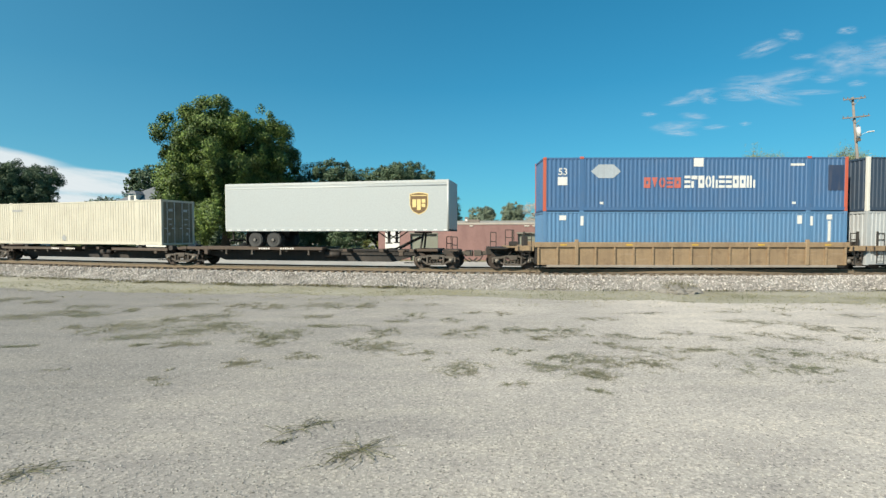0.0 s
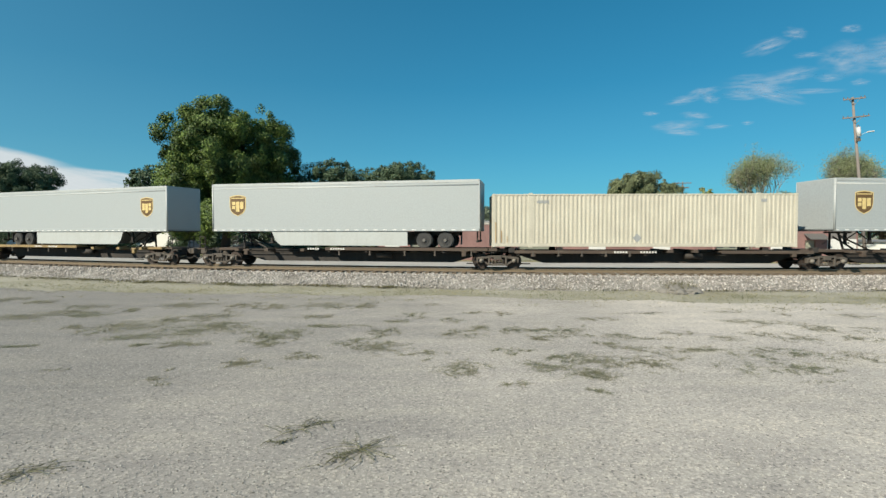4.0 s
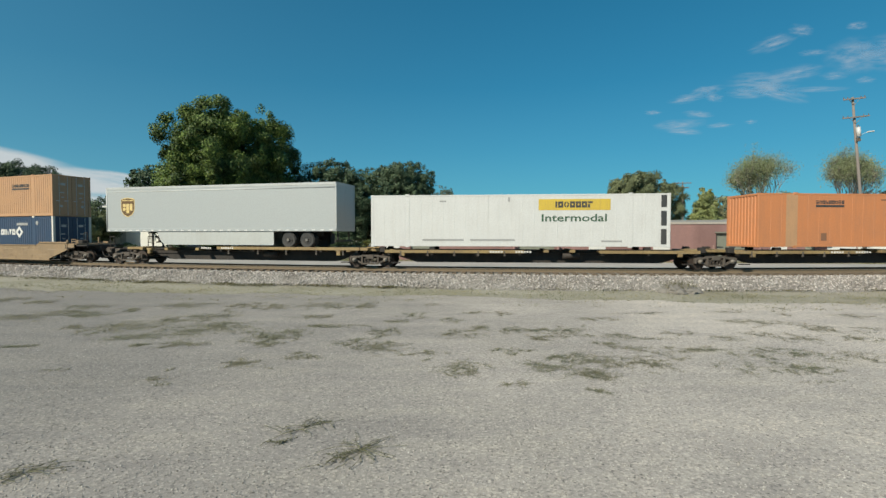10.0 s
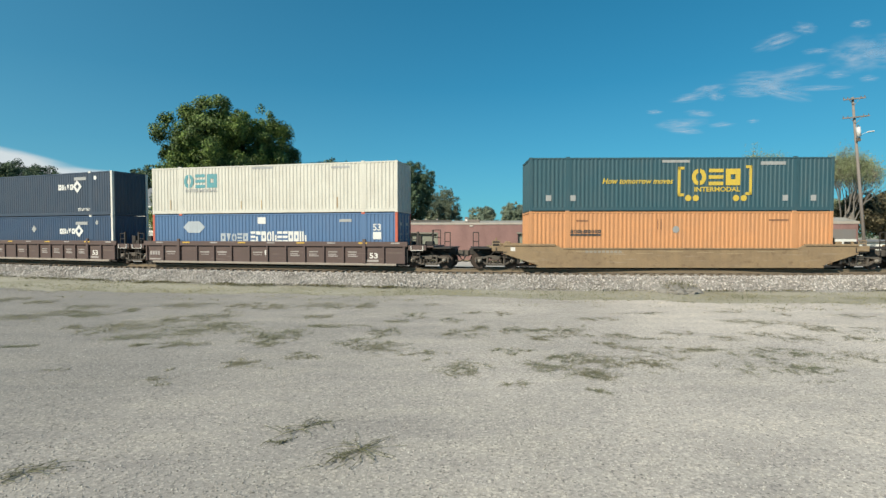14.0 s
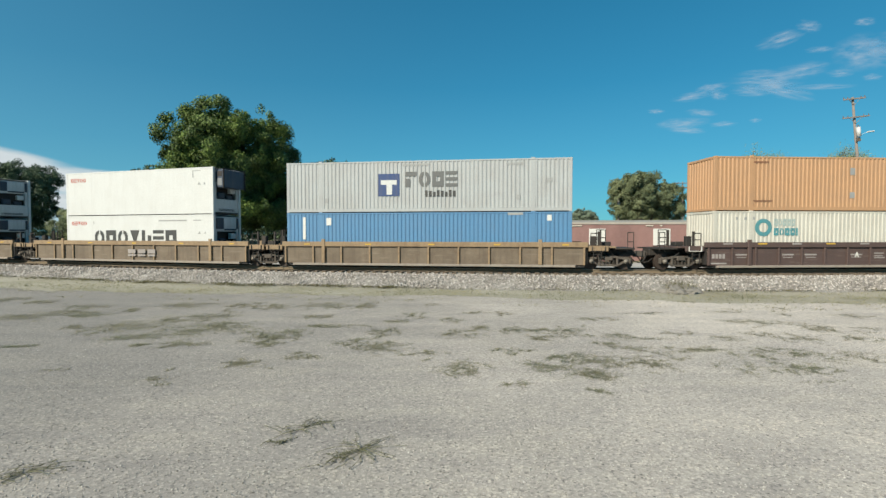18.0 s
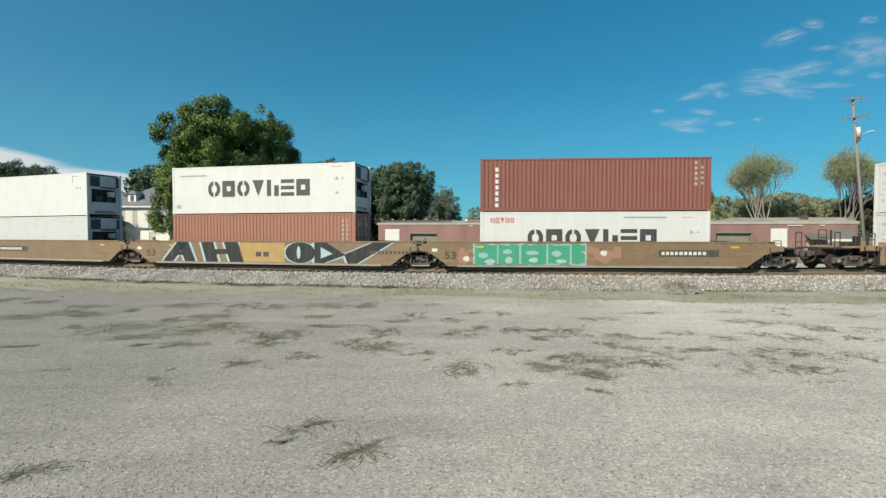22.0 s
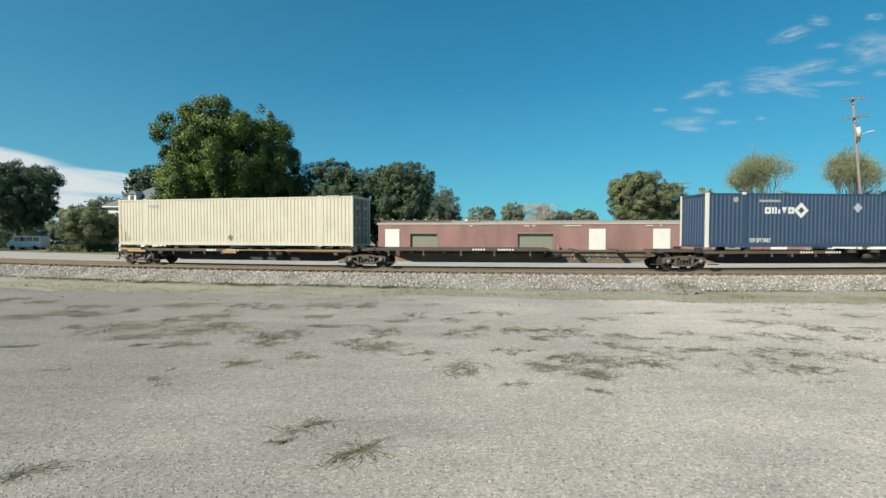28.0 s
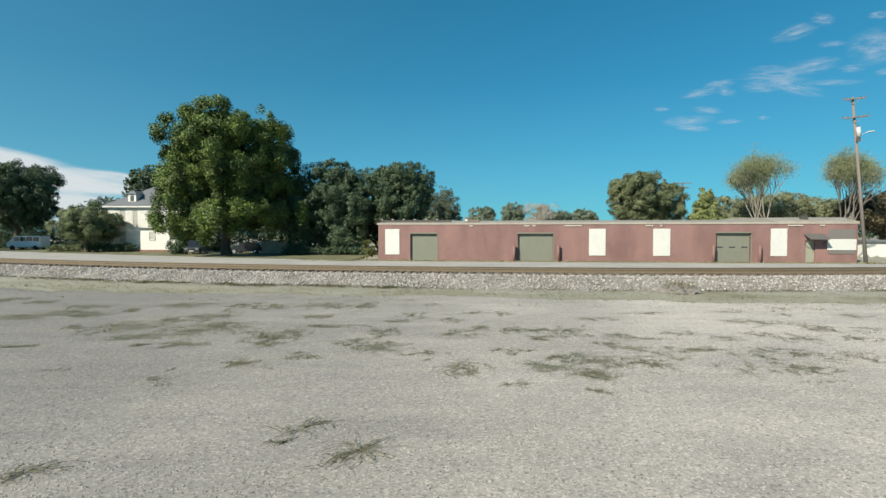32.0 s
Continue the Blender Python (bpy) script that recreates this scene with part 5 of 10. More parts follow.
def far_woods():
    """A low uneven line of woods that closes the view."""
    rng = np.random.default_rng(3)
    lobes = []
    for i in range(150):
        x = -330 + 660 * i / 149
        y = 215 + 25 * math.sin(i * 0.7)
        lobes.append((x + rng.uniform(-4, 4), y, rng.uniform(2.0, 4.2), rng.uniform(5, 8), 5, rng.uniform(3, 5.5)))
    ob = leaf_cloud("far_woods", lobes, 60000, 0.7, 77, DEEP, None, 0.4)
    return tagged(ob, "low line of distant green woods", "woods", kind="stuff")


far_woods()

# ---------- white house across the street ----------
HOUSE_WHITE = paint("white_clapboard_paint", (0.68, 0.67, 0.62), 0.6, 0, 0.06, (0.45, 0.42, 0.36), 0.08)
SLATE_ROOF = paint("grey_shingles", (0.15, 0.16, 0.175), 0.85, 0, 0.3, (0.09, 0.09, 0.10), 0.2, 0.5)
OLD_BRICK = paint("brown_brick_footing", (0.22, 0.12, 0.085), 0.9, 0, 0.4)


def house_window(parent, x0, x1, z0, z1, y):
    fr = part("window", boxes((x0 - 0.1, x0, y - 0.06, y + 0.02, z0 - 0.1, z1 + 0.1), (x1, x1 + 0.1, y - 0.06, y + 0.02, z0 - 0.1, z1 + 0.1), (x0, x1, y - 0.06, y + 0.02, z1, z1 + 0.1), (x0, x1, y - 0.06, y + 0.02, z0 - 0.1, z0)), HOUSE_WHITE, parent, "white window frame")
    part("pane", boxes((x0, x1, y - 0.01, y + 0.01, z0, (z0 + z1) / 2 - 0.02)), glass("house_pane", (0.42, 0.41, 0.38)), fr)
    part("pane", boxes((x0, x1, y - 0.02, y + 0.0, (z0 + z1) / 2 + 0.02, z1)), glass("house_pane"), fr)
    part("sash_bar", boxes((x0, x1, y - 0.03, y + 0.01, (z0 + z1) / 2 - 0.02, (z0 + z1) / 2 + 0.02)), HOUSE_WHITE, fr)


def white_house():
    top = thing("house", "white two-storey clapboard house with a grey hipped roof", "house", m=pose(-50.5, 74.2, 0))
    W, D, E = 12.2, 11.0, 6.65
    wins = [(1.8, 2.65, 4.85, 6.3), (3.75, 4.5, 3.9, 6.25), (6.3, 7.05, 4.95, 6.4), (9.2, 10.0, 4.9, 6.3)]
    holes = wins + [(5.85, 6.5, 0.9, 3.2), (1.8, 2.7, 1.4, 3.1)]
    part("wall", wall_with_holes(0, W, 0.4, E, holes, 0, 0.2), HOUSE_WHITE, top, "white clapboard front wall")
    for k in range(38):
        z = 0.5 + k * 0.16
        if z > E - 0.1:
            break
        segs, x = [], 0.0
        for h in sorted(holes):
            if h[2] - 0.12 < z < h[3] + 0.12:
                segs.append((x, h[0] - 0.1)); x = h[1] + 0.1
        segs.append((x, W))
        for a, b in segs:
            if b - a > 0.05:
                part("clapboard", boxes((a, b, -0.018, -0.002, z, z + 0.13)), HOUSE_WHITE, top)
    for x0, x1 in ((0, 0.2), (W - 0.2, W)):
        part("wall", boxes((x0, x1, 0.2, D, 0.4, E)), HOUSE_WHITE, top)
    part("wall", boxes((0, W, D, D + 0.2, 0.4, E)), HOUSE_WHITE, top)
    part("footing", boxes((-0.05, W + 0.05, -0.05, D + 0.25, -0.2, 0.4)), OLD_BRICK, top, "brown brick footing")
    part("eave", boxes((-0.5, W + 0.5, -0.5, D + 0.7, E, E + 0.28), bev=0.03), HOUSE_WHITE, top, "deep white eave")
    bm = bmesh.new()
    lo = [bm.verts.new(p) for p in ((-0.55, -0.55, E + 0.28), (W + 0.55, -0.55, E + 0.28), (W + 0.55, D + 0.75, E + 0.28), (-0.55, D + 0.75, E + 0.28))]
    hi = [bm.verts.new(p) for p in ((4.2, 4.6, 10.15), (W - 4.2, 4.6, 10.15), (W - 4.2, 6.4, 10.15), (4.2, 6.4, 10.15))]
    bm.faces.new(lo[::-1]); bm.faces.new(hi)
    for i in range(4):
        bm.faces.new((lo[i], lo[(i + 1) % 4], hi[(i + 1) % 4], hi[i]))
    roof = part("roof", bm, SLATE_ROOF, top, "grey shingled hipped roof")
    dm = part("dormer", boxes((2.8, 4.0, 0.5, 4.0, 7.1, 8.75)), HOUSE_WHITE, roof, "small white dormer")
    bm = bmesh.new()
    q = [bm.verts.new(p) for p in ((2.6, 0.28, 8.752), (4.2, 0.28, 8.752), (4.2, 4.2, 8.752), (2.6, 4.2, 8.752), (3.4, 0.95, 9.3), (3.4, 4.2, 9.3))]
    for ids in ((3, 2, 1, 0), (0, 1, 4), (1, 2, 5, 4), (2, 3, 5), (3, 0, 4, 5)):
        bm.faces.new([q[i] for i in ids])
    part("dormer_roof", bm, SLATE_ROOF, roof)
    part("dormer_window", boxes((3.15, 3.65, 0.46, 0.499, 7.65, 8.5)), glass("dormer_pane", (0.10, 0.10, 0.10)), roof)
    part("chimney", boxes((5.6, 6.2, 5.0, 5.6, 9.0, 10.1), bev=0.02), OLD_BRICK, roof)
    for w in wins:
        house_window(top, *w, 0.05)
    house_window(top, 1.8, 2.7, 1.4, 3.1, 0.05)
    part("door", boxes((5.88, 6.47, 0.05, 0.1, 0.92, 3.18)), paint("dark_door", (0.10, 0.09, 0.08), 0.5), top, "dark front door")
    # single-storey wing with a thin porch roof
    part("wing", boxes((6.7, 12.6, -3.0, -0.02, 0.4, 3.45)), HOUSE_WHITE, top, "white single-storey wing")
    part("footing", boxes((6.6, 12.7, -3.06, -0.06, -0.2, 0.4)), OLD_BRICK, top)
    part("porch_roof", boxes((6.4, 12.9, -3.3, 0.0, 3.452, 3.62), bev=0.02), SLATE_ROOF, top, "thin grey porch roof")
    house_window(top, 8.0, 8.7, 1.9, 3.0, -3.03)
    for k in range(4):
        part("step", boxes((5.6, 6.7, -0.4 - 0.3 * k, -0.06 - 0.3 * k, -0.1, 0.72 - 0.18 * k)), plain("concrete_step", (0.33, 0.31, 0.28), 0.9), top)
    bm = bmesh.new()
    rod(bm, (5.55, -0.1, 1.6), (5.55, -1.5, 0.8), 0.03, n=6); rod(bm, (5.55, -1.5, -0.1), (5.55, -1.5, 0.8), 0.03, n=6)
    part("stair_rail", bm, BARK, top)
    return top


white_house()


def lawn():
    """Rough grass between the street and the trees."""
    m, nt, b = shader("rough_lawn")
    v = coords(nt)
    c = mixc(nt, 1.0, ramp(nt, noise_tex(nt, v, 0.35, 6, 0.65), [(0.32, (0.105, 0.115, 0.050)), (0.5, (0.155, 0.155, 0.080)), (0.7, (0.25, 0.225, 0.155))]).outputs[0],
             ramp(nt, noise_tex(nt, v, 14, 5, 0.7), [(0.3, (0.6, 0.6, 0.6)), (0.7, (1.2, 1.2, 1.15))]).outputs[0], 'MULTIPLY')
    nt.links.new(c, b.inputs["Base Color"])
    b.inputs["Roughness"].default_value = 0.95
    bump(nt, b, noise_tex(nt, v, 20, 4), 0.8, 0.05)
    bm = bmesh.new()
    rows = []
    for i in range(84):
        x = -175 + 2.0 * i
        fy = float(np.interp(x, [p[0] for p in ROAD_FAR], [p[1] for p in ROAD_FAR])) - 1.6 + 0.9 * noise.noise((x * 0.21, 2.2, 0))
        rows.append([bm.verts.new((x, fy, 0.052)), bm.verts.new((x, fy + 0.5, 0.085)), bm.verts.new((x, fy + 14, 0.085)), bm.verts.new((x, fy + 26, 0.03))])
    for p, q in zip(rows, rows[1:]):
        for i in range(3):
            bm.faces.new((p[i], q[i], q[i + 1], p[i + 1]))
    return tagged(part("lawn", bm, m), "rough dull green grass between the street and the trees", "grass", kind="structure")


lawn()


def hedge(x0, x1, y, h, label, seed, mat=None, deep=1.0):
    lobes = []
    rng = random.Random(seed)
    x = x0
    while x < x1:
        lobes.append((x - x0, rng.uniform(-0.1, 0.1), h * 0.5, 0.75, deep * 0.6, h * 0.5 * rng.uniform(0.85, 1.08)))
        x += 0.8
    top = thing("hedge", label, "hedge", m=pose(x0, y, 0))
    bm = bmesh.new()
    for l in lobes[::2]:
        rod(bm, (l[0], 0, -0.05), (l[0] + 0.1, 0.05, h * 0.7), 0.04, 0.015, n=5)
    part("woody_base", bm, BARK, top)
    leaf_cloud("foliage", lobes, int(2600 * (x1 - x0)), 0.12, seed, mat or DEEP, top, 0.5, clump=2.0)
    return top


hedge(-51.5, -44.6, 71.3, 1.35, "clipped dark green hedge before the white house", 41)
hedge(-78, -56, 86.5, 1.3, "low dark green hedge along the far lawn", 42)
hedge(-58, -53.5, 72.8, 1.1, "low green shrubs beside the small tree", 43, OLIVE)
hedge(-7.9, -7.1, 50.9, 2.2, "yellow-green bush at the warehouse corner", 44, YELLOW_GREEN)
hedge(50.5, 56, 52.5, 0.9, "low green shrubs beyond the warehouse", 45, GREEN)


# ---------- vehicles parked across the street ----------
def parked_car(x, y, turn, paint_mat, label, long=4.7, tall=1.75, name="car"):
    top = thing(name, label, "car", group="parked cars", m=pose(x, y, 0.03, 0, 0, turn))
    h, w = long / 2, 0.92
    bm = bmesh.new()
    prism(bm, [(-h, 0.35), (h, 0.35), (h, 0.75), (h - 0.15, 0.92), (h - 1.15, 1.02), (-h + 0.1, 1.02), (-h, 0.8)], -w, w)
    bmesh.ops.bevel(bm, geom=list(bm.edges), offset=0.06, segments=2, affect='EDGES')
    body = part("body", bm, paint_mat, top, smooth=False)
    body.matrix_basis = pose(0, 0, 0, 0, 0, -90)
    bm = bmesh.new()
    prism(bm, [(h - 1.25, 1.0), (h - 1.95, tall), (-h + 0.5, tall), (-h + 0.15, 1.0)], -w + 0.1, w - 0.1)
    bmesh.ops.bevel(bm, geom=list(bm.edges), offset=0.05, segments=2, affect='EDGES')
    cab = part("cabin", bm, glass("car_glass", (0.02, 0.024, 0.028)), top)
    cab.matrix_basis = pose(0, 0, 0, 0, 0, -90)
    part("roof_panel", boxes((-h + 0.55, h - 2.0, -w + 0.14, w - 0.14, tall - 0.01, tall + 0.04), bev=0.02), paint_mat, top)
    for wx in (-h + 0.85, h - 0.9):
        for wy in (-w + 0.08, w - 0.08):
            bm = bmesh.new()
            rod(bm, (wx, wy - 0.11, 0.33), (wx, wy + 0.11, 0.33), 0.33, n=20)
            wl = part("wheel", bm, TYRE_BLACK, top)
            bm = bmesh.new()
            rod(bm, (wx, wy - 0.12, 0.33), (wx, wy + 0.12, 0.33), 0.2, n=14)
            part("rim", bm, CAR_TRIM, wl)
    for wy in (-0.62, 0.62):
        part("headlight", boxes((h - 0.05, h + 0.012, wy - 0.2, wy + 0.2, 0.66, 0.82), bev=0.03), CAR_TRIM, top, "clear headlight")
        part("tail_light", boxes((-h - 0.012, -h + 0.05, wy - 0.13, wy + 0.13, 0.68, 0.9), bev=0.02), plain("red_lens", (0.35, 0.02, 0.015), 0.3), top)
    part("grille", boxes((h - 0.03, h + 0.015, -0.4, 0.4, 0.55, 0.8), bev=0.015), plain("dark_grille", (0.03, 0.03, 0.03), 0.4), top)
    part("number_plate", boxes((h - 0.01, h + 0.03, -0.26, 0.26, 0.42, 0.54)), plain("white_plate", (0.7, 0.7, 0.7), 0.4), top)
    return top


TYRE_BLACK = plain("car_tyre", (0.02, 0.02, 0.02), 0.85)
CAR_TRIM = plain("bright_trim", (0.55, 0.56, 0.58), 0.25, 0.7)
# this car's paint is darkened to stand for the shade under the tree
parked_car(-32.7, 65.2, -78, plain("shade_darkened_car_paint", (0.045, 0.047, 0.05), 0.45, 0.1), "sport utility car parked under the tree, its paint darkened for shade", 4.7, 1.8)
parked_car(-26.6, 66.8, 178, plain("dark_car_paint", (0.03, 0.03, 0.035), 0.25, 0.2), "dark car parked under the big tree", 4.6, 1.5)


def shuttle_van():
    top = thing("van", "long white passenger van parked beyond the lawn", "van", m=pose(-69.3, 82.3, 0.06, 0, 0, 178))
    wp = paint("white_van_paint", (0.62, 0.63, 0.65), 0.35, 0, 0.1)
    bm = bmesh.new()
    prism(bm, [(-2.9, 0.4), (3.05, 0.4), (3.1, 1.1), (2.45, 1.35), (1.8, 2.15), (1.45, 2.3), (-2.8, 2.3), (-2.9, 2.1)], -1.0, 1.0)
    bmesh.ops.bevel(bm, geom=list(bm.edges), offset=0.08, segments=2, affect='EDGES')
    b = part("body", bm, wp, top)
    b.matrix_basis = pose(0, 0, 0, 0, 0, -90)
    for s in (-1, 1):
        for x0, x1 in ((-2.6, -1.6), (-1.45, -0.45), (-0.3, 0.6), (0.75, 1.6)):
            part("side_window", boxes((x0, x1, min(s * 1.0, s * 1.008), max(s * 1.0, s * 1.008), 1.45, 2.1)), glass("car_glass"), top)
    bm = bmesh.new()
    vs = [bm.verts.new(p) for p in ((2.40, -0.85, 1.42), (2.40, 0.85, 1.42), (1.86, 0.8, 2.1), (1.86, -0.8, 2.1))]
    bm.faces.new(vs)
    r = bmesh.ops.extrude_face_region(bm, geom=list(bm.faces))
    bmesh.ops.translate(bm, verts=[v for v in r["geom"] if isinstance(v, bmesh.types.BMVert)], vec=(0.04, 0, 0.03))
    part("windshield", bm, glass("car_glass"), top)
    for wx in (-1.9, 2.0):
        for wy in (-0.92, 0.92):
            bm = bmesh.new()
            rod(bm, (wx, wy - 0.12, 0.37), (wx, wy + 0.12, 0.37), 0.37, n=18)
            part("wheel", bm, TYRE_BLACK, top)
    return top


shuttle_van()

# pale low wall and shrubs under the trees
gw = thing("garden_wall", "pale low garden wall streaked with dirt under the trees", "wall", m=pose(-24.5, 66.0, 0))
part("wall_body", boxes((0, 4.6, 0, 0.25, -0.1, 1.7), bev=0.02), paint("pale_stucco", (0.42, 0.39, 0.31), 0.9, 0, 0.4), gw)
part("coping", boxes((-0.05, 4.65, -0.05, 0.3, 1.7, 1.78), bev=0.015), plain("concrete_step", (0.33, 0.31, 0.28), 0.9), gw)
hedge(-19.5, -9, 61.5, 1.0, "rough dark green shrubs under the trees", 46, DEEP)
hedge(-112, -62, 103, 3.6, "tall dark shrubs along the far side of the lawn", 48, DEEP, 2.0)
hedge(-34.5, -33, 63, 1.0, "dark shrub beside the parked car", 47, DEEP)

hut = thing("low_building", "low white-walled building beyond the warehouse", "building", m=pose(49.6, 57.5, 0, 0, 0, -5))
part("wall", boxes((0, 14, 0, 0.2, -0.1, 1.75)), HOUSE_WHITE, hut)
part("wall", boxes((0, 0.2, 0.2, 8, -0.1, 1.75)), HOUSE_WHITE, hut)
part("roof", boxes((-0.3, 14.3, -0.3, 8.3, 1.752, 1.95), bev=0.02), SLATE_ROOF, hut)

# ---------- poles ----------
POLE_WOOD = paint("weathered_pole_wood", (0.215, 0.190, 0.172), 0.9, 0, 0.4, (0.12, 0.09, 0.07), 0.5, 0.4)
INSULATOR = plain("grey_porcelain", (0.12, 0.11, 0.11), 0.3)
CAN = plain("pale_grey_can", (0.52, 0.53, 0.52), 0.45)


def utility_pole(x, y, h, lean, arms, r=0.16, can=None, lamp=False, turn=0.0, label="weathered wooden utility pole with crossarms"):
    top = thing("utility_pole", label, "pole", group="utility poles", m=pose(x, y, 0, 0, lean, turn))
    bm = bmesh.new()
    rod(bm, (0, 0, -0.3), (0, 0, h), r, r * 0.62, n=12)
    part("shaft", bm, POLE_WOOD, top, smooth=True)
    for z, half in arms:
        a = part("crossarm", boxes((-half, half, -r - 0.1, -r + 0.02, z - 0.06, z + 0.06), bev=0.01), POLE_WOOD, top)
        for k in (-0.95, -0.6, 0.6, 0.95):
            bm = bmesh.new()
            rod(bm, (k * half, -r - 0.04, z + 0.05), (k * half, -r - 0.04, z + 0.2), 0.045, 0.03, n=8)
            part("insulator", bm, INSULATOR, a)
        bm = bmesh.new()
        rod(bm, (-half * 0.5, -r - 0.05, z - 0.05), (0, -r * 0.9, z - 0.55), 0.02, n=5)
        rod(bm, (half * 0.5, -r - 0.05, z - 0.05), (0, -r * 0.9, z - 0.55), 0.02, n=5)
        part("arm_brace", bm, POLE_WOOD, a)
    if can:
        bm = bmesh.new()
        rod(bm, (0, -r - 0.2, can), (0, -r - 0.2, can + 0.85), 0.17, n=16)
        c = part("transformer", bm, CAN, top, "pale grey transformer can", smooth=True)
        bm = bmesh.new()
        rod(bm, (0, -r - 0.2, can + 0.85), (0, -r - 0.2, can + 1.05), 0.05, n=8)
        part("bushing", bm, INSULATOR, c)
        part("fuse_box", boxes((-0.15, 0.15, -r - 0.2, -r, can - 0.42, can - 0.05), bev=0.02), BARK, top, "dark fuse box")
    if lamp:
        bm = bmesh.new()
        rod(bm, (0, 0, lamp - 0.25), (0.95, -0.2, lamp - 0.02), 0.014, n=6)
        la = part("lamp_arm", bm, CAN, top)
        part("lamp_head", boxes((0.92, 1.52, -0.33, -0.10, lamp - 0.05, lamp + 0.07), bev=0.04), CAN, la, "pale street lamp head")
    return top


utility_pole(38.75, 45.0, 15.2, -6.1, [(15.0, 1.0), (13.35, 1.2)], 0.155, 11.55, 11.9)
utility_pole(36.6, 75, 10.6, -1.0, [(10.4, 1.2), (9.7, 0.9)], 0.15, label="distant wooden utility pole with crossarms")
utility_pole(27.4, 77, 8.2, 0, [], 0.13, 6.7, label="distant short pole with a pale transformer can")


# ---------- railway cars ----------
CAST = paint("rusty_cast_steel", (0.090, 0.075, 0.062), 0.75, 0.0, 0.5, (0.03, 0.026, 0.022), 0.3, 0.4)
BLACK = paint("grimy_black_steel", (0.022, 0.020, 0.019), 0.7, 0.1, 0.35, (0.085, 0.065, 0.05), 0.3, 0.3)
WHEEL = paint("dark_wheel_steel", (0.062, 0.045, 0.036), 0.6, 0.4, 0.4, (0.025, 0.02, 0.018))
YELLOW = paint("faded_yellow_deck", (0.271, 0.194, 0.085), 0.7, 0, 0.55, (0.10, 0.065, 0.045), 0.35, rust=0.50)
RUSTY = paint("rust_brown_deck", (0.075, 0.055, 0.042), 0.8, 0, 0.5, (0.05, 0.036, 0.03), 0.4, rust=0.40)
TAN = paint("dusty_tan_paint", (0.255, 0.180, 0.106), 0.7, 0, 0.45, (0.13, 0.085, 0.055), 0.5, rust=0.35)
TAN_DARK = paint("grimy_tan_panel", (0.160, 0.126, 0.092), 0.8, 0, 0.5, (0.065, 0.048, 0.036), 0.5, rust=0.30)
GOLD = paint("dirty_gold_paint", (0.182, 0.125, 0.070), 0.6, 0, 0.5, (0.12, 0.08, 0.055), 0.3, rust=0.35)
BUFF = paint("faded_buff_paint", (0.250, 0.176, 0.100), 0.65, 0, 0.5, (0.13, 0.09, 0.06), 0.3, rust=0.50)
BROWN = paint("mineral_brown_paint", (0.081, 0.052, 0.047), 0.65, 0, 0.4, (0.06, 0.042, 0.036), 0.45, rust=0.25)
SILL = paint("dusty_sill", (0.267, 0.235, 0.203), 0.85, 0, 0.4, (0.16, 0.12, 0.09), 0.3, rust=0.30)
WHITE_MARK = paint("white_stencil", (0.583, 0.567, 0.535), 0.6, 0, 0.3, (0.3, 0.26, 0.22), 0.3)
FADED_MARK = paint("faded_pale_stencil", (0.300, 0.275, 0.262), 0.7, 0, 0.4, (0.12, 0.09, 0.08), 0.3)
YELLOW_MARK = paint("yellow_marking", (0.502, 0.308, 0.041), 0.6, 0, 0.2)
DARK_MARK = paint("dark_marking", (0.041, 0.036, 0.036), 0.6, 0, 0.2)


def shared(name, bm, material, smooth=False):
    me = bpy.data.meshes.new(name)
    bmesh.ops.recalc_face_normals(bm, faces=bm.faces)
    bm.to_mesh(me)
    bm.free()
    me.materials.append(material)
    if smooth:
        me.polygons.foreach_set("use_smooth", [True] * len(me.polygons))
    return me


def side_frame_mesh():
    """A cast side frame: bowed top and bottom members, two columns and open windows."""
    bm = bmesh.new()

    def bar(pts, thick):
        for (x0, z0), (x1, z1) in zip(pts, pts[1:]):
            va = [bm.verts.new((x, y, z)) for y in (-0.08, 0.08) for x, z in ((x0, z0 - thick), (x1, z1 - thick), (x1, z1 + thick), (x0, z0 + thick))]
            for f in ((0, 1, 2, 3), (7, 6, 5, 4), (0, 4, 5, 1), (1, 5, 6, 2), (2, 6, 7, 3), (3, 7, 4, 0)):
                bm.faces.new([va[k] for k in f])
    bar([(-1.16, 0.56), (-0.98, 0.62), (-0.62, 0.63), (-0.42, 0.69), (0.42, 0.69), (0.62, 0.63), (0.98, 0.62), (1.16, 0.56)], 0.055)
    bar([(-1.02, 0.54), (-0.74, 0.40), (-0.46, 0.235), (0.46, 0.235), (0.74, 0.40), (1.02, 0.54)], 0.05)
    for sx in (-1, 1):
        box(bm, sx * 0.46 - 0.055, sx * 0.46 + 0.055, -0.1, 0.1, 0.24, 0.70, 0.02)
        box(bm, sx * 0.89 - 0.15, sx * 0.89 + 0.15, -0.11, 0.11, 0.52, 0.64, 0.02)
        box(bm, sx * 1.10 - 0.05, sx * 1.10 + 0.05, -0.1, 0.1, 0.34, 0.60, 0.02)
    return bm


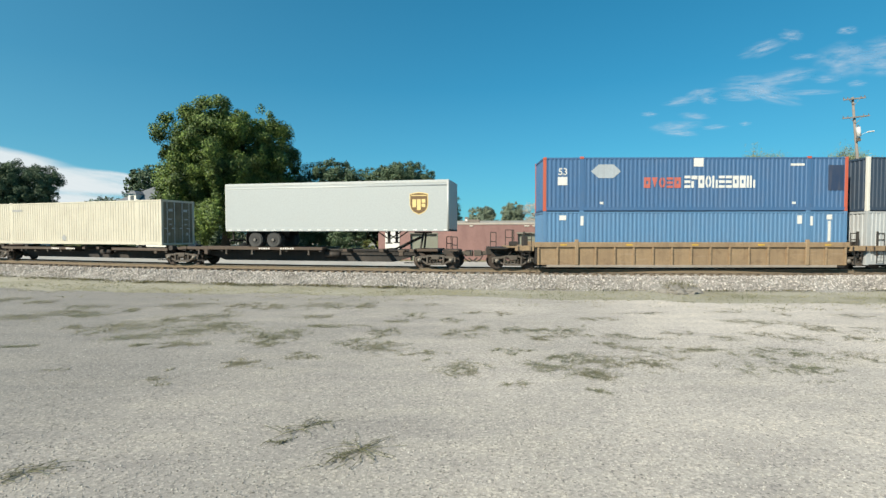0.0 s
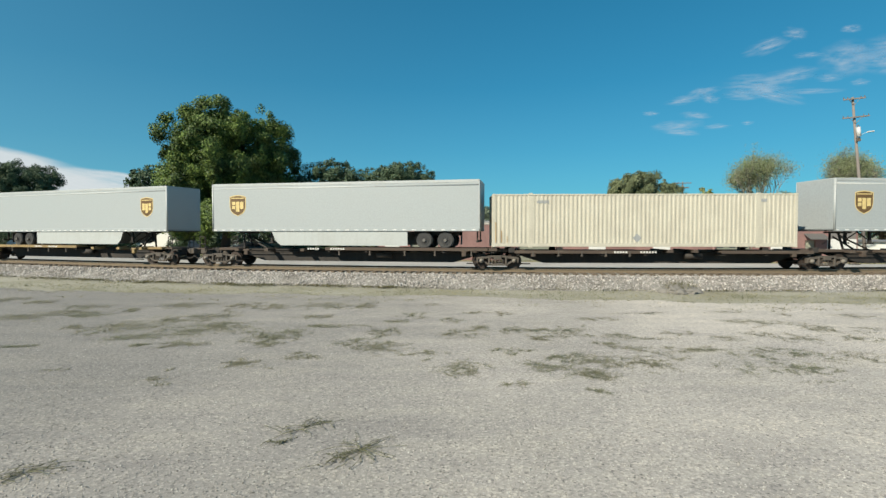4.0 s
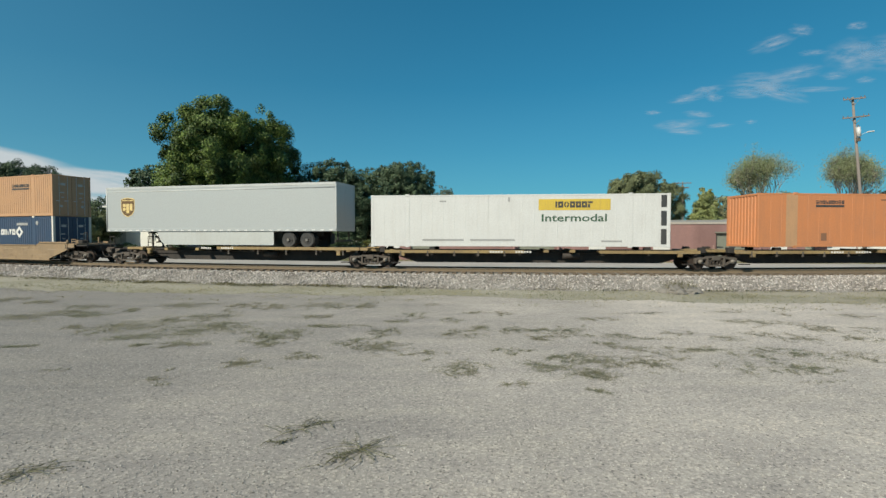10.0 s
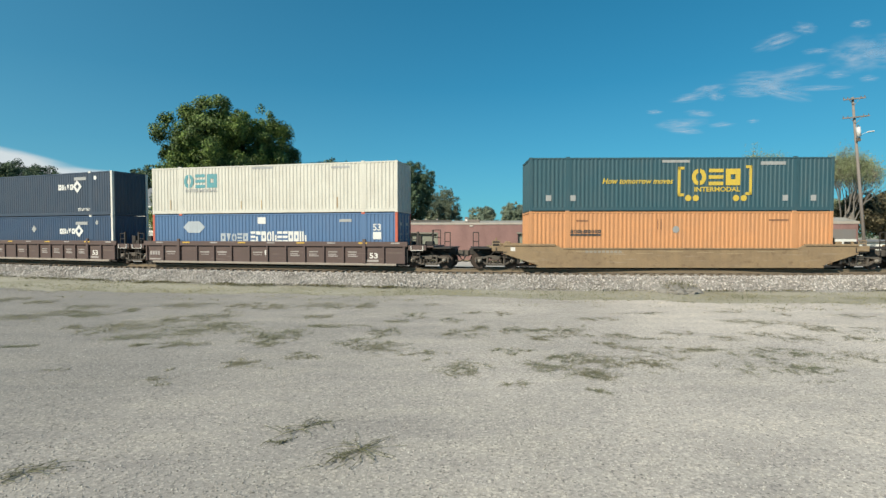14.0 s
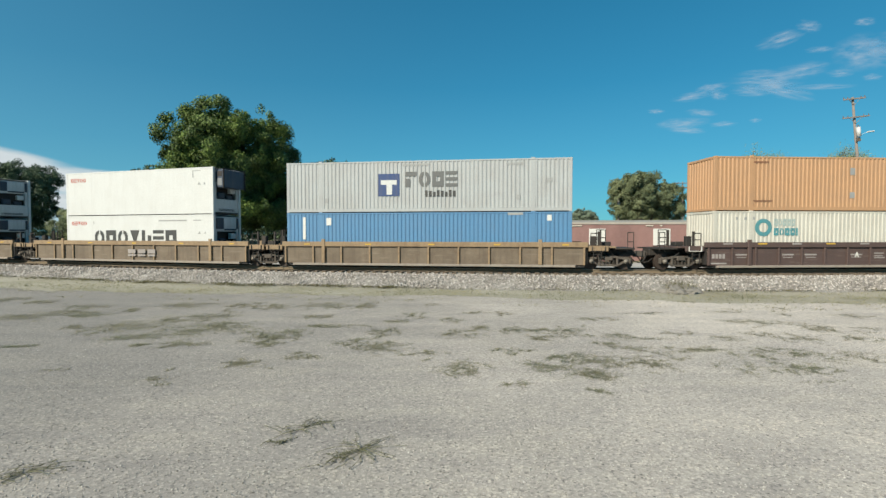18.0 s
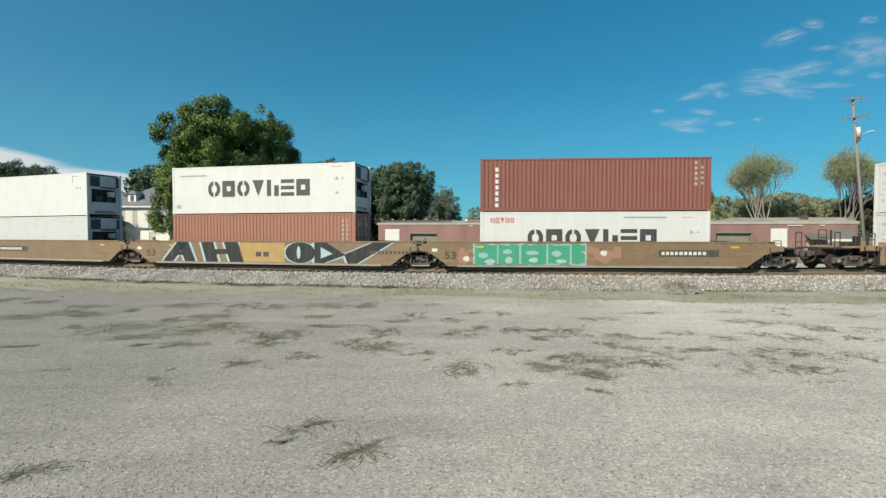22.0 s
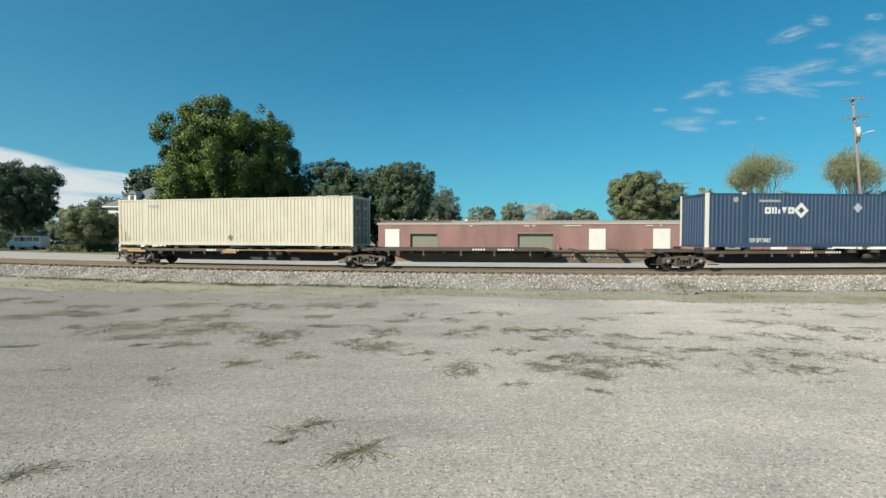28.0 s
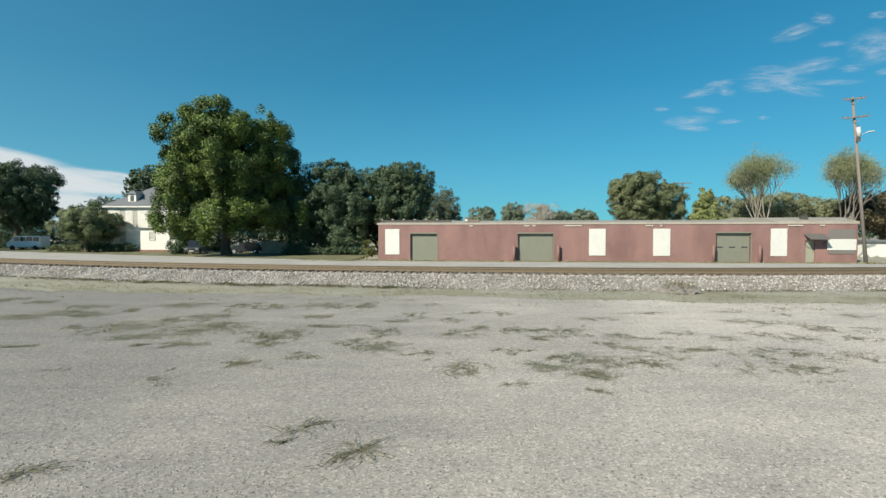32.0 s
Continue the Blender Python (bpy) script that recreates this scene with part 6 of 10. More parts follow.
FRAME_ME = shared("side_frame", side_frame_mesh(), CAST)
bm = bmesh.new()
rod(bm, (0, -0.07, 0), (0, 0.07, 0), 0.415, n=28)
rod(bm, (0, 0.05, 0), (0, 0.09, 0), 0.45, n=28)
rod(bm, (0, -0.1, 0), (0, -0.06, 0), 0.14, n=14)
WHEEL_ME = shared("wheel", bm, WHEEL)
bm = bmesh.new()
rod(bm, (0, -0.08, 0), (0, 0.08, 0), 0.115, n=14)
rod(bm, (0, -0.12, 0), (0, -0.07, 0), 0.07, n=10)
CAP_ME = shared("bearing_cap", bm, paint("worn_bearing_cap", (0.211, 0.190, 0.162), 0.6, 0.2, 0.5, (0.10, 0.085, 0.07)), True)
bm = bmesh.new()
for x in (-0.28, -0.1, 0.1, 0.28):
    for k in range(5):
        rod(bm, (x, 0, 0.30 + k * 0.052), (x, 0, 0.325 + k * 0.052), 0.075, n=10)
SPRING_ME = shared("spring_nest", bm, CAST)
bm = boxes((-0.22, 0.22, -1.12, 1.12, 0.50, 0.74), (-0.35, 0.35, -0.35, 0.35, 0.74, 0.86), bev=0.02)
rod(bm, (-0.89, -0.8, 0.42), (-0.89, 0.8, 0.42), 0.08, n=8)
rod(bm, (0.89, -0.8, 0.42), (0.89, 0.8, 0.42), 0.08, n=8)
BOLSTER_ME = shared("truck", bm, CAST)


def truck(parent, x):
    t = put("truck", BOLSTER_ME, None, parent, "rusty cast-steel four-wheel truck", at=pose(x, 0, 0))
    for y, turn in ((-1.0, 0), (1.0, 180)):
        put("side_frame", FRAME_ME, None, t, at=pose(0, y, 0, 0, 0, turn))
        tagged(put("spring_nest", SPRING_ME, None, t, at=pose(0, y, 0)), kind="stuff")
        for wx in (-0.89, 0.89):
            put("wheel", WHEEL_ME, None, t, at=pose(wx, y * 0.755, 0.42, 0, 0, turn))
            put("bearing_cap", CAP_ME, None, t, at=pose(wx, y * 1.1, 0.45, 0, 0, turn))
    return t


def coupler(parent, x, sign):
    bm = boxes((-0.45, 0.45, -0.11, 0.11, 0.72, 0.95), (0.28 * sign - 0.2, 0.28 * sign + 0.22, -0.2, 0.2, 0.66, 1.0), bev=0.03)
    c = part("coupler", bm, CAST, parent)
    c.matrix_basis = pose(x, 0, 0)
    bm = bmesh.new()
    pts = [(0, -0.45, 0.75), (0.15 * sign, -0.47, 0.5), (0.35 * sign, -0.45, 0.38), (0.6 * sign, -0.42, 0.42), (0.8 * sign, -0.4, 0.6)]
    for p, q in zip(pts, pts[1:]):
        rod(bm, p, q, 0.03, n=6)
    h = part("brake_hose", bm, BLACK, parent)
    h.matrix_basis = pose(x, 0, 0)


def ladder(parent, x, y, z0, z1, w=0.4, material=None):
    bm = bmesh.new()
    for dx in (-w / 2, w / 2):
        rod(bm, (x + dx, y, z0), (x + dx, y, z1), 0.022, n=6)
    k = max(2, int((z1 - z0) / 0.3))
    for i in range(k):
        z = z0 + 0.12 + (z1 - z0 - 0.2) * i / (k - 1)
        rod(bm, (x - w / 2, y, z), (x + w / 2, y, z), 0.015, n=5)
    return part("ladder", bm, material or BLACK, parent)


def rail_hoop(parent, x, y, z0, z1, w, material=None):
    bm = bmesh.new()
    for a, b in (((x, y, z0), (x, y, z1)), ((x, y, z1), (x + w, y, z1)), ((x + w, y, z1), (x + w, y, z0)), ((x, y, (z0 + z1) / 2), (x + w, y, (z0 + z1) / 2))):
        rod(bm, a, b, 0.024, n=6)
    return part("hand_rail", bm, material or BLACK, parent)


def bars(parent, name, material, x, z, widths, h, gap=0.06, y=-1.31):
    """Unreadable stencilling as a row of plain bars."""
    out = bmesh.new()
    for w in widths:
        box(out, x, x + w, y - 0.004, y + 0.004, z, z + h)
        x += w + gap
    return tagged(part(name, out, material, parent), kind="stuff")


def spine_unit(car, label, deck, load, right_end=False, left_end=False, own_right=False, seed=0, sill=None):
    """A skeleton platform between two trucks: centre sill, side decks on arms, hitch or pedestals."""
    rng = random.Random(seed)
    a, b = car
    L = b - a
    top = ride(thing("spine_car", label, "railway car", group="spine cars"), car)
    h = L / 2
    bm = bmesh.new()
    # fish-bellied centre sill
    prof = [(-h + 1.0, 0.80), (-h + 2.6, 0.30), (h - 2.6, 0.30), (h - 1.0, 0.80), (h + 0.1, 0.82), (h + 0.1, 1.0), (-h - 0.1, 1.0), (-h - 0.1, 0.82)]
    va = [bm.verts.new((x, -0.36, z)) for x, z in prof]
    vb = [bm.verts.new((x, 0.36, z)) for x, z in prof]
    bm.faces.new(va); bm.faces.new(vb[::-1])
    for i in range(len(prof)):
        j = (i + 1) % len(prof)
        bm.faces.new((va[i], vb[i], vb[j], va[j]))
    box(bm, -h + 1.3, h - 1.3, -0.52, 0.52, 0.94, 1.02)
    part("center_sill", bm, sill or BLACK, top, "grimy center sill")
    if load == "trailer":      # wheel decks on the rear two thirds
        spans = [(-h + 0.6, h * 0.18), (-h + 0.1, -h + 0.55)]
        arms = [h * 0.35, h * 0.62]
    elif load == "trailer_turned":
        spans = [(-h * 0.18, h - 0.6), (h - 0.55, h - 0.1)]
        arms = [-h * 0.35, -h * 0.62]
    else:
        spans = [(-h + 0.9, -h * 0.08), (h * 0.35, h - 0.9)]
        arms = [h * 0.05, h * 0.2]
    low = 0.12 if load == "box" else 0.0       # boxes stand clear of the deck on pedestals
    if low:
        for x in (-h + 0.75, -h * 0.62, h * 0.62, h - 0.75):
            part("pedestal", boxes((x - 0.16, x + 0.16, -1.22, -0.9, 0.9, 1.198), (x - 0.16, x + 0.16, 0.9, 1.22, 0.9, 1.198), bev=0.015), BLACK, top)
    for x0, x1 in spans:
        d = part("side_deck", boxes((x0, x1, -1.3, -0.55, 1.03 - low, 1.13 - low), (x0, x1, 0.55, 1.3, 1.03 - low, 1.13 - low), bev=0.012), deck, top, "worn wheel deck")
        part("deck_edge", boxes((x0, x1, -1.33, -1.303, 0.98 - low, 1.15 - low), bev=0.006), deck, d)
        n = max(2, int((x1 - x0) / 1.6))
        for i in range(n):
            x = x0 + 0.2 + (x1 - x0 - 0.4) * i / max(1, n - 1)
            part("deck_arm", boxes((x - 0.07, x + 0.07, -1.25, 1.25, 0.86 - low, 1.028 - low), bev=0.01), BLACK, top)
    for x in arms + [-h + 1.3, h - 1.3]:
        part("cross_arm", boxes((x - 0.13, x + 0.13, -1.3, 1.3, 0.90, 1.06), bev=0.015), deck, top)
    for x in (-h + 1.9, h - 1.9):
        part("jack_pad", boxes((x - 0.12, x + 0.12, -1.32, -1.1, 0.68, 1.0), (x - 0.2, x + 0.2, -1.3, -1.0, 0.92, 1.02), bev=0.02), deck, top)
    # chain clips that hang from the deck edge
    for k in range(5):
        x = spans[0][0] + 0.9 + (spans[0][1] - spans[0][0] - 1.8) * k / 4 + rng.uniform(-0.15, 0.15)
        part("chain_clip", boxes((x - 0.04, x + 0.04, -1.345, -1.305, 0.72, 0.975), (x - 0.07, x + 0.07, -1.35, -1.30, 0.70, 0.76), bev=0.008), CAST, top, "worn grey chain clip")
    # end castings over the trucks
    for s in (-1, 1):
        x0, x1 = sorted((s * (h - 1.1), s * (h + 0.12)))
        part("end_casting", boxes((x0, x1, -0.95, 0.95, 0.93, 1.08), (x0, x1, -0.25, 0.25, 0.8, 0.93), bev=0.02), RUSTY if deck is not YELLOW else YELLOW, top, "worn end platform")
    # brake gear under the deck
    bm = bmesh.new()
    rod(bm, (1.4, -0.75, 0.72), (2.3, -0.75, 0.72), 0.17, n=12)
    part("air_reservoir", bm, BLACK, top, "black brake air tank", smooth=True)
    bm = bmesh.new()
    rod(bm, (-h + 1.2, -0.62, 0.86), (h - 1.2, -0.62, 0.86), 0.03, n=6)
    part("brake_pipe", bm, BLACK, top)
    for s in (-1, 1):
        part("step", boxes((s * h - s * 1.5 - 0.25, s * h - s * 1.5 + 0.25, -1.28, -1.05, 0.28, 0.33)), BLACK, top)
    bars(top, "reporting_marks", WHITE_MARK, -2.6, 1.01 - low, [0.1] * 5, 0.1, 0.05, -1.336)
    bars(top, "reporting_marks", WHITE_MARK, -1.2, 1.01 - low, [0.1] * 6, 0.1, 0.05, -1.336)
    truck(top, -h)
    if own_right:
        truck(top, h)
    for flag, s in ((right_end, 1), (left_end, -1)):
        if flag:
            part("end_beam", boxes((s * h + s * 0.3, s * h + s * 1.25, -0.45, 0.45, 0.72, 1.05) if s > 0 else (-h - 1.25, -h - 0.3, -0.45, 0.45, 0.72, 1.05), bev=0.02), BLACK, top)
            coupler(top, s * (h + 1.45), s)
            rail_hoop(top, s * (h + 0.9), -1.15, 0.85, 1.75, 0.35 * s)
            rail_hoop(top, s * (h + 0.2), 1.15, 0.95, 1.75, 0.35 * s)
            part("end_step", boxes((min(s * (h + 0.8), s * (h + 1.35)), max(s * (h + 0.8), s * (h + 1.35)), -1.3, -0.6, 0.98, 1.06), bev=0.01), RUSTY, top)
    return top


def hitch(parent, x, turned=False):
    s = -1 if turned else 1
    bm = bmesh.new()
    for y in (-0.45, 0.45):
        rod(bm, (x, y, 1.05), (x + 0.15 * s, y * 0.6, 1.98), 0.06, n=8)
        rod(bm, (x - 1.5 * s, y, 1.05), (x - 0.05 * s, y * 0.6, 1.75), 0.05, n=8)
    box(bm, x - 0.35, x + 0.45, -0.5, 0.5, 1.95, 2.05, 0.02)
    part("hitch_stand", bm, BLACK, parent, "black trailer hitch stand")


def well_unit(car, label, style, side_mat, chord_mat, rib_gap=1.25, right_end=False, left_end=False, own_right=False, seed=0):
    """A container well: two deep side girders between end platforms that sit on trucks."""
    a, b = car
    L = b - a
    h = L / 2
    top = ride(thing("well_car", label, "railway car", group="well cars"), car)
    e = h - 1.25            # half the length of the well's sides
    for sgn in (-1, 1):
        y0, y1 = sorted((sgn * 1.36, sgn * 1.40))
        o0, o1 = sorted((sgn * 1.36, sgn * 1.47))
        if style == "ribbed":
            part("side_panel", boxes((-e, e, y0, y1, 0.26, 1.20)), side_mat, top, "grimy side panel")
            part("top_chord", boxes((-e - 0.15, e + 0.15, min(sgn * 1.33, sgn * 1.50), max(sgn * 1.33, sgn * 1.50), 1.20, 1.48), bev=0.02), chord_mat, top, "heavy upper side chord")
            part("bottom_sill", boxes((-e + 0.5, e - 0.5, min(sgn * 1.34, sgn * 1.50), max(sgn * 1.34, sgn * 1.50), 0.13, 0.26), bev=0.015), SILL, top, "dusty pale bottom sill")
            if sgn < 0:
                n = max(6, round(2 * e / rib_gap))
                rib = boxes((-0.05, 0.05, -1.49, -1.40, 0.26, 1.20), bev=0.01)
                me = shared("rib", rib, side_mat if style != "ribbed" else (chord_mat if rib_gap > 1.5 else side_mat))
                for i in range(n + 1):
                    put("rib", me, None, top, at=pose(-e + 0.05 + (2 * e - 0.1) * i / n, 0, 0))
                for px in (-6.1, 6.1):
                    part("guide_post", boxes((px - 0.1, px + 0.1, -1.53, -1.41, 0.26, 1.62), bev=0.02), chord_mat, top)
        else:
            bm = bmesh.new()
            if style == "belly":      # tapered ends, waist lowered between them
                prof = [(-e - 0.9, 0.86), (-e + 1.2, 0.16), (e - 1.2, 0.16), (e + 0.9, 0.86), (e + 0.9, 1.34), (e - 1.9, 1.34), (e - 2.3, 1.14), (-e + 2.3, 1.14), (-e + 1.9, 1.34), (-e - 0.9, 1.34)]
            else:
                prof = [(-e - 1.1, 0.98), (-e - 0.5, 0.80), (-e + 0.4, 0.14), (e - 0.4, 0.14), (e + 0.5, 0.80), (e + 1.1, 0.98), (e + 1.1, 1.34), (e + 0.5, 1.48), (-e - 0.5, 1.48), (-e - 1.1, 1.34)]
            va = [bm.verts.new((x, sgn * 1.36, z)) for x, z in prof]
            vb = [bm.verts.new((x, sgn * 1.45, z)) for x, z in prof]
            bm.faces.new(va); bm.faces.new(vb[::-1])
            for i in range(len(prof)):
                j = (i + 1) % len(prof)
                bm.faces.new((va[i], vb[i], vb[j], va[j]))
            part("side_panel", bm, side_mat, top, "smooth dirty steel side")
            part("bottom_sill", boxes((-e + 0.9, e - 0.9, min(sgn * 1.35, sgn * 1.475), max(sgn * 1.35, sgn * 1.475), 0.10, 0.22), bev=0.012), SILL if style != "belly" else side_mat, top)
            if style == "belly":
                for x0, x1 in ((-e - 0.9, -e + 1.9), (e - 1.9, e + 0.9)):
                    part("top_chord", boxes((x0, x1, min(sgn * 1.33, sgn * 1.50), max(sgn * 1.33, sgn * 1.50), 1.27, 1.38), bev=0.015), chord_mat, top)
                part("waist_flange", boxes((-e + 2.3, e - 2.3, min(sgn * 1.34, sgn * 1.49), max(sgn * 1.34, sgn * 1.49), 1.10, 1.17), bev=0.01), chord_mat, top)
            else:
                part("top_chord", boxes((-e - 0.5, e + 0.5, min(sgn * 1.34, sgn * 1.475), max(sgn * 1.34, sgn * 1.475), 1.43, 1.51), bev=0.015), chord_mat, top)
    part("well_floor", boxes((-e, e, -1.35, 1.35, 0.14, 0.2)), BLACK, top)
    for s in (-1, 1):
        lo, hi = sorted((s * (e - 0.05), s * (h + 0.35)))
        part("end_platform", boxes((lo, hi, -1.33, 1.33, 1.16, 1.26), bev=0.02), chord_mat, top, "walkway over the truck")
        part("end_bulkhead", boxes((min(s * e, s * (e + 0.12)), max(s * e, s * (e + 0.12)), -1.35, 1.35, 0.3, 1.16)), BLACK, top)
        part("draft_sill", boxes((min(s * e, s * (h + 0.5)), max(s * e, s * (h + 0.5)), -0.3, 0.3, 0.78, 1.16), bev=0.02), BLACK, top)
        tall = style == "ribbed"
        rail_mat = BLACK if tall else chord_mat
        part("end_post", boxes((s * (h - 0.55) - 0.05, s * (h - 0.55) + 0.05, -1.33, -1.22, 0.75, 2.05 if tall else 1.52), bev=0.01), rail_mat, top)
        part("end_post", boxes((s * (h - 0.15) - 0.04, s * (h - 0.15) + 0.04, 0.5, 0.6, 1.26, 2.15 if tall else 1.7), bev=0.01), rail_mat, top)
        if tall:
            f0, f1 = sorted((s * (e + 0.18), s * (h - 0.06)))
            for sgn in (-1, 1):
                part("end_fascia", boxes((f0, f1, min(sgn * 1.335, sgn * 1.44), max(sgn * 1.335, sgn * 1.44), 1.0, 1.29), bev=0.015), chord_mat, top, "side casing of the end platform")
            part("grab_iron", boxes((f0 + 0.15, f0 + 0.19, -1.49, -1.441, 1.03, 1.26), (f1 - 0.19, f1 - 0.15, -1.49, -1.441, 1.03, 1.26), (f0 + 0.15, f1 - 0.15, -1.49, -1.465, 1.0, 1.03)), WHITE_MARK if chord_mat is BROWN else BLACK, top)
            rail_hoop(top, s * (h - 0.95), -1.3, 1.26, 1.95, 0.42 * s)
            rail_hoop(top, s * (h - 0.3), 1.0, 1.26, 2.15, 0.5 * s)
        else:
            rail_hoop(top, s * (h - 0.2), -1.25, 1.26, 1.55, 0.4 * s, chord_mat)
            f0, f1 = sorted((s * (e + 0.55), s * (h + 0.25)))
            part("end_fascia", boxes((f0, f1, -1.42, -1.335, 0.98, 1.25), bev=0.015), chord_mat, top, "dirty side casing of the end platform")
            part("grab_iron", boxes((f0 + 0.2, f0 + 0.24, -1.47, -1.421, 0.95, 1.2), (f0 + 0.2, f1 - 0.15, -1.47, -1.45, 0.92, 0.95)), BLACK, top)
        bm = bmesh.new()
        rod(bm, (s * (h + 0.1), -1.1, 0.95), (s * (h + 0.45), -0.9, 0.55), 0.03, n=6)
        rod(bm, (s * (h + 0.45), -0.9, 0.55), (s * (h + 0.8), -0.5, 0.8), 0.03, n=6)
        part("air_hose", bm, BLACK, top)
        bm = bmesh.new()
        rod(bm, (s * (h - 1.0), -1.05, 1.02), (s * (h - 0.3), -1.05, 1.02), 0.13, n=12)
        part("brake_cylinder", bm, CAST, top, smooth=True)
        ladder(top, s * (h - 0.62), -1.42, 0.35, 1.25, 0.4)
        part("hand_brake", boxes((s * (h - 0.7) - 0.16, s * (h - 0.7) + 0.16, -0.6, -0.35, 1.26, 1.8 if tall else 1.5), bev=0.03), rail_mat, top)
        part("valve_box", boxes((s * (h - 0.05) - 0.22, s * (h - 0.05) + 0.22, -0.8, -0.3, 1.26, 1.5), bev=0.03), BLACK, top)
    truck(top, -h)
    if own_right:
        truck(top, h)
    for flag, s in ((right_end, 1), (left_end, -1)):
        if flag:
            coupler(top, s * (h + 1.6), s)
            part("end_beam", boxes((min(s * h, s * (h + 1.4)), max(s * h, s * (h + 1.4)), -0.4, 0.4, 0.75, 1.1), bev=0.02), BLACK, top)
            rail_hoop(top, s * (h + 0.95), -1.2, 1.0, 2.0, 0.3 * s)
            part("end_step", boxes((min(s * (h + 0.3), s * (h + 1.3)), max(s * (h + 0.3), s * (h + 1.3)), -1.3, 1.3, 1.1, 1.18), bev=0.01), BLACK, top)
    return top


# ---------- containers ----------
def corrugated(bm, x0, x1, z0, z1, y, out, pitch=0.225, depth=0.026):
    """A trapezoid-ribbed panel; out is -1 or 1, the way it faces along y."""
    n = max(1, round((x1 - x0) / pitch))
    p = (x1 - x0) / n
    xs, ys = [], []
    for i in range(n):
        for f, d in ((0.0, 0), (0.36, 0), (0.5, 1), (0.86, 1)):
            xs.append(x0 + (i + f) * p); ys.append(y - out * depth * d)
    xs.append(x1); ys.append(y)
    lo = [bm.verts.new((a, b, z0)) for a, b in zip(xs, ys)]
    hi = [bm.verts.new((a, b, z1)) for a, b in zip(xs, ys)]
    for i in range(len(xs) - 1):
        bm.faces.new((lo[i], lo[i + 1], hi[i + 1], hi[i]))


def seams(bm, x0, x1, z0, z1, y, out, pitch, wide, depth):
    """A flat panel with narrow raised upright seams, as one skin."""
    n = max(1, round((x1 - x0) / pitch))
    p = (x1 - x0) / n
    xs, ys = [x0], [y]
    for i in range(1, n):
        c = x0 + i * p
        xs += [c - wide / 2 - 0.006, c - wide / 2, c + wide / 2, c + wide / 2 + 0.006]
        ys += [y, y + out * depth, y + out * depth, y]
    xs.append(x1); ys.append(y)
    lo = [bm.verts.new((a, b, z0)) for a, b in zip(xs, ys)]
    hi = [bm.verts.new((a, b, z1)) for a, b in zip(xs, ys)]
    for i in range(len(xs) - 1):
        bm.faces.new((lo[i], lo[i + 1], hi[i + 1], hi[i]))


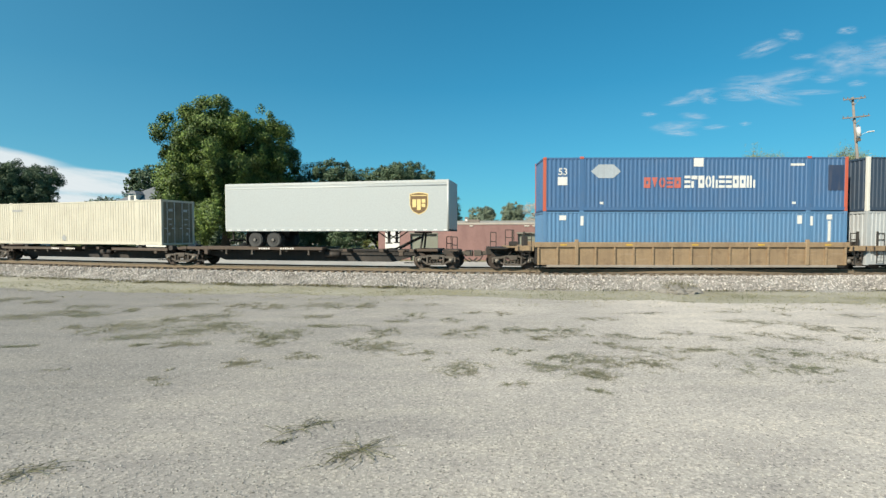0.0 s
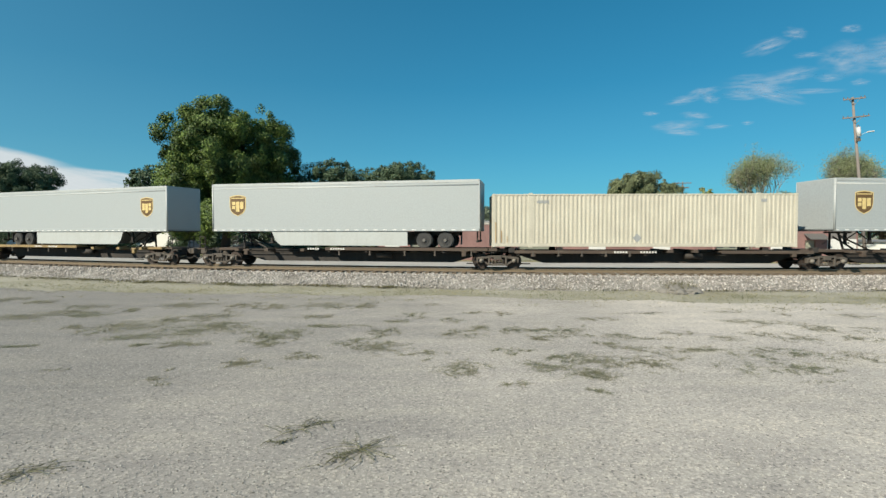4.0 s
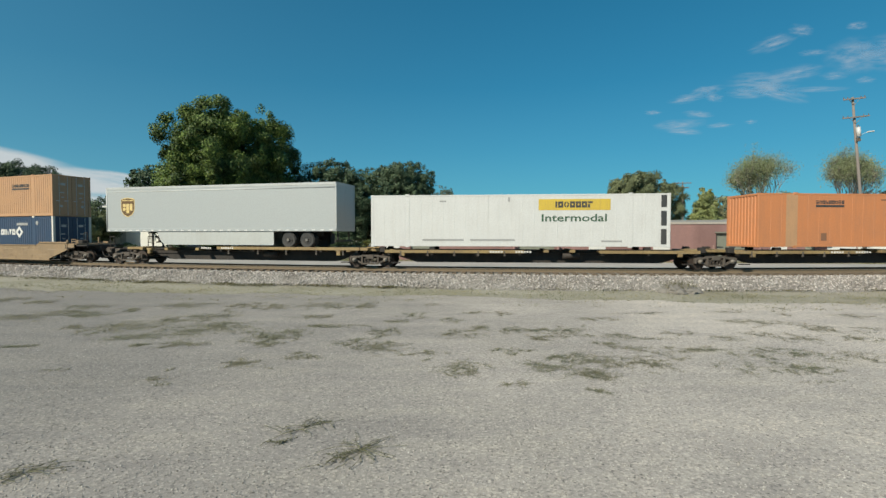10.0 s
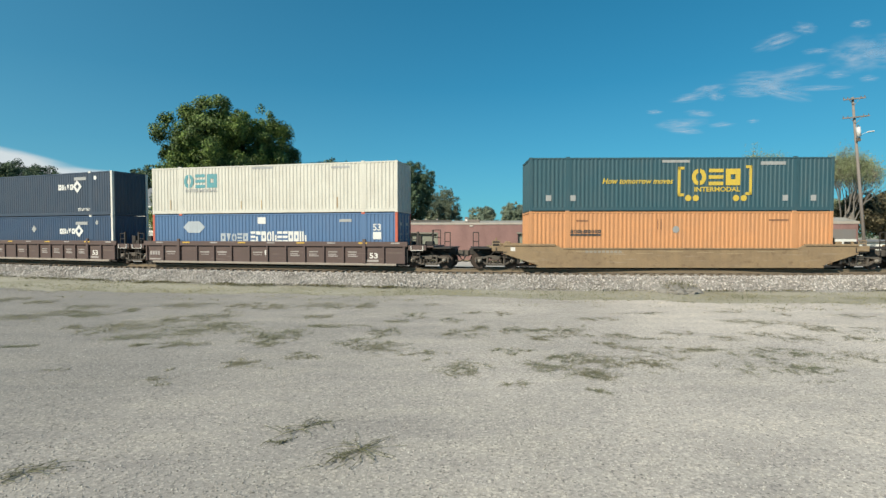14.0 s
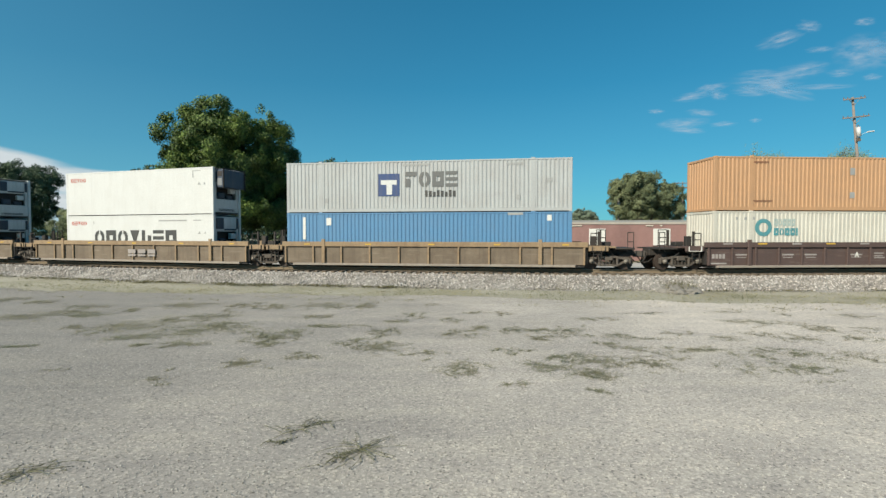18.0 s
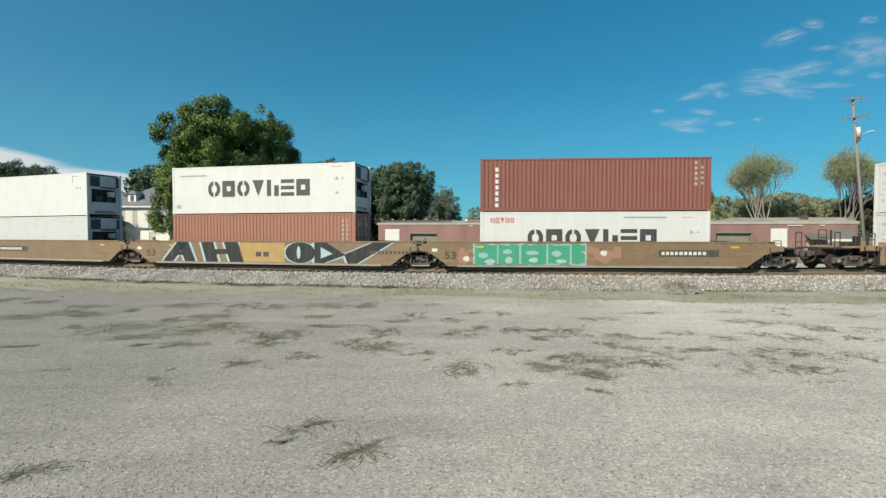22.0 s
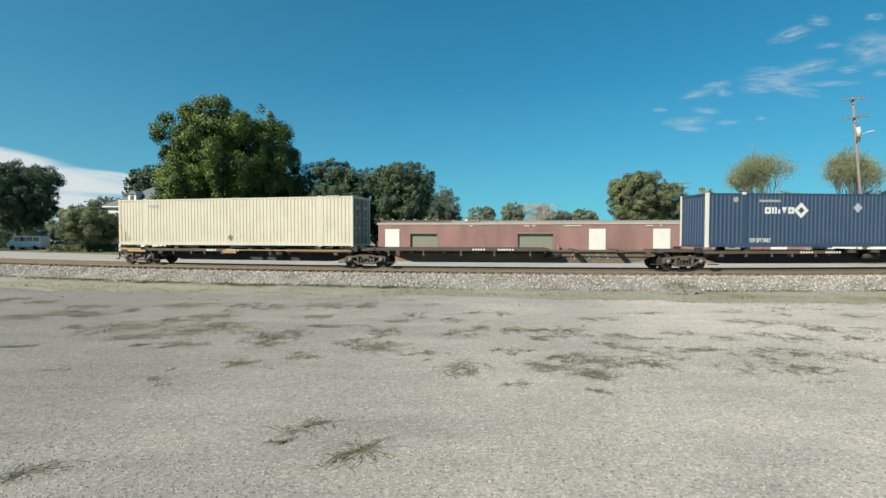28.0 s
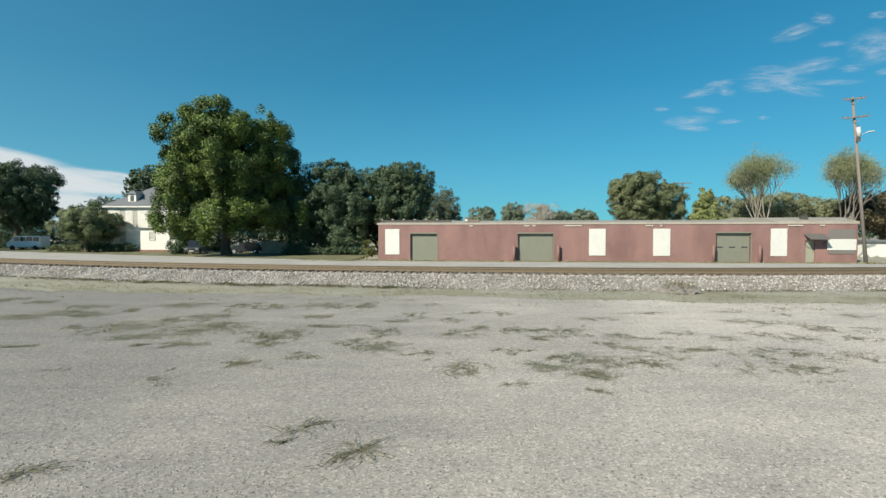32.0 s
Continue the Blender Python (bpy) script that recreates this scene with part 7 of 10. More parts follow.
def container(length, height, mat, label, post=None, skin="ribbed", right="door", pitch=0.225, base=None, group="containers", panel=None, front=None):
    """A freight container with its foot in the middle. Its +x end is the one to the front of the train."""
    top = thing("shipping_container", label, "container", group=group)
    h, w = length / 2, 1.295 if length > 14 else 1.22
    post = post or mat
    base = base or mat
    rails = 0.12
    lowz, highz = 0.22 if length > 14 else 0.16, height - 0.10
    mids = [-6.02, 6.02] if length > 14 else []
    edges = [-h + 0.12] + [q for m in mids for q in (m - 0.128, m + 0.128)] + [h - 0.12]
    for out in (-1, 1):
        y = out * (w - 0.012)
        for i in range(0, len(edges), 2):
            x0, x1 = edges[i], edges[i + 1]
            bm = bmesh.new()
            if skin == "ribbed":
                corrugated(bm, x0, x1, lowz, highz, y, out, pitch)
            elif skin == "sheet":       # wide flat sheets between narrow raised seams
                seams(bm, x0, x1, lowz, highz, y, out, 0.61, 0.05, 0.005)
            else:
                seams(bm, x0, x1, lowz, highz, y, out, 0.30, 0.10, 0.0016)
            part("side_panel", bm, mat, top)
        for m in mids:
            p = part("lift_post", boxes((m - 0.13, m + 0.13, min(y, y - out * 0.06), max(y, y - out * 0.06), 0.0, height - 0.03), bev=0.01), mat, top)
            part("corner_casting", boxes((m - 0.11, m + 0.11, min(out * (w - 0.08), out * (w + 0.012)), max(out * (w - 0.08), out * (w + 0.012)), height - 0.09, height + 0.035), bev=0.012), post if post is not mat else mat, p)
            part("corner_casting", boxes((m - 0.1, m + 0.1, min(out * (w - 0.08), out * (w + 0.008)), max(out * (w - 0.08), out * (w + 0.008)), -0.02, 0.11), bev=0.012), base, p)
        part("top_rail", boxes((-h + 0.1, h - 0.1, min(y + out * 0.006, y - out * 0.09), max(y + out * 0.006, y - out * 0.09), highz, height - 0.012), bev=0.01), mat, top)
        part("bottom_rail", boxes((-h + 0.1, h - 0.1, min(y + out * 0.006, y - out * 0.09), max(y + out * 0.006, y - out * 0.09), 0.03, lowz), bev=0.01), base, top)
        for s in (-1, 1):
            x0, x1 = sorted((s * h, s * (h - 0.16)))
            pw = 0.16
            part("corner_post", boxes((x0, x1, min(out * w, out * (w - pw)), max(out * w, out * (w - pw)), 0.11, height - 0.11), bev=0.012), post, top)
            for z0, z1 in ((0, 0.118), (height - 0.118, height)):
                part("corner_casting", boxes((min(s * (h + 0.006), s * (h - 0.17)), max(s * (h + 0.006), s * (h - 0.17)), min(out * (w + 0.006), out * (w - 0.16)), max(out * (w + 0.006), out * (w - 0.16)), z0, z1), bev=0.012), post, top)
    bm = bmesh.new()
    n = int(length / 0.55)
    pts = []
    for k in range(n):
        x = -h + 0.1 + (length - 0.2) * k / n
        pts += [(x, height - 0.035), (x + 0.18, height - 0.035), (x + 0.22, height - 0.012), (x + 0.44, height - 0.012)]
    pts.append((h - 0.1, height - 0.035))
    lo = [bm.verts.new((x, -w + 0.08, z)) for x, z in pts]
    hi = [bm.verts.new((x, w - 0.08, z)) for x, z in pts]
    for i in range(len(pts) - 1):
        bm.faces.new((lo[i], lo[i + 1], hi[i + 1], hi[i]))
    part("roof", bm, mat, top)
    part("floor", boxes((-h + 0.1, h - 0.1, -w + 0.1, w - 0.1, 0.05, 0.15)), BLACK, top)
    for s, kind in ((1, right), (-1, "wall" if right == "door" else ("door" if right != "cooler" else "door"))):
        if kind == "cooler":
            continue
        if kind == "wall" and front:
            fw = part("front_wall", boxes((s * (h - 0.05) - 0.03, s * (h - 0.05) + 0.03, -w + 0.14, w - 0.14, 0.12, height - 0.11), bev=0.008), front, top, "flat end wall stained with rust")
            xe = s * (h - 0.017)
            for y0, y1, z0, z1 in ((-1.02, -0.98, 0.14, 1.3), (-0.86, -0.84, 0.14, 0.9), (-0.55, -0.52, 0.14, 0.7), (0.5, 0.62, 0.42, 0.85), (0.54, 0.57, 0.14, 0.42)):
                part("rust_streak", boxes((xe - 0.004, xe + 0.004, y0, y1, z0, z1)), paint("brown_rust_streak", (0.21, 0.125, 0.065), 0.85, 0, 0.4), fw)
            part("placard", boxes((xe - 0.004, xe + 0.004, -0.1, 0.3, 2.35, 2.42), (xe - 0.004, xe + 0.004, -0.25, -0.15, 2.3, 2.42), (xe - 0.004, xe + 0.004, 0.35, 0.45, 2.25, 2.42)), paint("charcoal_print", (0.06, 0.055, 0.05), 0.6), fw)
        elif kind == "wall":
            bm = bmesh.new()
            corrugated(bm, -w + 0.14, w - 0.14, 0.12, height - 0.11, 0, -1, 0.26, 0.036)
            ob = part("front_wall", bm, mat, top)
            ob.matrix_basis = pose(s * (h - 0.02), 0, 0, 0, 0, 90 * s)
        else:
            for dy in (-1, 1):
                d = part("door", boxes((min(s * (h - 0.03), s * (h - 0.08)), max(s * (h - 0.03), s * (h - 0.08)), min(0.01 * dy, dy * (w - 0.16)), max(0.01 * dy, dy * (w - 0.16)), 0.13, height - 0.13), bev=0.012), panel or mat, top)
                for q in (0.3, 0.85):
                    bm = bmesh.new()
                    rod(bm, (s * (h - 0.005), dy * q, 0.08), (s * (h - 0.005), dy * q, height - 0.08), 0.018, n=6)
                    box(bm, min(s * (h - 0.03), s * (h + 0.01)), max(s * (h - 0.03), s * (h + 0.01)), dy * q - 0.2, dy * q + 0.03, 1.05, 1.1)
                    part("lock_bar", bm, plain("galvanised_bar", (0.50, 0.50, 0.49), 0.45, 0.3), d)
                fx = sorted((s * (h - 0.03), s * (h - 0.024)))
                for q, z0, z1, ww in ((0.42, 2.15, 2.32, 0.32), (0.5, 1.62, 1.70, 0.26), (0.5, 1.30, 1.37, 0.2), (0.62, 0.62, 0.80, 0.16)):
                    part("door_label", boxes((fx[0], fx[1], min(dy * q, dy * (q + ww)), max(dy * q, dy * (q + ww)), z0, z1)), plain("pale_door_label", (0.405, 0.405, 0.389), 0.6), d)
        for z0, z1 in ((0.01, 0.13), (height - 0.13, height - 0.01)):
            part("end_beam", boxes((min(s * (h - 0.0), s * (h - 0.1)), max(s * (h - 0.0), s * (h - 0.1)), -w + 0.17, w - 0.17, z0, z1), bev=0.01), mat, top)
    if right == "cooler":
        dark = paint("dark_cooler_grille", (0.028, 0.041, 0.061), 0.5, 0.2, 0.2)
        pale = paint("cooler_white", (0.502, 0.510, 0.502), 0.5, dirt=0.3)
        e0, e1, a = h - 0.14, h - 0.07, w - 0.165
        fr = part("cooling_unit", boxes((e0, e1, -a, a, 0.135, 0.95), (e0, e1, -a, a, 1.82, height - 0.135), (e0, e1, -a, -a + 0.2, 0.95, 1.82), (e0, e1, a - 0.2, a, 0.95, 1.82), bev=0.01), pale, top, "pale refrigeration end panel with a dark machinery bay")
        part("machinery_bay", boxes((h - 0.5, h - 0.42, -a + 0.1, a - 0.1, 0.9, 1.88)), BLACK, fr)
        part("compressor", boxes((h - 0.41, h - 0.16, -0.55, 0.0, 0.97, 1.4), (h - 0.41, h - 0.2, 0.2, 0.75, 0.97, 1.25), bev=0.06), dark, fr)
        part("control_box", boxes((h - 0.3, h - 0.05, 0.35, 0.8, 1.35, 1.7), bev=0.02), pale, fr)
        part("fan_housing", boxes((e1 + 0.002, h - 0.01, -0.95, -0.3, 1.98, height - 0.2), bev=0.03), dark, fr)
        part("fan_housing", boxes((e1 + 0.002, h - 0.02, 0.85, 1.0, 1.98, height - 0.2), (e1 + 0.002, h - 0.02, -0.25, 0.8, 1.9, 2.0), bev=0.01), dark, fr)
        for z in (0.22, 0.3):
            part("grille_slat", boxes((e1 + 0.001, h - 0.05, -0.7, 0.7, z, z + 0.045)), dark, fr)
    top["w"] = w
    return top


# ---------- highway trailers ----------
GREY_SKIN = paint("pale_grey_trailer_skin", (0.325, 0.350, 0.358), 0.42, 0, 0.08, (0.33, 0.32, 0.30), 0.05, 0.02)
LIGHT_SKIN = paint("off_white_trailer_skin", (0.385, 0.405, 0.408), 0.42, 0, 0.08, (0.36, 0.34, 0.31), 0.05, 0.02)
ALLOY = paint("dull_aluminium", (0.400, 0.420, 0.420), 0.5, 0.15, 0.25, (0.25, 0.23, 0.2), 0.2, 0.08)
TYRE = paint("dusty_tyre_rubber", (0.032, 0.033, 0.034), 0.85, 0, 0.4, (0.14, 0.135, 0.125), 0.0, 0.3)
HUB = paint("dark_wheel_disc", (0.023, 0.023, 0.024), 0.6, 0.1, 0.4, (0.06, 0.055, 0.05))
SKIRT = paint("pale_side_skirt", (0.385, 0.405, 0.400), 0.55, 0, 0.2, (0.25, 0.23, 0.2), 0.2)
BADGE_BROWN = plain("dark_brown_badge", (0.121, 0.069, 0.026), 0.45)
BADGE_GOLD = plain("gold_badge", (0.60, 0.46, 0.20), 0.4)

bm = bmesh.new()
rod(bm, (0, -0.15, 0), (0, 0.15, 0), 0.46, n=32)
bmesh.ops.bevel(bm, geom=[e for e in bm.edges if abs(e.verts[0].co.y - e.verts[1].co.y) < 0.01], offset=0.05, segments=2, affect='EDGES')
TYRE_ME = shared("tyre", bm, TYRE, False)
bm = bmesh.new()
rod(bm, (0, -0.158, 0), (0, -0.10, 0), 0.26, 0.25, n=24)
rod(bm, (0, -0.20, 0), (0, -0.15, 0), 0.11, n=14)
for k in range(8):
    a_ = k * math.pi / 4
    rod(bm, (0.17 * math.cos(a_), -0.185, 0.17 * math.sin(a_)), (0.17 * math.cos(a_), -0.16, 0.17 * math.sin(a_)), 0.02, n=6)
DISC_ME = shared("wheel_disc", bm, HUB)
bm = bmesh.new()
rod(bm, (0, -0.24, 0), (0, -0.2, 0), 0.085, 0.095, n=14)
NAVE_ME = shared("hub_cap", bm, paint("grey_hub_cap", (0.130, 0.130, 0.126), 0.5, 0.3, 0.4))


def shield(parent, x, z, w, h, y, flip):
    """A plain shield badge: dark brown with a gold border and gold bars."""
    def outline(k):
        pts = [(-0.5, 0.42), (-0.3, 0.47), (0, 0.5), (0.3, 0.47), (0.5, 0.42), (0.5, -0.05), (0.44, -0.24), (0.3, -0.38), (0, -0.5), (-0.3, -0.38), (-0.44, -0.24), (-0.5, -0.05)]
        return [(p * w * k, q * h * k) for p, q in pts]

    def plate(k, d0, d1):
        bm = bmesh.new()
        vs = [bm.verts.new((x + p, y - flip * d0, z + q)) for p, q in outline(k)]
        f = bm.faces.new(vs)
        r = bmesh.ops.extrude_face_region(bm, geom=[f])
        bmesh.ops.translate(bm, verts=[v for v in r["geom"] if isinstance(v, bmesh.types.BMVert)], vec=(0, -flip * (d1 - d0), 0))
        return bm
    s = part("badge", plate(1.0, 0.0, 0.006), BADGE_GOLD, parent, "brown and gold shield badge")
    part("badge_field", plate(0.92, 0.006, 0.010), BADGE_BROWN, s)
    yy = sorted((y - flip * 0.010, y - flip * 0.014))
    bm = bmesh.new()
    for px, pz, pw, ph in ((-0.38, -0.12, 0.22, 0.38), (-0.11, -0.26, 0.22, 0.52), (0.16, -0.12, 0.22, 0.16), (0.16, 0.09, 0.22, 0.17)):
        box(bm, x + px * w * 0.92, x + (px + pw) * w * 0.92, yy[0], yy[1], z + pz * h * 0.9 - 0.05 * h, z + (pz + ph) * h * 0.9 - 0.05 * h)
    part("badge_figure", bm, BADGE_GOLD, s)
    bm = bmesh.new()
    box(bm, x - 0.42 * w, x + 0.42 * w, yy[0], yy[1], z + 0.33 * h, z + 0.37 * h)
    part("badge_figure", bm, BADGE_GOLD, s)


def trailer(length, label, skirt=True, skin=None, badge=True, axles=2, seams=True):
    """A box trailer with its nose at +x; the foot of the empty is below its middle, at the rail's level."""
    skin = skin or GREY_SKIN
    top = thing("box_trailer", label, "trailer", group="highway trailers")
    h, w = length / 2, 1.28
    z0, z1 = 2.07, 4.90
    part("roof", boxes((-h, h - 0.02, -w + 0.02, w - 0.02, z1 - 0.03, z1), bev=0.012), ALLOY, top)
    part("floor", boxes((-h, h, -w + 0.03, w - 0.03, z0, z0 + 0.12)), BLACK, top)
    for out in (-1, 1):
        y = out * w
        n = max(3, round(length / 1.22))
        for k in range(n):
            a, b = -h + 0.06 + (length - 0.14) * k / n, -h + 0.06 + (length - 0.14) * (k + 1) / n
            part("side_sheet", boxes((a + 0.0005, b - 0.0005, min(y, y - out * 0.03), max(y, y - out * 0.03), z0 + 0.2, z1 - 0.16)), skin, top)
        part("top_rail", boxes((-h + 0.02, h - 0.04, min(y + out * 0.012, y - out * 0.05), max(y + out * 0.012, y - out * 0.05), z1 - 0.16, z1 - 0.012), bev=0.012), ALLOY if seams else skin, top, "aluminium top rail")
        bm = bmesh.new()
        rod(bm, (-h + 0.04, y - out * 0.045, z1 - 0.30), (h - 0.06, y - out * 0.045, z1 - 0.30), 0.06, n=12)
        part("cove_molding", bm, ALLOY if seams else skin, top, "rounded molding under the top rail", smooth=True)
        br = part("bottom_rail", boxes((-h + 0.02, h - 0.04, min(y + out * 0.012, y - out * 0.05), max(y + out * 0.012, y - out * 0.05), z0, z0 + 0.2), bev=0.012), skin, top)
        bm = bmesh.new()
        k = int(length / 0.55)
        for i in range(k):
            x = -h + 0.2 + (length - 0.5) * i / (k - 1)
            box(bm, x, x + 0.22, min(y + out * 0.013, y + out * 0.018), max(y + out * 0.013, y + out * 0.018), z0 + 0.05, z0 + 0.10)
        tagged(part("reflector_tape", bm, plain("red_white_tape", (0.66, 0.65, 0.63), 0.4), br), kind="stuff")
        if badge:
            shield(top, out * -0 + (h - 1.7), 3.60, 1.06, 1.26, y + out * 0.002, -out)
    # nose with rounded edges
    bm = boxes((h - 0.08, h, -w + 0.02, w - 0.02, z0 + 0.02, z1 - 0.02), bev=0.03)
    part("nose", bm, skin, top)
    for y in (-w + 0.02, w - 0.02):
        bm = bmesh.new()
        rod(bm, (h - 0.06, y, z0), (h - 0.06, y, z1 - 0.02), 0.06, n=10)
        part("corner_post", bm, ALLOY, top, smooth=True)
    fr = part("rear_frame", boxes((-h - 0.02, -h + 0.08, -w, -w + 0.1, z0, z1), (-h - 0.02, -h + 0.08, w - 0.1, w, z0, z1), (-h - 0.02, -h + 0.08, -w, w, z1 - 0.14, z1), (-h - 0.02, -h + 0.08, -w, w, z0, z0 + 0.16), bev=0.01), ALLOY, top)
    for dy in (-1, 1):
        d = part("door", boxes((-h + 0.0, -h + 0.05, min(0.01 * dy, dy * (w - 0.1)), max(0.01 * dy, dy * (w - 0.1)), z0 + 0.16, z1 - 0.14)), skin, fr)
    part("bumper", boxes((-h + 0.1, -h + 0.2, -1.1, 1.1, 1.45, 1.56), (-h + 0.12, -h + 0.2, -0.8, -0.7, 1.56, z0), (-h + 0.12, -h + 0.2, 0.7, 0.8, 1.56, z0), bev=0.01), BLACK, top, "black under-ride guard")
    xs = [-h + 1.9, -h + 3.1] if axles == 2 else [-h + 1.2]
    bog = part("axle_frame", boxes((xs[0] - 0.7, xs[-1] + 0.7, -0.62, -0.5, 1.82, 2.07), (xs[0] - 0.7, xs[-1] + 0.7, 0.5, 0.62, 1.82, 2.07), *[(x - 0.06, x + 0.06, -0.95, 0.95, 1.5, 1.62) for x in xs], bev=0.012), BLACK, top)
    for x in xs:
        for s, turn in ((-1, 0), (1, 180)):
            for dy in (1.02, 0.70):
                t = put("tyre", TYRE_ME, None, top, at=pose(x, s * dy, 1.57, 0, 0, turn))
            disc_ob = put("wheel_disc", DISC_ME, None, top, "dark steel wheel", at=pose(x, s * 1.03, 1.57, 0, 0, turn))
            put("hub_cap", NAVE_ME, None, disc_ob)
        part("mud_flap", boxes((x - 0.62, x - 0.6, -1.15, -0.6, 1.3, 1.95)), BLACK, top) if x == xs[0] else None
    lx = h - 3.6 if length > 10 else h - 2.6
    for y in (-0.75, 0.75):
        bm = boxes((lx - 0.07, lx + 0.07, y - 0.07, y + 0.07, 1.42, 2.07), (lx - 0.16, lx + 0.16, y - 0.14, y + 0.14, 1.36, 1.43), bev=0.01)
        rod(bm, (lx, y * 0.9, 1.6), (lx - 0.7, y * 0.9, 2.05), 0.035, n=6)
        rod(bm, (lx, y * 0.9, 1.6), (lx + 0.7, y * 0.9, 2.05), 0.035, n=6)
        part("landing_leg", bm, BLACK, top, "folded black landing leg")
    if skirt:
        x0, x1 = xs[-1] + 0.95, lx - 0.5
        for out in (-1, 1):
            bm = bmesh.new()
            y = out * (w - 0.05)
            pts = [(x0, 1.25), (x1 - 0.3, 1.25), (x1, 1.5), (x1 + 0.25, 2.06), (x0, 2.06)]
            va = [bm.verts.new((p, y, q)) for p, q in pts]
            vb = [bm.verts.new((p, y - out * 0.02, q)) for p, q in pts]
            bm.faces.new(va); bm.faces.new(vb[::-1])
            for i in range(len(pts)):
                j = (i + 1) % len(pts)
                bm.faces.new((va[i], vb[i], vb[j], va[j]))
            part("side_skirt", bm, SKIRT, top, "pale aerodynamic side skirt")
    return top


# ---------- the train, from its front to its end ----------
def cpaint(name, rgb, dirt=0.18, streak=0.22):
    return paint(name, rgb, 0.5, 0, dirt, (0.17, 0.13, 0.10), streak, 0.08)


CREAM = cpaint("cream_paint", (0.478, 0.448, 0.368))
RUST_WASH = paint("rust_washed_cream", (0.51, 0.445, 0.330), 0.7, 0, 0.45, (0.46, 0.29, 0.15), 0.5, 0.1)
# door-end cream: its shade is painted into the base colour, plus stains
SHADED_STAINED_END = paint("shaded_stained_cream_end", (0.219, 0.178, 0.117), 0.8, 0, 0.65, (0.075, 0.05, 0.032), 0.6, 0.1)
BLUE = cpaint("bright_blue_paint", (0.041, 0.109, 0.227), 0.07, 0.10)
NAVY = cpaint("navy_blue_paint", (0.022, 0.050, 0.100), 0.07, 0.08)
SLATE = cpaint("dark_slate_blue_paint", (0.024, 0.042, 0.070), 0.07, 0.08)
ORANGE = cpaint("bright_orange_paint", (0.486, 0.231, 0.101))
PALE_ORANGE = cpaint("faded_orange_paint", (0.425, 0.245, 0.130))
GREEN_PAINT = cpaint("dark_green_paint", (0.024, 0.072, 0.092), 0.07, 0.10)
WHITE = cpaint("white_paint", (0.528, 0.535, 0.530), 0.08, 0.10)
DIM_WHITE = cpaint("greyish_white_paint", (0.445, 0.460, 0.462), 0.1, 0.12)
OFF_WHITE = cpaint("dirty_off_white_paint", (0.500, 0.485, 0.430), 0.15, 0.25)
GREY_PAINT = cpaint("light_grey_paint", (0.345, 0.362, 0.370))
MAROON = cpaint("maroon_brown_paint", (0.182, 0.063, 0.049))
RED_POST = cpaint("red_post_paint", (0.405, 0.081, 0.045))
WHITE_POST = cpaint("white_post_paint", (0.583, 0.567, 0.518), 0.1, 0.15)

def load(ob, car, mid, z, turned=False):
    a, b = car
    m = pose(mid - (a + b) / 2, 0, z, 0, 0, 180 if turned else 0)
    return ride(ob, car, m)


def stack(car, mid, lower, upper):
    load(lower, car, mid, 0.25)
    load(upper, car, mid, 3.14)


L53, L40, HC = 16.15, 12.19, 2.88
c0, c1 = (22.6, 42.2), (3.75, 22.6)
well_unit(c0, "tan well car with ribbed sides carrying two containers", "ribbed", TAN, TAN, 1.05, seed=1, own_right=True)
stack(c0, 30.6, container(L53, HC, GREY_PAINT, "light grey container with a square mark in a well car"),
      container(L53, HC, SLATE, "dark slate container with white corner posts, stacked on a grey one", post=WHITE_POST))
well_unit(c1, "dusty tan well car with closely ribbed sides", "ribbed", TAN, TAN, 1.05, left_end=True, seed=2)
bluebox_low = container(L53, HC, cpaint("mid_blue_paint", (0.074, 0.172, 0.305), 0.07, 0.10), "bright blue container low in a tan well car")
bluebox_top = container(L53, HC, BLUE, "blue container with red corner posts and a white wordmark", post=RED_POST)
stack(c1, 13.40, bluebox_low, bluebox_top)

# three long articulated skeleton cars
c2, c3, c4, c5, c6 = (-16.75, -0.6), (-34.1, -16.75), (-51.4, -34.1), (-69.0, -51.4), (-85.9, -69.0)
u2 = spine_unit(c2, "rusty skeleton car carrying a grey highway trailer", RUSTY, "trailer", right_end=True, own_right=True, seed=3)
hitch(u2, -1.2 + 8.675 - 0.4)
load(trailer(13.72, "pale grey box trailer with a brown shield badge, no side skirt", skirt=False, skin=GREY_SKIN), c2, -6.64, 0)
spine_unit(c3, "black skeleton car carrying a cream container", RUSTY, "box", seed=4)
cream_a = load(container(L53, HC, CREAM, panel=SHADED_STAINED_END, label="cream corrugated container on a skeleton car"), c3, -26.2, 1.2)
u4 = spine_unit(c4, "rusty skeleton car carrying one short trailer", RUSTY, "trailer_turned", seed=5)
hitch(u4, -48.9 + 42.75 - 1.0, True)
load(trailer(8.36, "short pale grey trailer with a brown shield badge", skirt=False, axles=1), c4, -47.09, 0, True)
spine_unit(c5, "black skeleton car carrying a cream container", RUSTY, "box", seed=6)
cream_b = load(container(L53, HC, CREAM, panel=SHADED_STAINED_END, label="cream corrugated container with a dark diamond mark on a skeleton car"), c5, -61.23, 1.2)
u6 = spine_unit(c6, "rusty skeleton car at the end of its set, carrying a trailer", RUSTY, "trailer_turned", left_end=True, seed=7)
hitch(u6, -84.6 + 77.45, True)
load(trailer(16.15, "long pale grey trailer with side skirts, its doors to the front", skin=GREY_SKIN), c6, -78.13, 0, True)

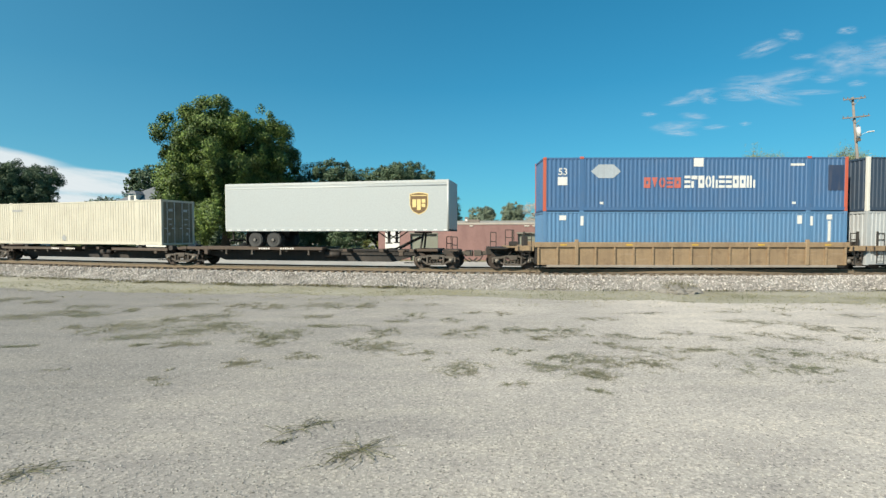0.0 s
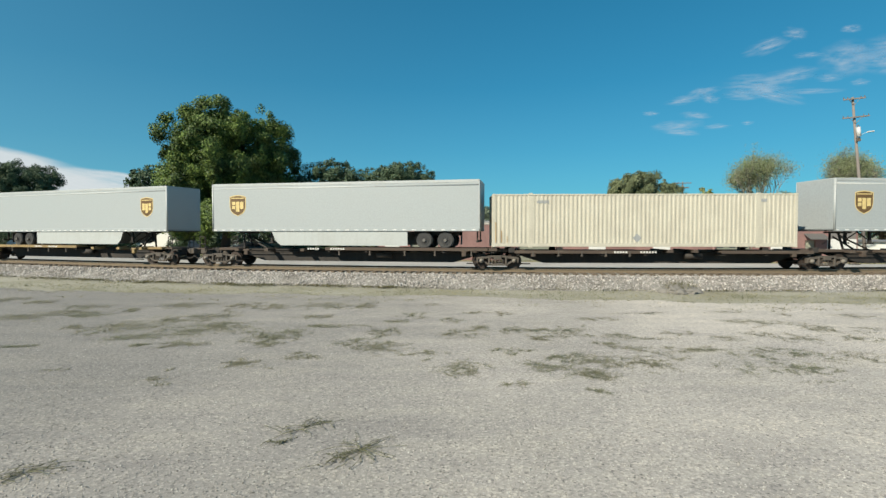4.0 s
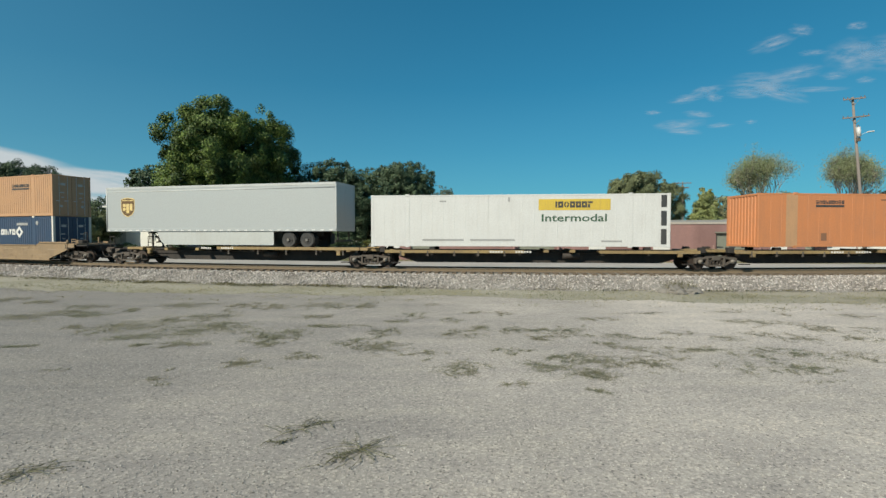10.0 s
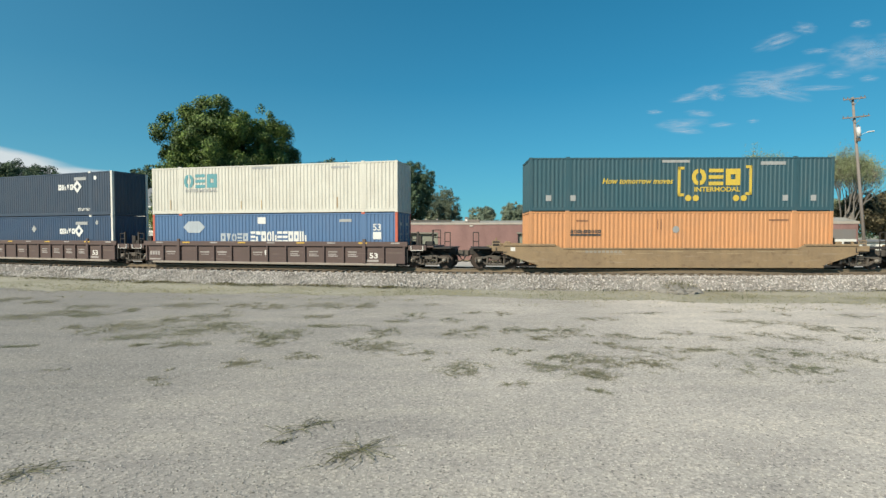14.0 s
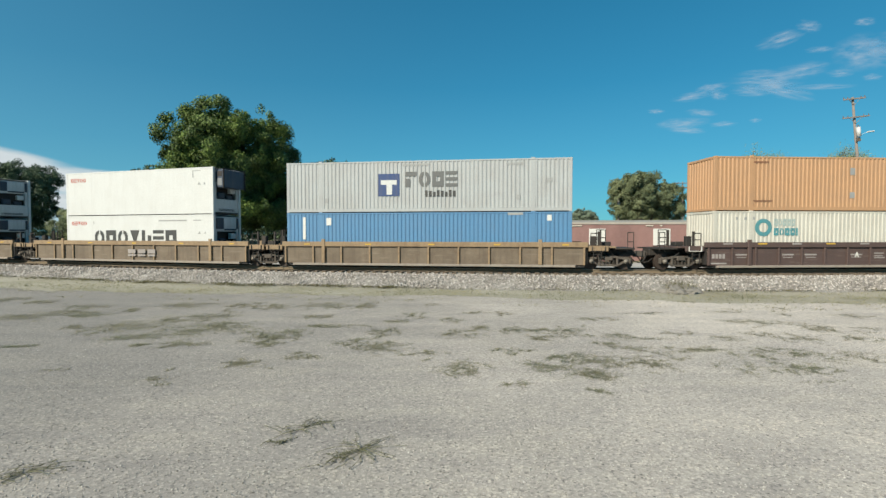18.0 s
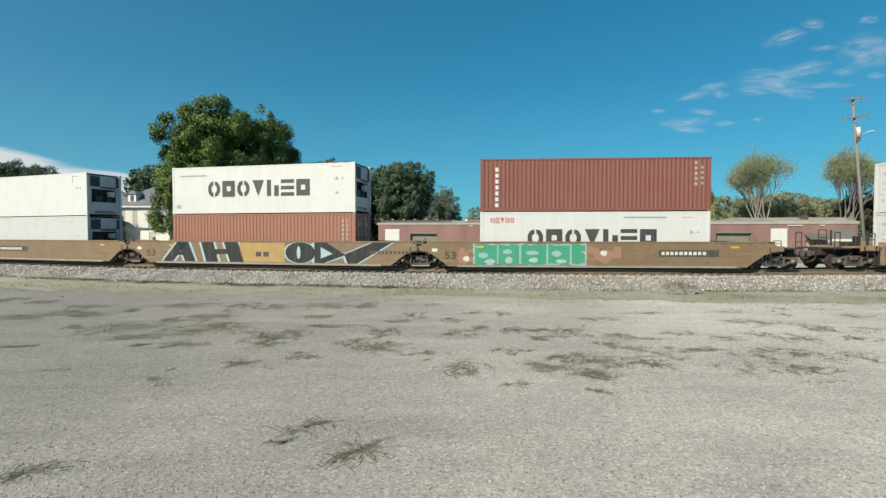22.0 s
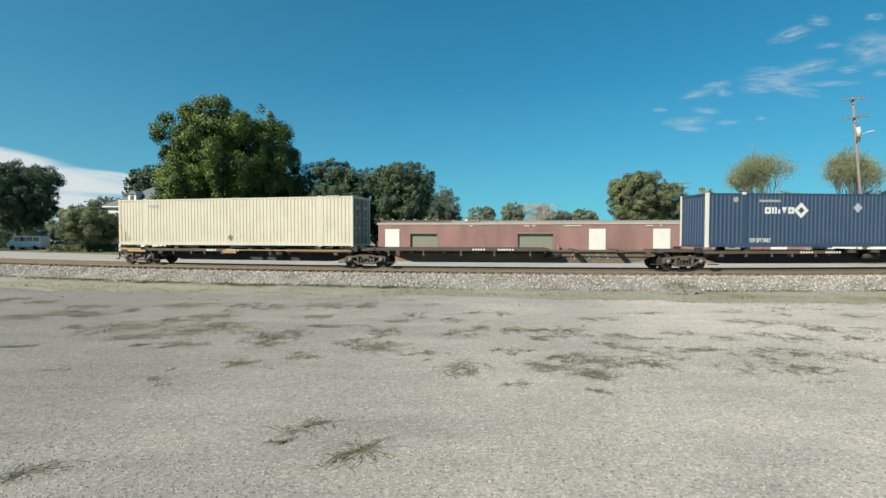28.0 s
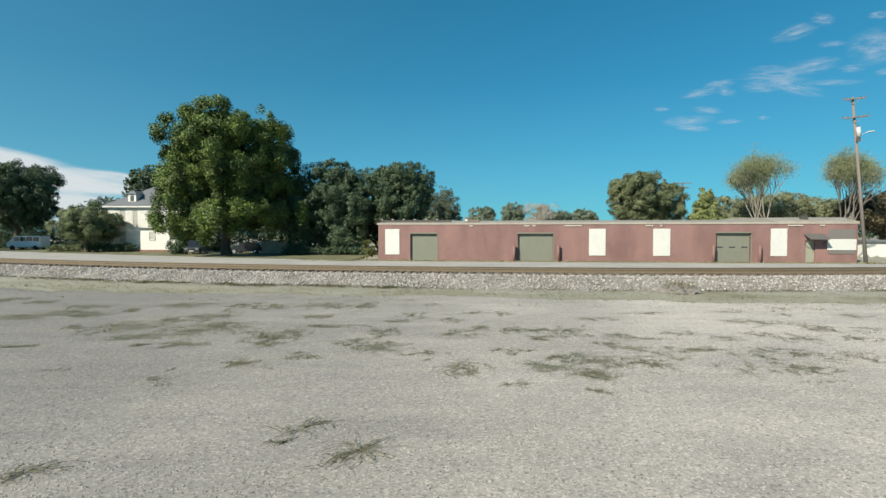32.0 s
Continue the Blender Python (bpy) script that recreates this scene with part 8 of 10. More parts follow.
c7, c8, c9 = (-107.6, -90.46), (-125.9, -107.6), (-143.8, -125.9)
u7 = spine_unit(c7, "yellow-decked skeleton car carrying a grey trailer", YELLOW, "trailer", right_end=True, own_right=True, seed=8)
hitch(u7, 6.6)
load(trailer(16.15, "long pale grey trailer with a brown shield badge and side skirts", skin=GREY_SKIN), c7, -97.52, 0)
u8 = spine_unit(c8, "yellow-decked skeleton car with scrawled grey paint on its sill", YELLOW, "trailer", seed=9)
hitch(u8, 6.9)
load(trailer(16.15, "long pale grey trailer with a brown shield badge and side skirts", skin=GREY_SKIN), c8, -116.1, 0)
u9 = spine_unit(c9, "yellow-decked skeleton car carrying a turned trailer", YELLOW, "trailer_turned", left_end=True, seed=10)
hitch(u9, -7.6, True)
load(trailer(16.15, "long pale trailer with side skirts, its doors to the front", skin=LIGHT_SKIN), c9, -136.27, 0, True)

c10, c11, c12 = (-165.4, -147.8), (-184.1, -165.4), (-200.9, -184.1)
spine_unit(c10, "yellow-decked skeleton car carrying an orange container", YELLOW, "box", right_end=True, own_right=True, seed=11)
orangebox_a = load(container(L53, HC, cpaint("deep_orange_paint", (0.486, 0.190, 0.077)), "bright orange sheet-sided container on a skeleton car", skin="sheet"), c10, -155.2, 1.2)
spine_unit(c11, "yellow-decked skeleton car carrying a white container", YELLOW, "box", seed=12)
jb = load(container(L53, HC, WHITE, "white sheet-sided container with a yellow panel", skin="sheet", right="wall"), c11, -175.9, 1.2)
part("label_panel", boxes((-8.062, -8.045, -1.0, -0.08, 1.75, 2.15), (-8.062, -8.045, 0.08, 1.0, 1.75, 2.15)), paint("yellow_door_panel", (0.52, 0.38, 0.06), 0.5, 0, 0.15), jb, "yellow panel on the rear doors")
part("cooling_unit", boxes((8.03, 8.14, 0.15, 1.05, 1.5, 2.62), (8.03, 8.12, -0.9, -0.35, 2.1, 2.3), bev=0.03), BLACK, jb, "dark cooling unit on the end wall")
u12 = spine_unit(c12, "yellow-decked skeleton car at the end of its set", YELLOW, "trailer_turned", left_end=True, seed=13)
hitch(u12, -7.0, True)
load(trailer(16.15, "long pale grey badge-marked trailer, its nose to the rear", skin=GREY_SKIN), c12, -194.2, 0, True)

c13, c14 = (-225.2, -205.5), (-248.9, -229.4)
well_unit(c13, "dirty buff well car with smooth tapered sides", "belly", BUFF, BUFF, right_end=True, left_end=True, own_right=True, seed=14)
slatebox_a = container(L53, HC, NAVY, "navy blue container with white corner posts", post=WHITE_POST)
orangebox_b = container(L53, HC, PALE_ORANGE, "orange container with dark lettering, stacked on a navy one", base=PALE_ORANGE)
stack(c13, -215.55, slatebox_a, orangebox_b)
well_unit(c14, "dirty buff well car with smooth tapered sides and scrapes", "belly", BUFF, BUFF, right_end=True, left_end=True, own_right=True, seed=15)
orangebox_c = container(L53, HC, ORANGE, "bright orange container low in a buff well car")
navybox_a = container(L53, HC, GREEN_PAINT, "dark green container with yellow brackets and wordmark")
stack(c14, -239.06, orangebox_c, navybox_a)

c15, c16, c17 = (-272.2, -252.7), (-291.9, -272.2), (-311.1, -291.9)
well_unit(c15, "brown ribbed well car with white stencils", "ribbed", BROWN, BROWN, 1.24, right_end=True, own_right=True, seed=16)
bluebox_b = container(L53, HC, cpaint("royal_blue_paint", (0.055, 0.122, 0.240), 0.07, 0.10), "blue container with red corner posts low in a brown well car", post=RED_POST)
navybox_b = container(L53, HC, OFF_WHITE, "off-white container with rust streaks and a teal wordmark")
stack(c15, -262.5, bluebox_b, navybox_b)
well_unit(c16, "brown ribbed well car with white stencils and yellow reflectors", "ribbed", BROWN, BROWN, 1.24, seed=17)
slatebox_b = container(L53, HC, NAVY, "navy blue container with white corner posts low in a well car", post=WHITE_POST, right="wall")
slatebox_c = container(L53, HC, SLATE, "dark slate container with white corner posts, on the upper tier", post=WHITE_POST, right="wall")
stack(c16, -281.9, slatebox_b, slatebox_c)
well_unit(c17, "brown ribbed well car at the end of its set", "ribbed", BROWN, BROWN, 1.24, left_end=True, seed=18)
wideorange = container(L53, HC, OFF_WHITE, "off-white container with a faded teal round mark")
orangebox_d = container(L53, HC, PALE_ORANGE, "faded orange container with one fresher orange patch")
stack(c17, -301.4, wideorange, orangebox_d)

c18, c19, c20 = (-334.3, -314.9), (-354.2, -334.3), (-373.5, -354.2)
well_unit(c18, "tan-topped well car with grimy ribbed panels", "ribbed", TAN_DARK, TAN, 1.75, right_end=True, own_right=True, seed=19)
cargo_low = container(L53, HC, cpaint("clear_blue_paint", (0.072, 0.190, 0.340), 0.07, 0.10), "bright blue container low in a well car")
cargo_top = container(L53, HC, GREY_PAINT, "light grey container with a blue square emblem")
stack(c18, -324.9, cargo_low, cargo_top)
well_unit(c19, "tan-topped well car with grimy ribbed panels", "ribbed", TAN_DARK, TAN, 1.75, seed=20)
whitebox_a = container(L40, HC, WHITE, "white refrigerated container with a black wordmark", skin="flat", right="cooler")
whitebox_a2 = container(L40, HC, WHITE, "plain white refrigerated container on the upper tier", skin="flat", right="cooler")
stack(c19, -344.2, whitebox_a, whitebox_a2)
GEN = paint("dark_blue_generator", (0.030, 0.045, 0.075), 0.5, 0.1, 0.3)
gen = part("generator", boxes((6.10, 6.62, -0.95, 0.95, 1.62, 2.74), bev=0.05), GEN, whitebox_a2, "dark clip-on generator at the upper end")
part("generator_panel", boxes((6.18, 6.54, -0.97, -0.951, 1.75, 2.2), bev=0.006), paint("grey_generator_panel", (0.16, 0.17, 0.18), 0.5), gen)
part("generator_vent", boxes((6.20, 6.52, -0.972, -0.951, 2.32, 2.62), bev=0.006), BLACK, gen)
part("generator_frame", boxes((6.62, 6.67, -1.0, -0.9, 1.55, 2.8), (6.62, 6.67, 0.9, 1.0, 1.55, 2.8), (6.62, 6.67, -1.0, 1.0, 2.74, 2.8), bev=0.01), BLACK, gen)
well_unit(c20, "tan-topped well car at the end of its set", "ribbed", TAN_DARK, TAN, 1.75, left_end=True, seed=21)
cargo_b = container(L40, HC, WHITE, "white refrigerated container with a blue emblem and grey wordmark", skin="flat", right="cooler")
cargo_b2 = container(L40, HC, WHITE, "white refrigerated container with a small blue plate", skin="flat", right="cooler")
stack(c20, -364.0, cargo_b, cargo_b2)

c21, c22, c23 = (-397.0, -378.0), (-416.2, -397.0), (-435.9, -416.2)
well_unit(c21, "gold-brown smooth well car with green spray-painted letters", "smooth", GOLD, GOLD, right_end=True, own_right=True, seed=22)
whitebox_b = container(L40, HC, WHITE, "white refrigerated container with black wordmark in gold well car", skin="flat", right="cooler")
dryvan = container(L40, HC, MAROON, "maroon corrugated container with white upright marks")
stack(c21, -387.5, whitebox_b, dryvan)
well_unit(c22, "gold-brown smooth well car with black and pale blue spray-painted letters", "smooth", GOLD, GOLD, seed=23)
brown_low = container(L40, HC, cpaint("faded_red_brown_paint", (0.267, 0.113, 0.077)), "maroon corrugated container low in a gold well car")
whitebox_c = container(L40, HC, WHITE, "white refrigerated container with a large black wordmark", skin="flat", right="cooler")
stack(c22, -406.9, brown_low, whitebox_c)
well_unit(c23, "gold-brown smooth well car with a dark stencil strip", "smooth", GOLD, GOLD, left_end=True, seed=24)
whitestack_low = container(L40, HC, DIM_WHITE, "greyish white refrigerated container low in a gold well car", skin="flat", right="cooler")
whitestack_top = container(L40, HC, WHITE, "white refrigerated container with a small red wordmark", skin="flat", right="cooler")
stack(c23, -426.2, whitestack_low, whitestack_top)

c24, c25, c26, c27, c28 = (-456.4, -439.8), (-473.1, -456.4), (-490.7, -473.1), (-508.0, -490.7), (-523.6, -507.9)
DUSTY_SILL = paint("dusty_brown_sill", (0.125, 0.102, 0.080), 0.8, 0, 0.5, (0.06, 0.045, 0.036), 0.4, rust=0.30)
spine_unit(c24, "skeleton car carrying a navy blue container", RUSTY, "box", right_end=True, own_right=True, seed=25)
slatebox_d = load(container(L53, HC, NAVY, "navy blue container with white posts at one end", post=WHITE_POST), c24, -447.3, 1.2)
spine_unit(c25, "empty rusty skeleton car", RUSTY, "trailer", seed=26, sill=DUSTY_SILL)
spine_unit(c26, "skeleton car carrying a navy blue container", RUSTY, "box", seed=27)
slatebox_e = load(container(L53, HC, NAVY, "navy blue container with white corner posts on a skeleton car", post=WHITE_POST), c26, -481.6, 1.2)
spine_unit(c27, "empty skeleton car with worn yellow decks", RUSTY, "trailer", seed=28, sill=DUSTY_SILL)
u28 = spine_unit(c28, "last skeleton car of the train, carrying a cream container", RUSTY, "box", left_end=True, seed=29)
cream_c = load(container(L53, HC, CREAM, panel=SHADED_STAINED_END, front=RUST_WASH, label="cream corrugated container with a rust-stained end on the last skeleton car"), c28, -516.8, 1.2)

TAN_STRAP = paint("rusty_tan_steel", (0.36, 0.235, 0.115), 0.8, 0, 0.5, (0.12, 0.07, 0.04), 0.4)
for x0, x1, z0, z1 in ((-9.1, -7.4, 0.92, 1.03), (-8.4, -7.05, 0.80, 0.92), (-1.45, -0.5, 0.76, 0.96), (-0.4, 6.9, 0.93, 0.985)):
    part("side_plate", boxes((x0, x1, -1.348, -1.337, z0, z1)), TAN_STRAP, u28, "rusty tan plate")
EOT_GREY = paint("pale_grey_casing", (0.40, 0.43, 0.45), 0.5, 0, 0.3)
eot = part("rear_marker_unit", boxes((-10.42, -10.18, -0.15, 0.15, 0.72, 1.20), (-10.37, -10.22, -0.10, 0.10, 1.20, 1.32), bev=0.03), EOT_GREY, u28, "pale grey marker unit clamped to the coupler")
part("clamp", boxes((-10.28, -9.3, -0.11, 0.11, 0.60, 0.80), (-10.34, -10.12, -0.2, 0.2, 0.56, 0.74), bev=0.015), CAST, eot)
part("cut_lever", boxes((-10.6, -10.3, -0.04, 0.04, 1.44, 1.54), (-10.38, -10.30, -0.04, 0.04, 1.30, 1.82), (-10.62, -10.54, -0.04, 0.04, 1.3, 1.66), (-10.34, -10.0, -0.04, 0.04, 1.18, 1.32), (-10.06, -9.98, -0.04, 0.04, 0.78, 1.3), bev=0.01), RUSTY, u28, "rusty bent lever")
part("air_hose", boxes((-10.02, -9.95, -0.5, -0.43, 0.3, 0.75), (-10.25, -9.95, -0.5, -0.43, 0.26, 0.33), (-9.98, -9.1, -0.5, -0.43, 0.70, 0.78), bev=0.02), BLACK, u28)


# ---------- markings on the containers ----------
MARK_WHITE = paint("white_marking", (0.567, 0.567, 0.551), 0.5, 0, 0.15, (0.4, 0.38, 0.35), 0.15, 0.05)
MARK_PALE = paint("pale_grey_marking", (0.324, 0.365, 0.405), 0.5, 0, 0.2)
MARK_GREY = paint("grey_marking", (0.292, 0.300, 0.300), 0.5, 0, 0.2)
MARK_STEEL = paint("steel_grey_marking", (0.105, 0.110, 0.112), 0.5, 0, 0.1)
MARK_DARK = paint("charcoal_marking", (0.036, 0.039, 0.041), 0.5, 0, 0.1)
MARK_NAVY = paint("navy_panel", (0.018, 0.036, 0.081), 0.5, 0, 0.1)
MARK_RED = paint("red_marking", (0.421, 0.105, 0.081), 0.5, 0, 0.15)
MARK_YELLOW = paint("golden_yellow_marking", (0.535, 0.381, 0.049), 0.5, 0, 0.15)
MARK_TEAL = paint("teal_marking", (0.065, 0.243, 0.275), 0.5, 0, 0.2)
MARK_PALE_TEAL = paint("pale_teal_marking", (0.340, 0.421, 0.405), 0.5, 0, 0.2)
MARK_GREEN = paint("dark_green_marking", (0.028, 0.081, 0.045), 0.5, 0, 0.1)
MARK_BLUE = paint("deep_blue_marking", (0.018, 0.049, 0.154), 0.5, 0, 0.1)
MARK_RED_ORANGE = paint("fresh_red_orange_paint", (0.421, 0.142, 0.057), 0.5, 0, 0.15)
MARK_RUST = paint("rust_stain", (0.203, 0.093, 0.049), 0.8, 0, 0.3)


MARK_STREAK = paint("thin_rust_streak", (0.40, 0.28, 0.15), 0.8, 0, 0.4)


def face(ob):
    return -ob["w"] + 0.010


MARK_FAINT = paint("faint_pale_marking", (0.330, 0.255, 0.235), 0.6, 0, 0.2)


def rect(ob, material, x0, x1, z0, z1, name="marking", lift=0.0):
    y = face(ob) - 0.003 - lift
    return part(name, boxes((x0, x1, y - 0.004, y, z0, z1)), material, ob)


def disc(ob, material, n, x, z, r, name="marking", hole=0.0):
    """A flat regular shape with n sides, with or without a like hole."""
    y = face(ob) - 0.006
    bm = bmesh.new()
    turn = math.pi / 2 if n in (3, 4) else 0
    ring = [(math.cos(2 * math.pi * i / n + turn), math.sin(2 * math.pi * i / n + turn)) for i in range(n)]
    wide = 1.9 if n == 6 else 1.0
    a = [bm.verts.new((x + c * r * wide, y, z + s * r)) for c, s in ring]
    if hole:
        b = [bm.verts.new((x + c * r * hole * wide, y, z + s * r * hole)) for c, s in ring]
        for i in range(n):
            j = (i + 1) % n
            bm.faces.new((a[i], a[j], b[j], b[i]))
    else:
        bm.faces.new(a)
    r2 = bmesh.ops.extrude_face_region(bm, geom=list(bm.faces))
    bmesh.ops.translate(bm, verts=[v for v in r2["geom"] if isinstance(v, bmesh.types.BMVert)], vec=(0, 0.005, 0))
    return part(name, bm, material, ob)


def wordmark(ob, material, pattern, x0, x1, z0, z1, lift=0.0):
    """A brand's wordmark as a row of plain shapes: split rings, pierced blocks, bars, wedges and diamonds."""
    y = face(ob) - 0.006 - lift
    wide = {"i": 0.36, "n": 0.9}
    gap = 0.16
    total = sum(wide.get(c, 1.0) for c in pattern) + gap * (len(pattern) - 1)
    u = (x1 - x0) / total
    h = z1 - z0
    bm = bmesh.new()

    def poly(*pts):
        bm.faces.new([bm.verts.new((x + p * w, y, z0 + q * h)) for p, q in pts])
    x = x0
    for c in pattern:
        w = wide.get(c, 1.0) * u
        if c == "v":            # a wedge
            poly((0.05, 1), (0.5, 0), (0.95, 1))
        elif c == "o":          # two half rings with a slit between them
            for s_ in (-1, 1):
                rim = [(0.5 + s_ * (0.06 + 0.44 * math.cos(a)), 0.5 + 0.5 * math.sin(a)) for a in [math.pi * (k / 5 - 0.5) for k in range(6)]]
                hole = [(0.5 + s_ * (0.06 + 0.16 * math.cos(a)), 0.5 + 0.24 * math.sin(a)) for a in [math.pi * (k / 5 - 0.5) for k in range(6)]]
                for k in range(5):
                    poly(rim[k], rim[k + 1], hole[k + 1], hole[k])
        elif c == "i":
            poly((0, 0), (1, 0), (1, 1), (0, 1))
        elif c == "t":          # a beam over a corner block
            poly((0, 0), (0.42, 0), (0.42, 0.55), (0, 0.55)); poly((0, 0.7), (1, 0.7), (1, 1), (0, 1))
        elif c == "x":          # a diamond
            poly((0.5, 0), (1, 0.5), (0.5, 1), (0, 0.5))
        elif c == "e":          # three lying bars
            for q in (0, 0.39, 0.78):
                poly((0, q), (1, q), (1, q + 0.22), (0, q + 0.22))
        elif c == "n":          # two uneven posts
            poly((0, 0), (0.36, 0), (0.36, 1), (0, 1)); poly((0.62, 0), (1, 0), (1, 0.66), (0.62, 0.66))
        else:                   # a block with a square hole
            poly((0, 0), (1, 0), (0.66, 0.36), (0.34, 0.36)); poly((1, 0), (1, 1), (0.66, 0.66), (0.66, 0.36))
            poly((1, 1), (0, 1), (0.34, 0.66), (0.66, 0.66)); poly((0, 1), (0, 0), (0.34, 0.36), (0.34, 0.66))
        x += w + gap * u
    r2 = bmesh.ops.extrude_face_region(bm, geom=list(bm.faces))
    bmesh.ops.translate(bm, verts=[v for v in r2["geom"] if isinstance(v, bmesh.types.BMVert)], vec=(0, 0.004, 0))
    return tagged(part("wordmark", bm, material, ob), kind="stuff")


def letters(ob, material, text, x0, x1, z0, z1, shear=0.0):
    return words(text, (z1 - z0) * 1.38, "lettering", material, ob, pose(x0, face(ob) - 0.006, z0), x1 - x0, 0.002, shear, 0.008)


letters(bluebox_top, MARK_WHITE, "53", -7.28, -6.81, 1.94, 2.31)
rect(bluebox_top, MARK_WHITE, -7.31, -6.80, 1.39, 1.83, "label_plate")
disc(bluebox_top, MARK_PALE, 6, -4.74, 2.13, 0.42, "lozenge_emblem")
rect(bluebox_top, MARK_WHITE, -0.09, 0.43, 2.37, 2.82, "label_plate")
wordmark(bluebox_top, MARK_RED, "bvoeb", -2.72, -0.76, 1.24, 1.80)
wordmark(bluebox_top, MARK_WHITE, "etboneebbin", -0.57, 3.18, 1.24, 1.89)
rect(bluebox_top, MARK_WHITE, 5.03, 5.76, 2.41, 2.53, "marking")
rect(bluebox_top, MARK_WHITE, -5.06, -4.87, 0.38, 0.50, "marking")
rect(bluebox_top, MARK_WHITE, 5.15, 5.35, 0.38, 0.50, "marking")
rect(bluebox_top, MARK_NAVY, 7.02, 7.86, 1.10, 2.44, "dark_panel")
rect(bluebox_low, MARK_WHITE, -7.21, -6.84, 2.41, 2.66, "marking")
rect(bluebox_low, MARK_WHITE, -6.08, -5.92, 2.12, 2.62, "marking")
rect(bluebox_low, MARK_WHITE, 5.44, 5.69, 2.22, 2.66, "marking")
rect(bluebox_low, MARK_WHITE, 6.13, 6.26, 2.12, 2.62, "marking")
rect(bluebox_low, MARK_WHITE, 6.99, 7.28, 2.44, 2.70, "marking")
rect(bluebox_low, MARK_WHITE, 7.06, 7.21, 1.27, 2.37, "marking")
disc(cream_a, MARK_GREY, 4, -0.64, 0.45, 0.25, "diamond_placard")
rect(cream_a, MARK_GREY, -5.86, -4.84, 2.29, 2.43, "marking")
disc(cream_b, MARK_GREY, 4, -0.34, 0.50, 0.24, "diamond_placard")
rect(cream_b, MARK_GREY, -5.70, -5.05, 2.37, 2.52, "marking")
rect(cream_b, MARK_GREY, 6.15, 6.45, 2.43, 2.59, "marking")
for cream in (cream_b, cream_c):
    for x0, x1, z0, z1 in ((-7.95, -7.86, 0.25, 1.35), (-7.62, -7.56, 0.25, 0.9), (-8.04, -7.98, 0.2, 2.1), (-7.3, -7.26, 0.25, 0.6)):
        rect(cream, MARK_STREAK, x0, x1, z0, z1, "rust_streak")
disc(cream_c, MARK_STEEL, 4, 0.12, 0.50, 0.20, "diamond_placard")
rect(cream_c, MARK_GREY, -5.73, -5.05, 2.39, 2.53, "marking")
rect(cream_c, MARK_GREY, 6.44, 7.23, 2.83, 2.92, "marking")
wordmark(orangebox_a, MARK_DARK, "eobnbboeb", -4.88, -3.28, 2.31, 2.50)
rect(orangebox_a, MARK_DARK, -4.88, -3.28, 2.14, 2.26, "marking")
rect(orangebox_a, MARK_RUST, -1.19, -0.01, 2.50, 2.57, "marking")
rect(orangebox_a, MARK_RUST, -4.56, -4.24, 0.36, 0.76, "marking")
rect(orangebox_a, MARK_RUST, 3.43, 3.82, 0.29, 0.71, "marking")
rect(orangebox_a, MARK_RUST, 3.60, 3.65, 1.95, 2.55, "marking")
rect(orangebox_a, MARK_RUST, 4.22, 4.26, 1.71, 2.38, "marking")
rect(orangebox_a, PALE_ORANGE, -6.53, -5.89, 0.05, 2.81, "faded_stripe")
rect(orangebox_a, PALE_ORANGE, 5.40, 6.03, 0.05, 2.81, "faded_stripe")
rect(jb, MARK_YELLOW, 1.18, 4.98, 2.00, 2.60, "yellow_panel")
wordmark(jb, MARK_DARK, "ibobbbt", 2.08, 4.06, 2.14, 2.47, 0.006)
letters(jb, MARK_GREEN, "Intermodal", 1.35, 4.79, 1.40, 1.81)
rect(jb, MARK_DARK, 7.59, 7.88, 2.14, 2.79, "end_slot")
rect(jb, MARK_DARK, 7.59, 7.88, 1.16, 1.95, "end_slot")
rect(jb, MARK_DARK, 7.59, 7.88, 0.16, 0.98, "end_slot")
rect(jb, MARK_GREY, -5.17, -2.88, 0.33, 0.44, "marking")
rect(jb, MARK_GREY, -2.51, -0.10, 0.33, 0.44, "marking")
rect(jb, MARK_GREY, 4.50, 5.58, 0.28, 0.37, "marking")
rect(jb, MARK_GREY, -4.21, -3.84, 2.47, 2.56, "marking")
rect(jb, MARK_GREY, -0.46, -0.36, 2.47, 2.72, "marking")
wordmark(orangebox_b, MARK_DARK, "eobnbboeb", 3.81, 5.61, 2.07, 2.27)
rect(orangebox_b, MARK_DARK, 3.81, 5.61, 1.89, 2.00, "marking")
disc(orangebox_b, MARK_GREY, 10, -0.12, 1.82, 0.30, "round_mark")
rect(orangebox_b, MARK_WHITE, -7.10, -6.78, 0.79, 1.24, "label_plate")
rect(orangebox_b, MARK_RUST, -7.44, -6.59, 0.34, 0.47, "marking")
rect(orangebox_b, MARK_RUST, -0.97, 0.31, 0.58, 0.67, "marking")
rect(orangebox_b, MARK_RUST, 0.10, 0.14, 2.31, 2.76, "marking")
rect(orangebox_b, MARK_RUST, 0.27, 0.31, 2.31, 2.76, "marking")
disc(slatebox_a, MARK_WHITE, 4, -0.33, 1.71, 0.28, "diamond_placard")
wordmark(slatebox_a, MARK_WHITE, "binvb", 2.43, 4.02, 1.60, 2.00)
disc(slatebox_a, MARK_WHITE, 4, 4.47, 1.80, 0.42, "diamond_emblem", hole=0.42)
disc(slatebox_a, MARK_GREY, 8, -6.48, 2.39, 0.15, "marking")
disc(slatebox_a, MARK_GREY, 8, 6.40, 2.43, 0.15, "marking")
rect(slatebox_a, MARK_GREY, 4.19, 5.40, 2.27, 2.45, "marking")
rect(navybox_a, MARK_YELLOW, -0.17, -0.02, 0.79, 2.37, "bracket_mark")
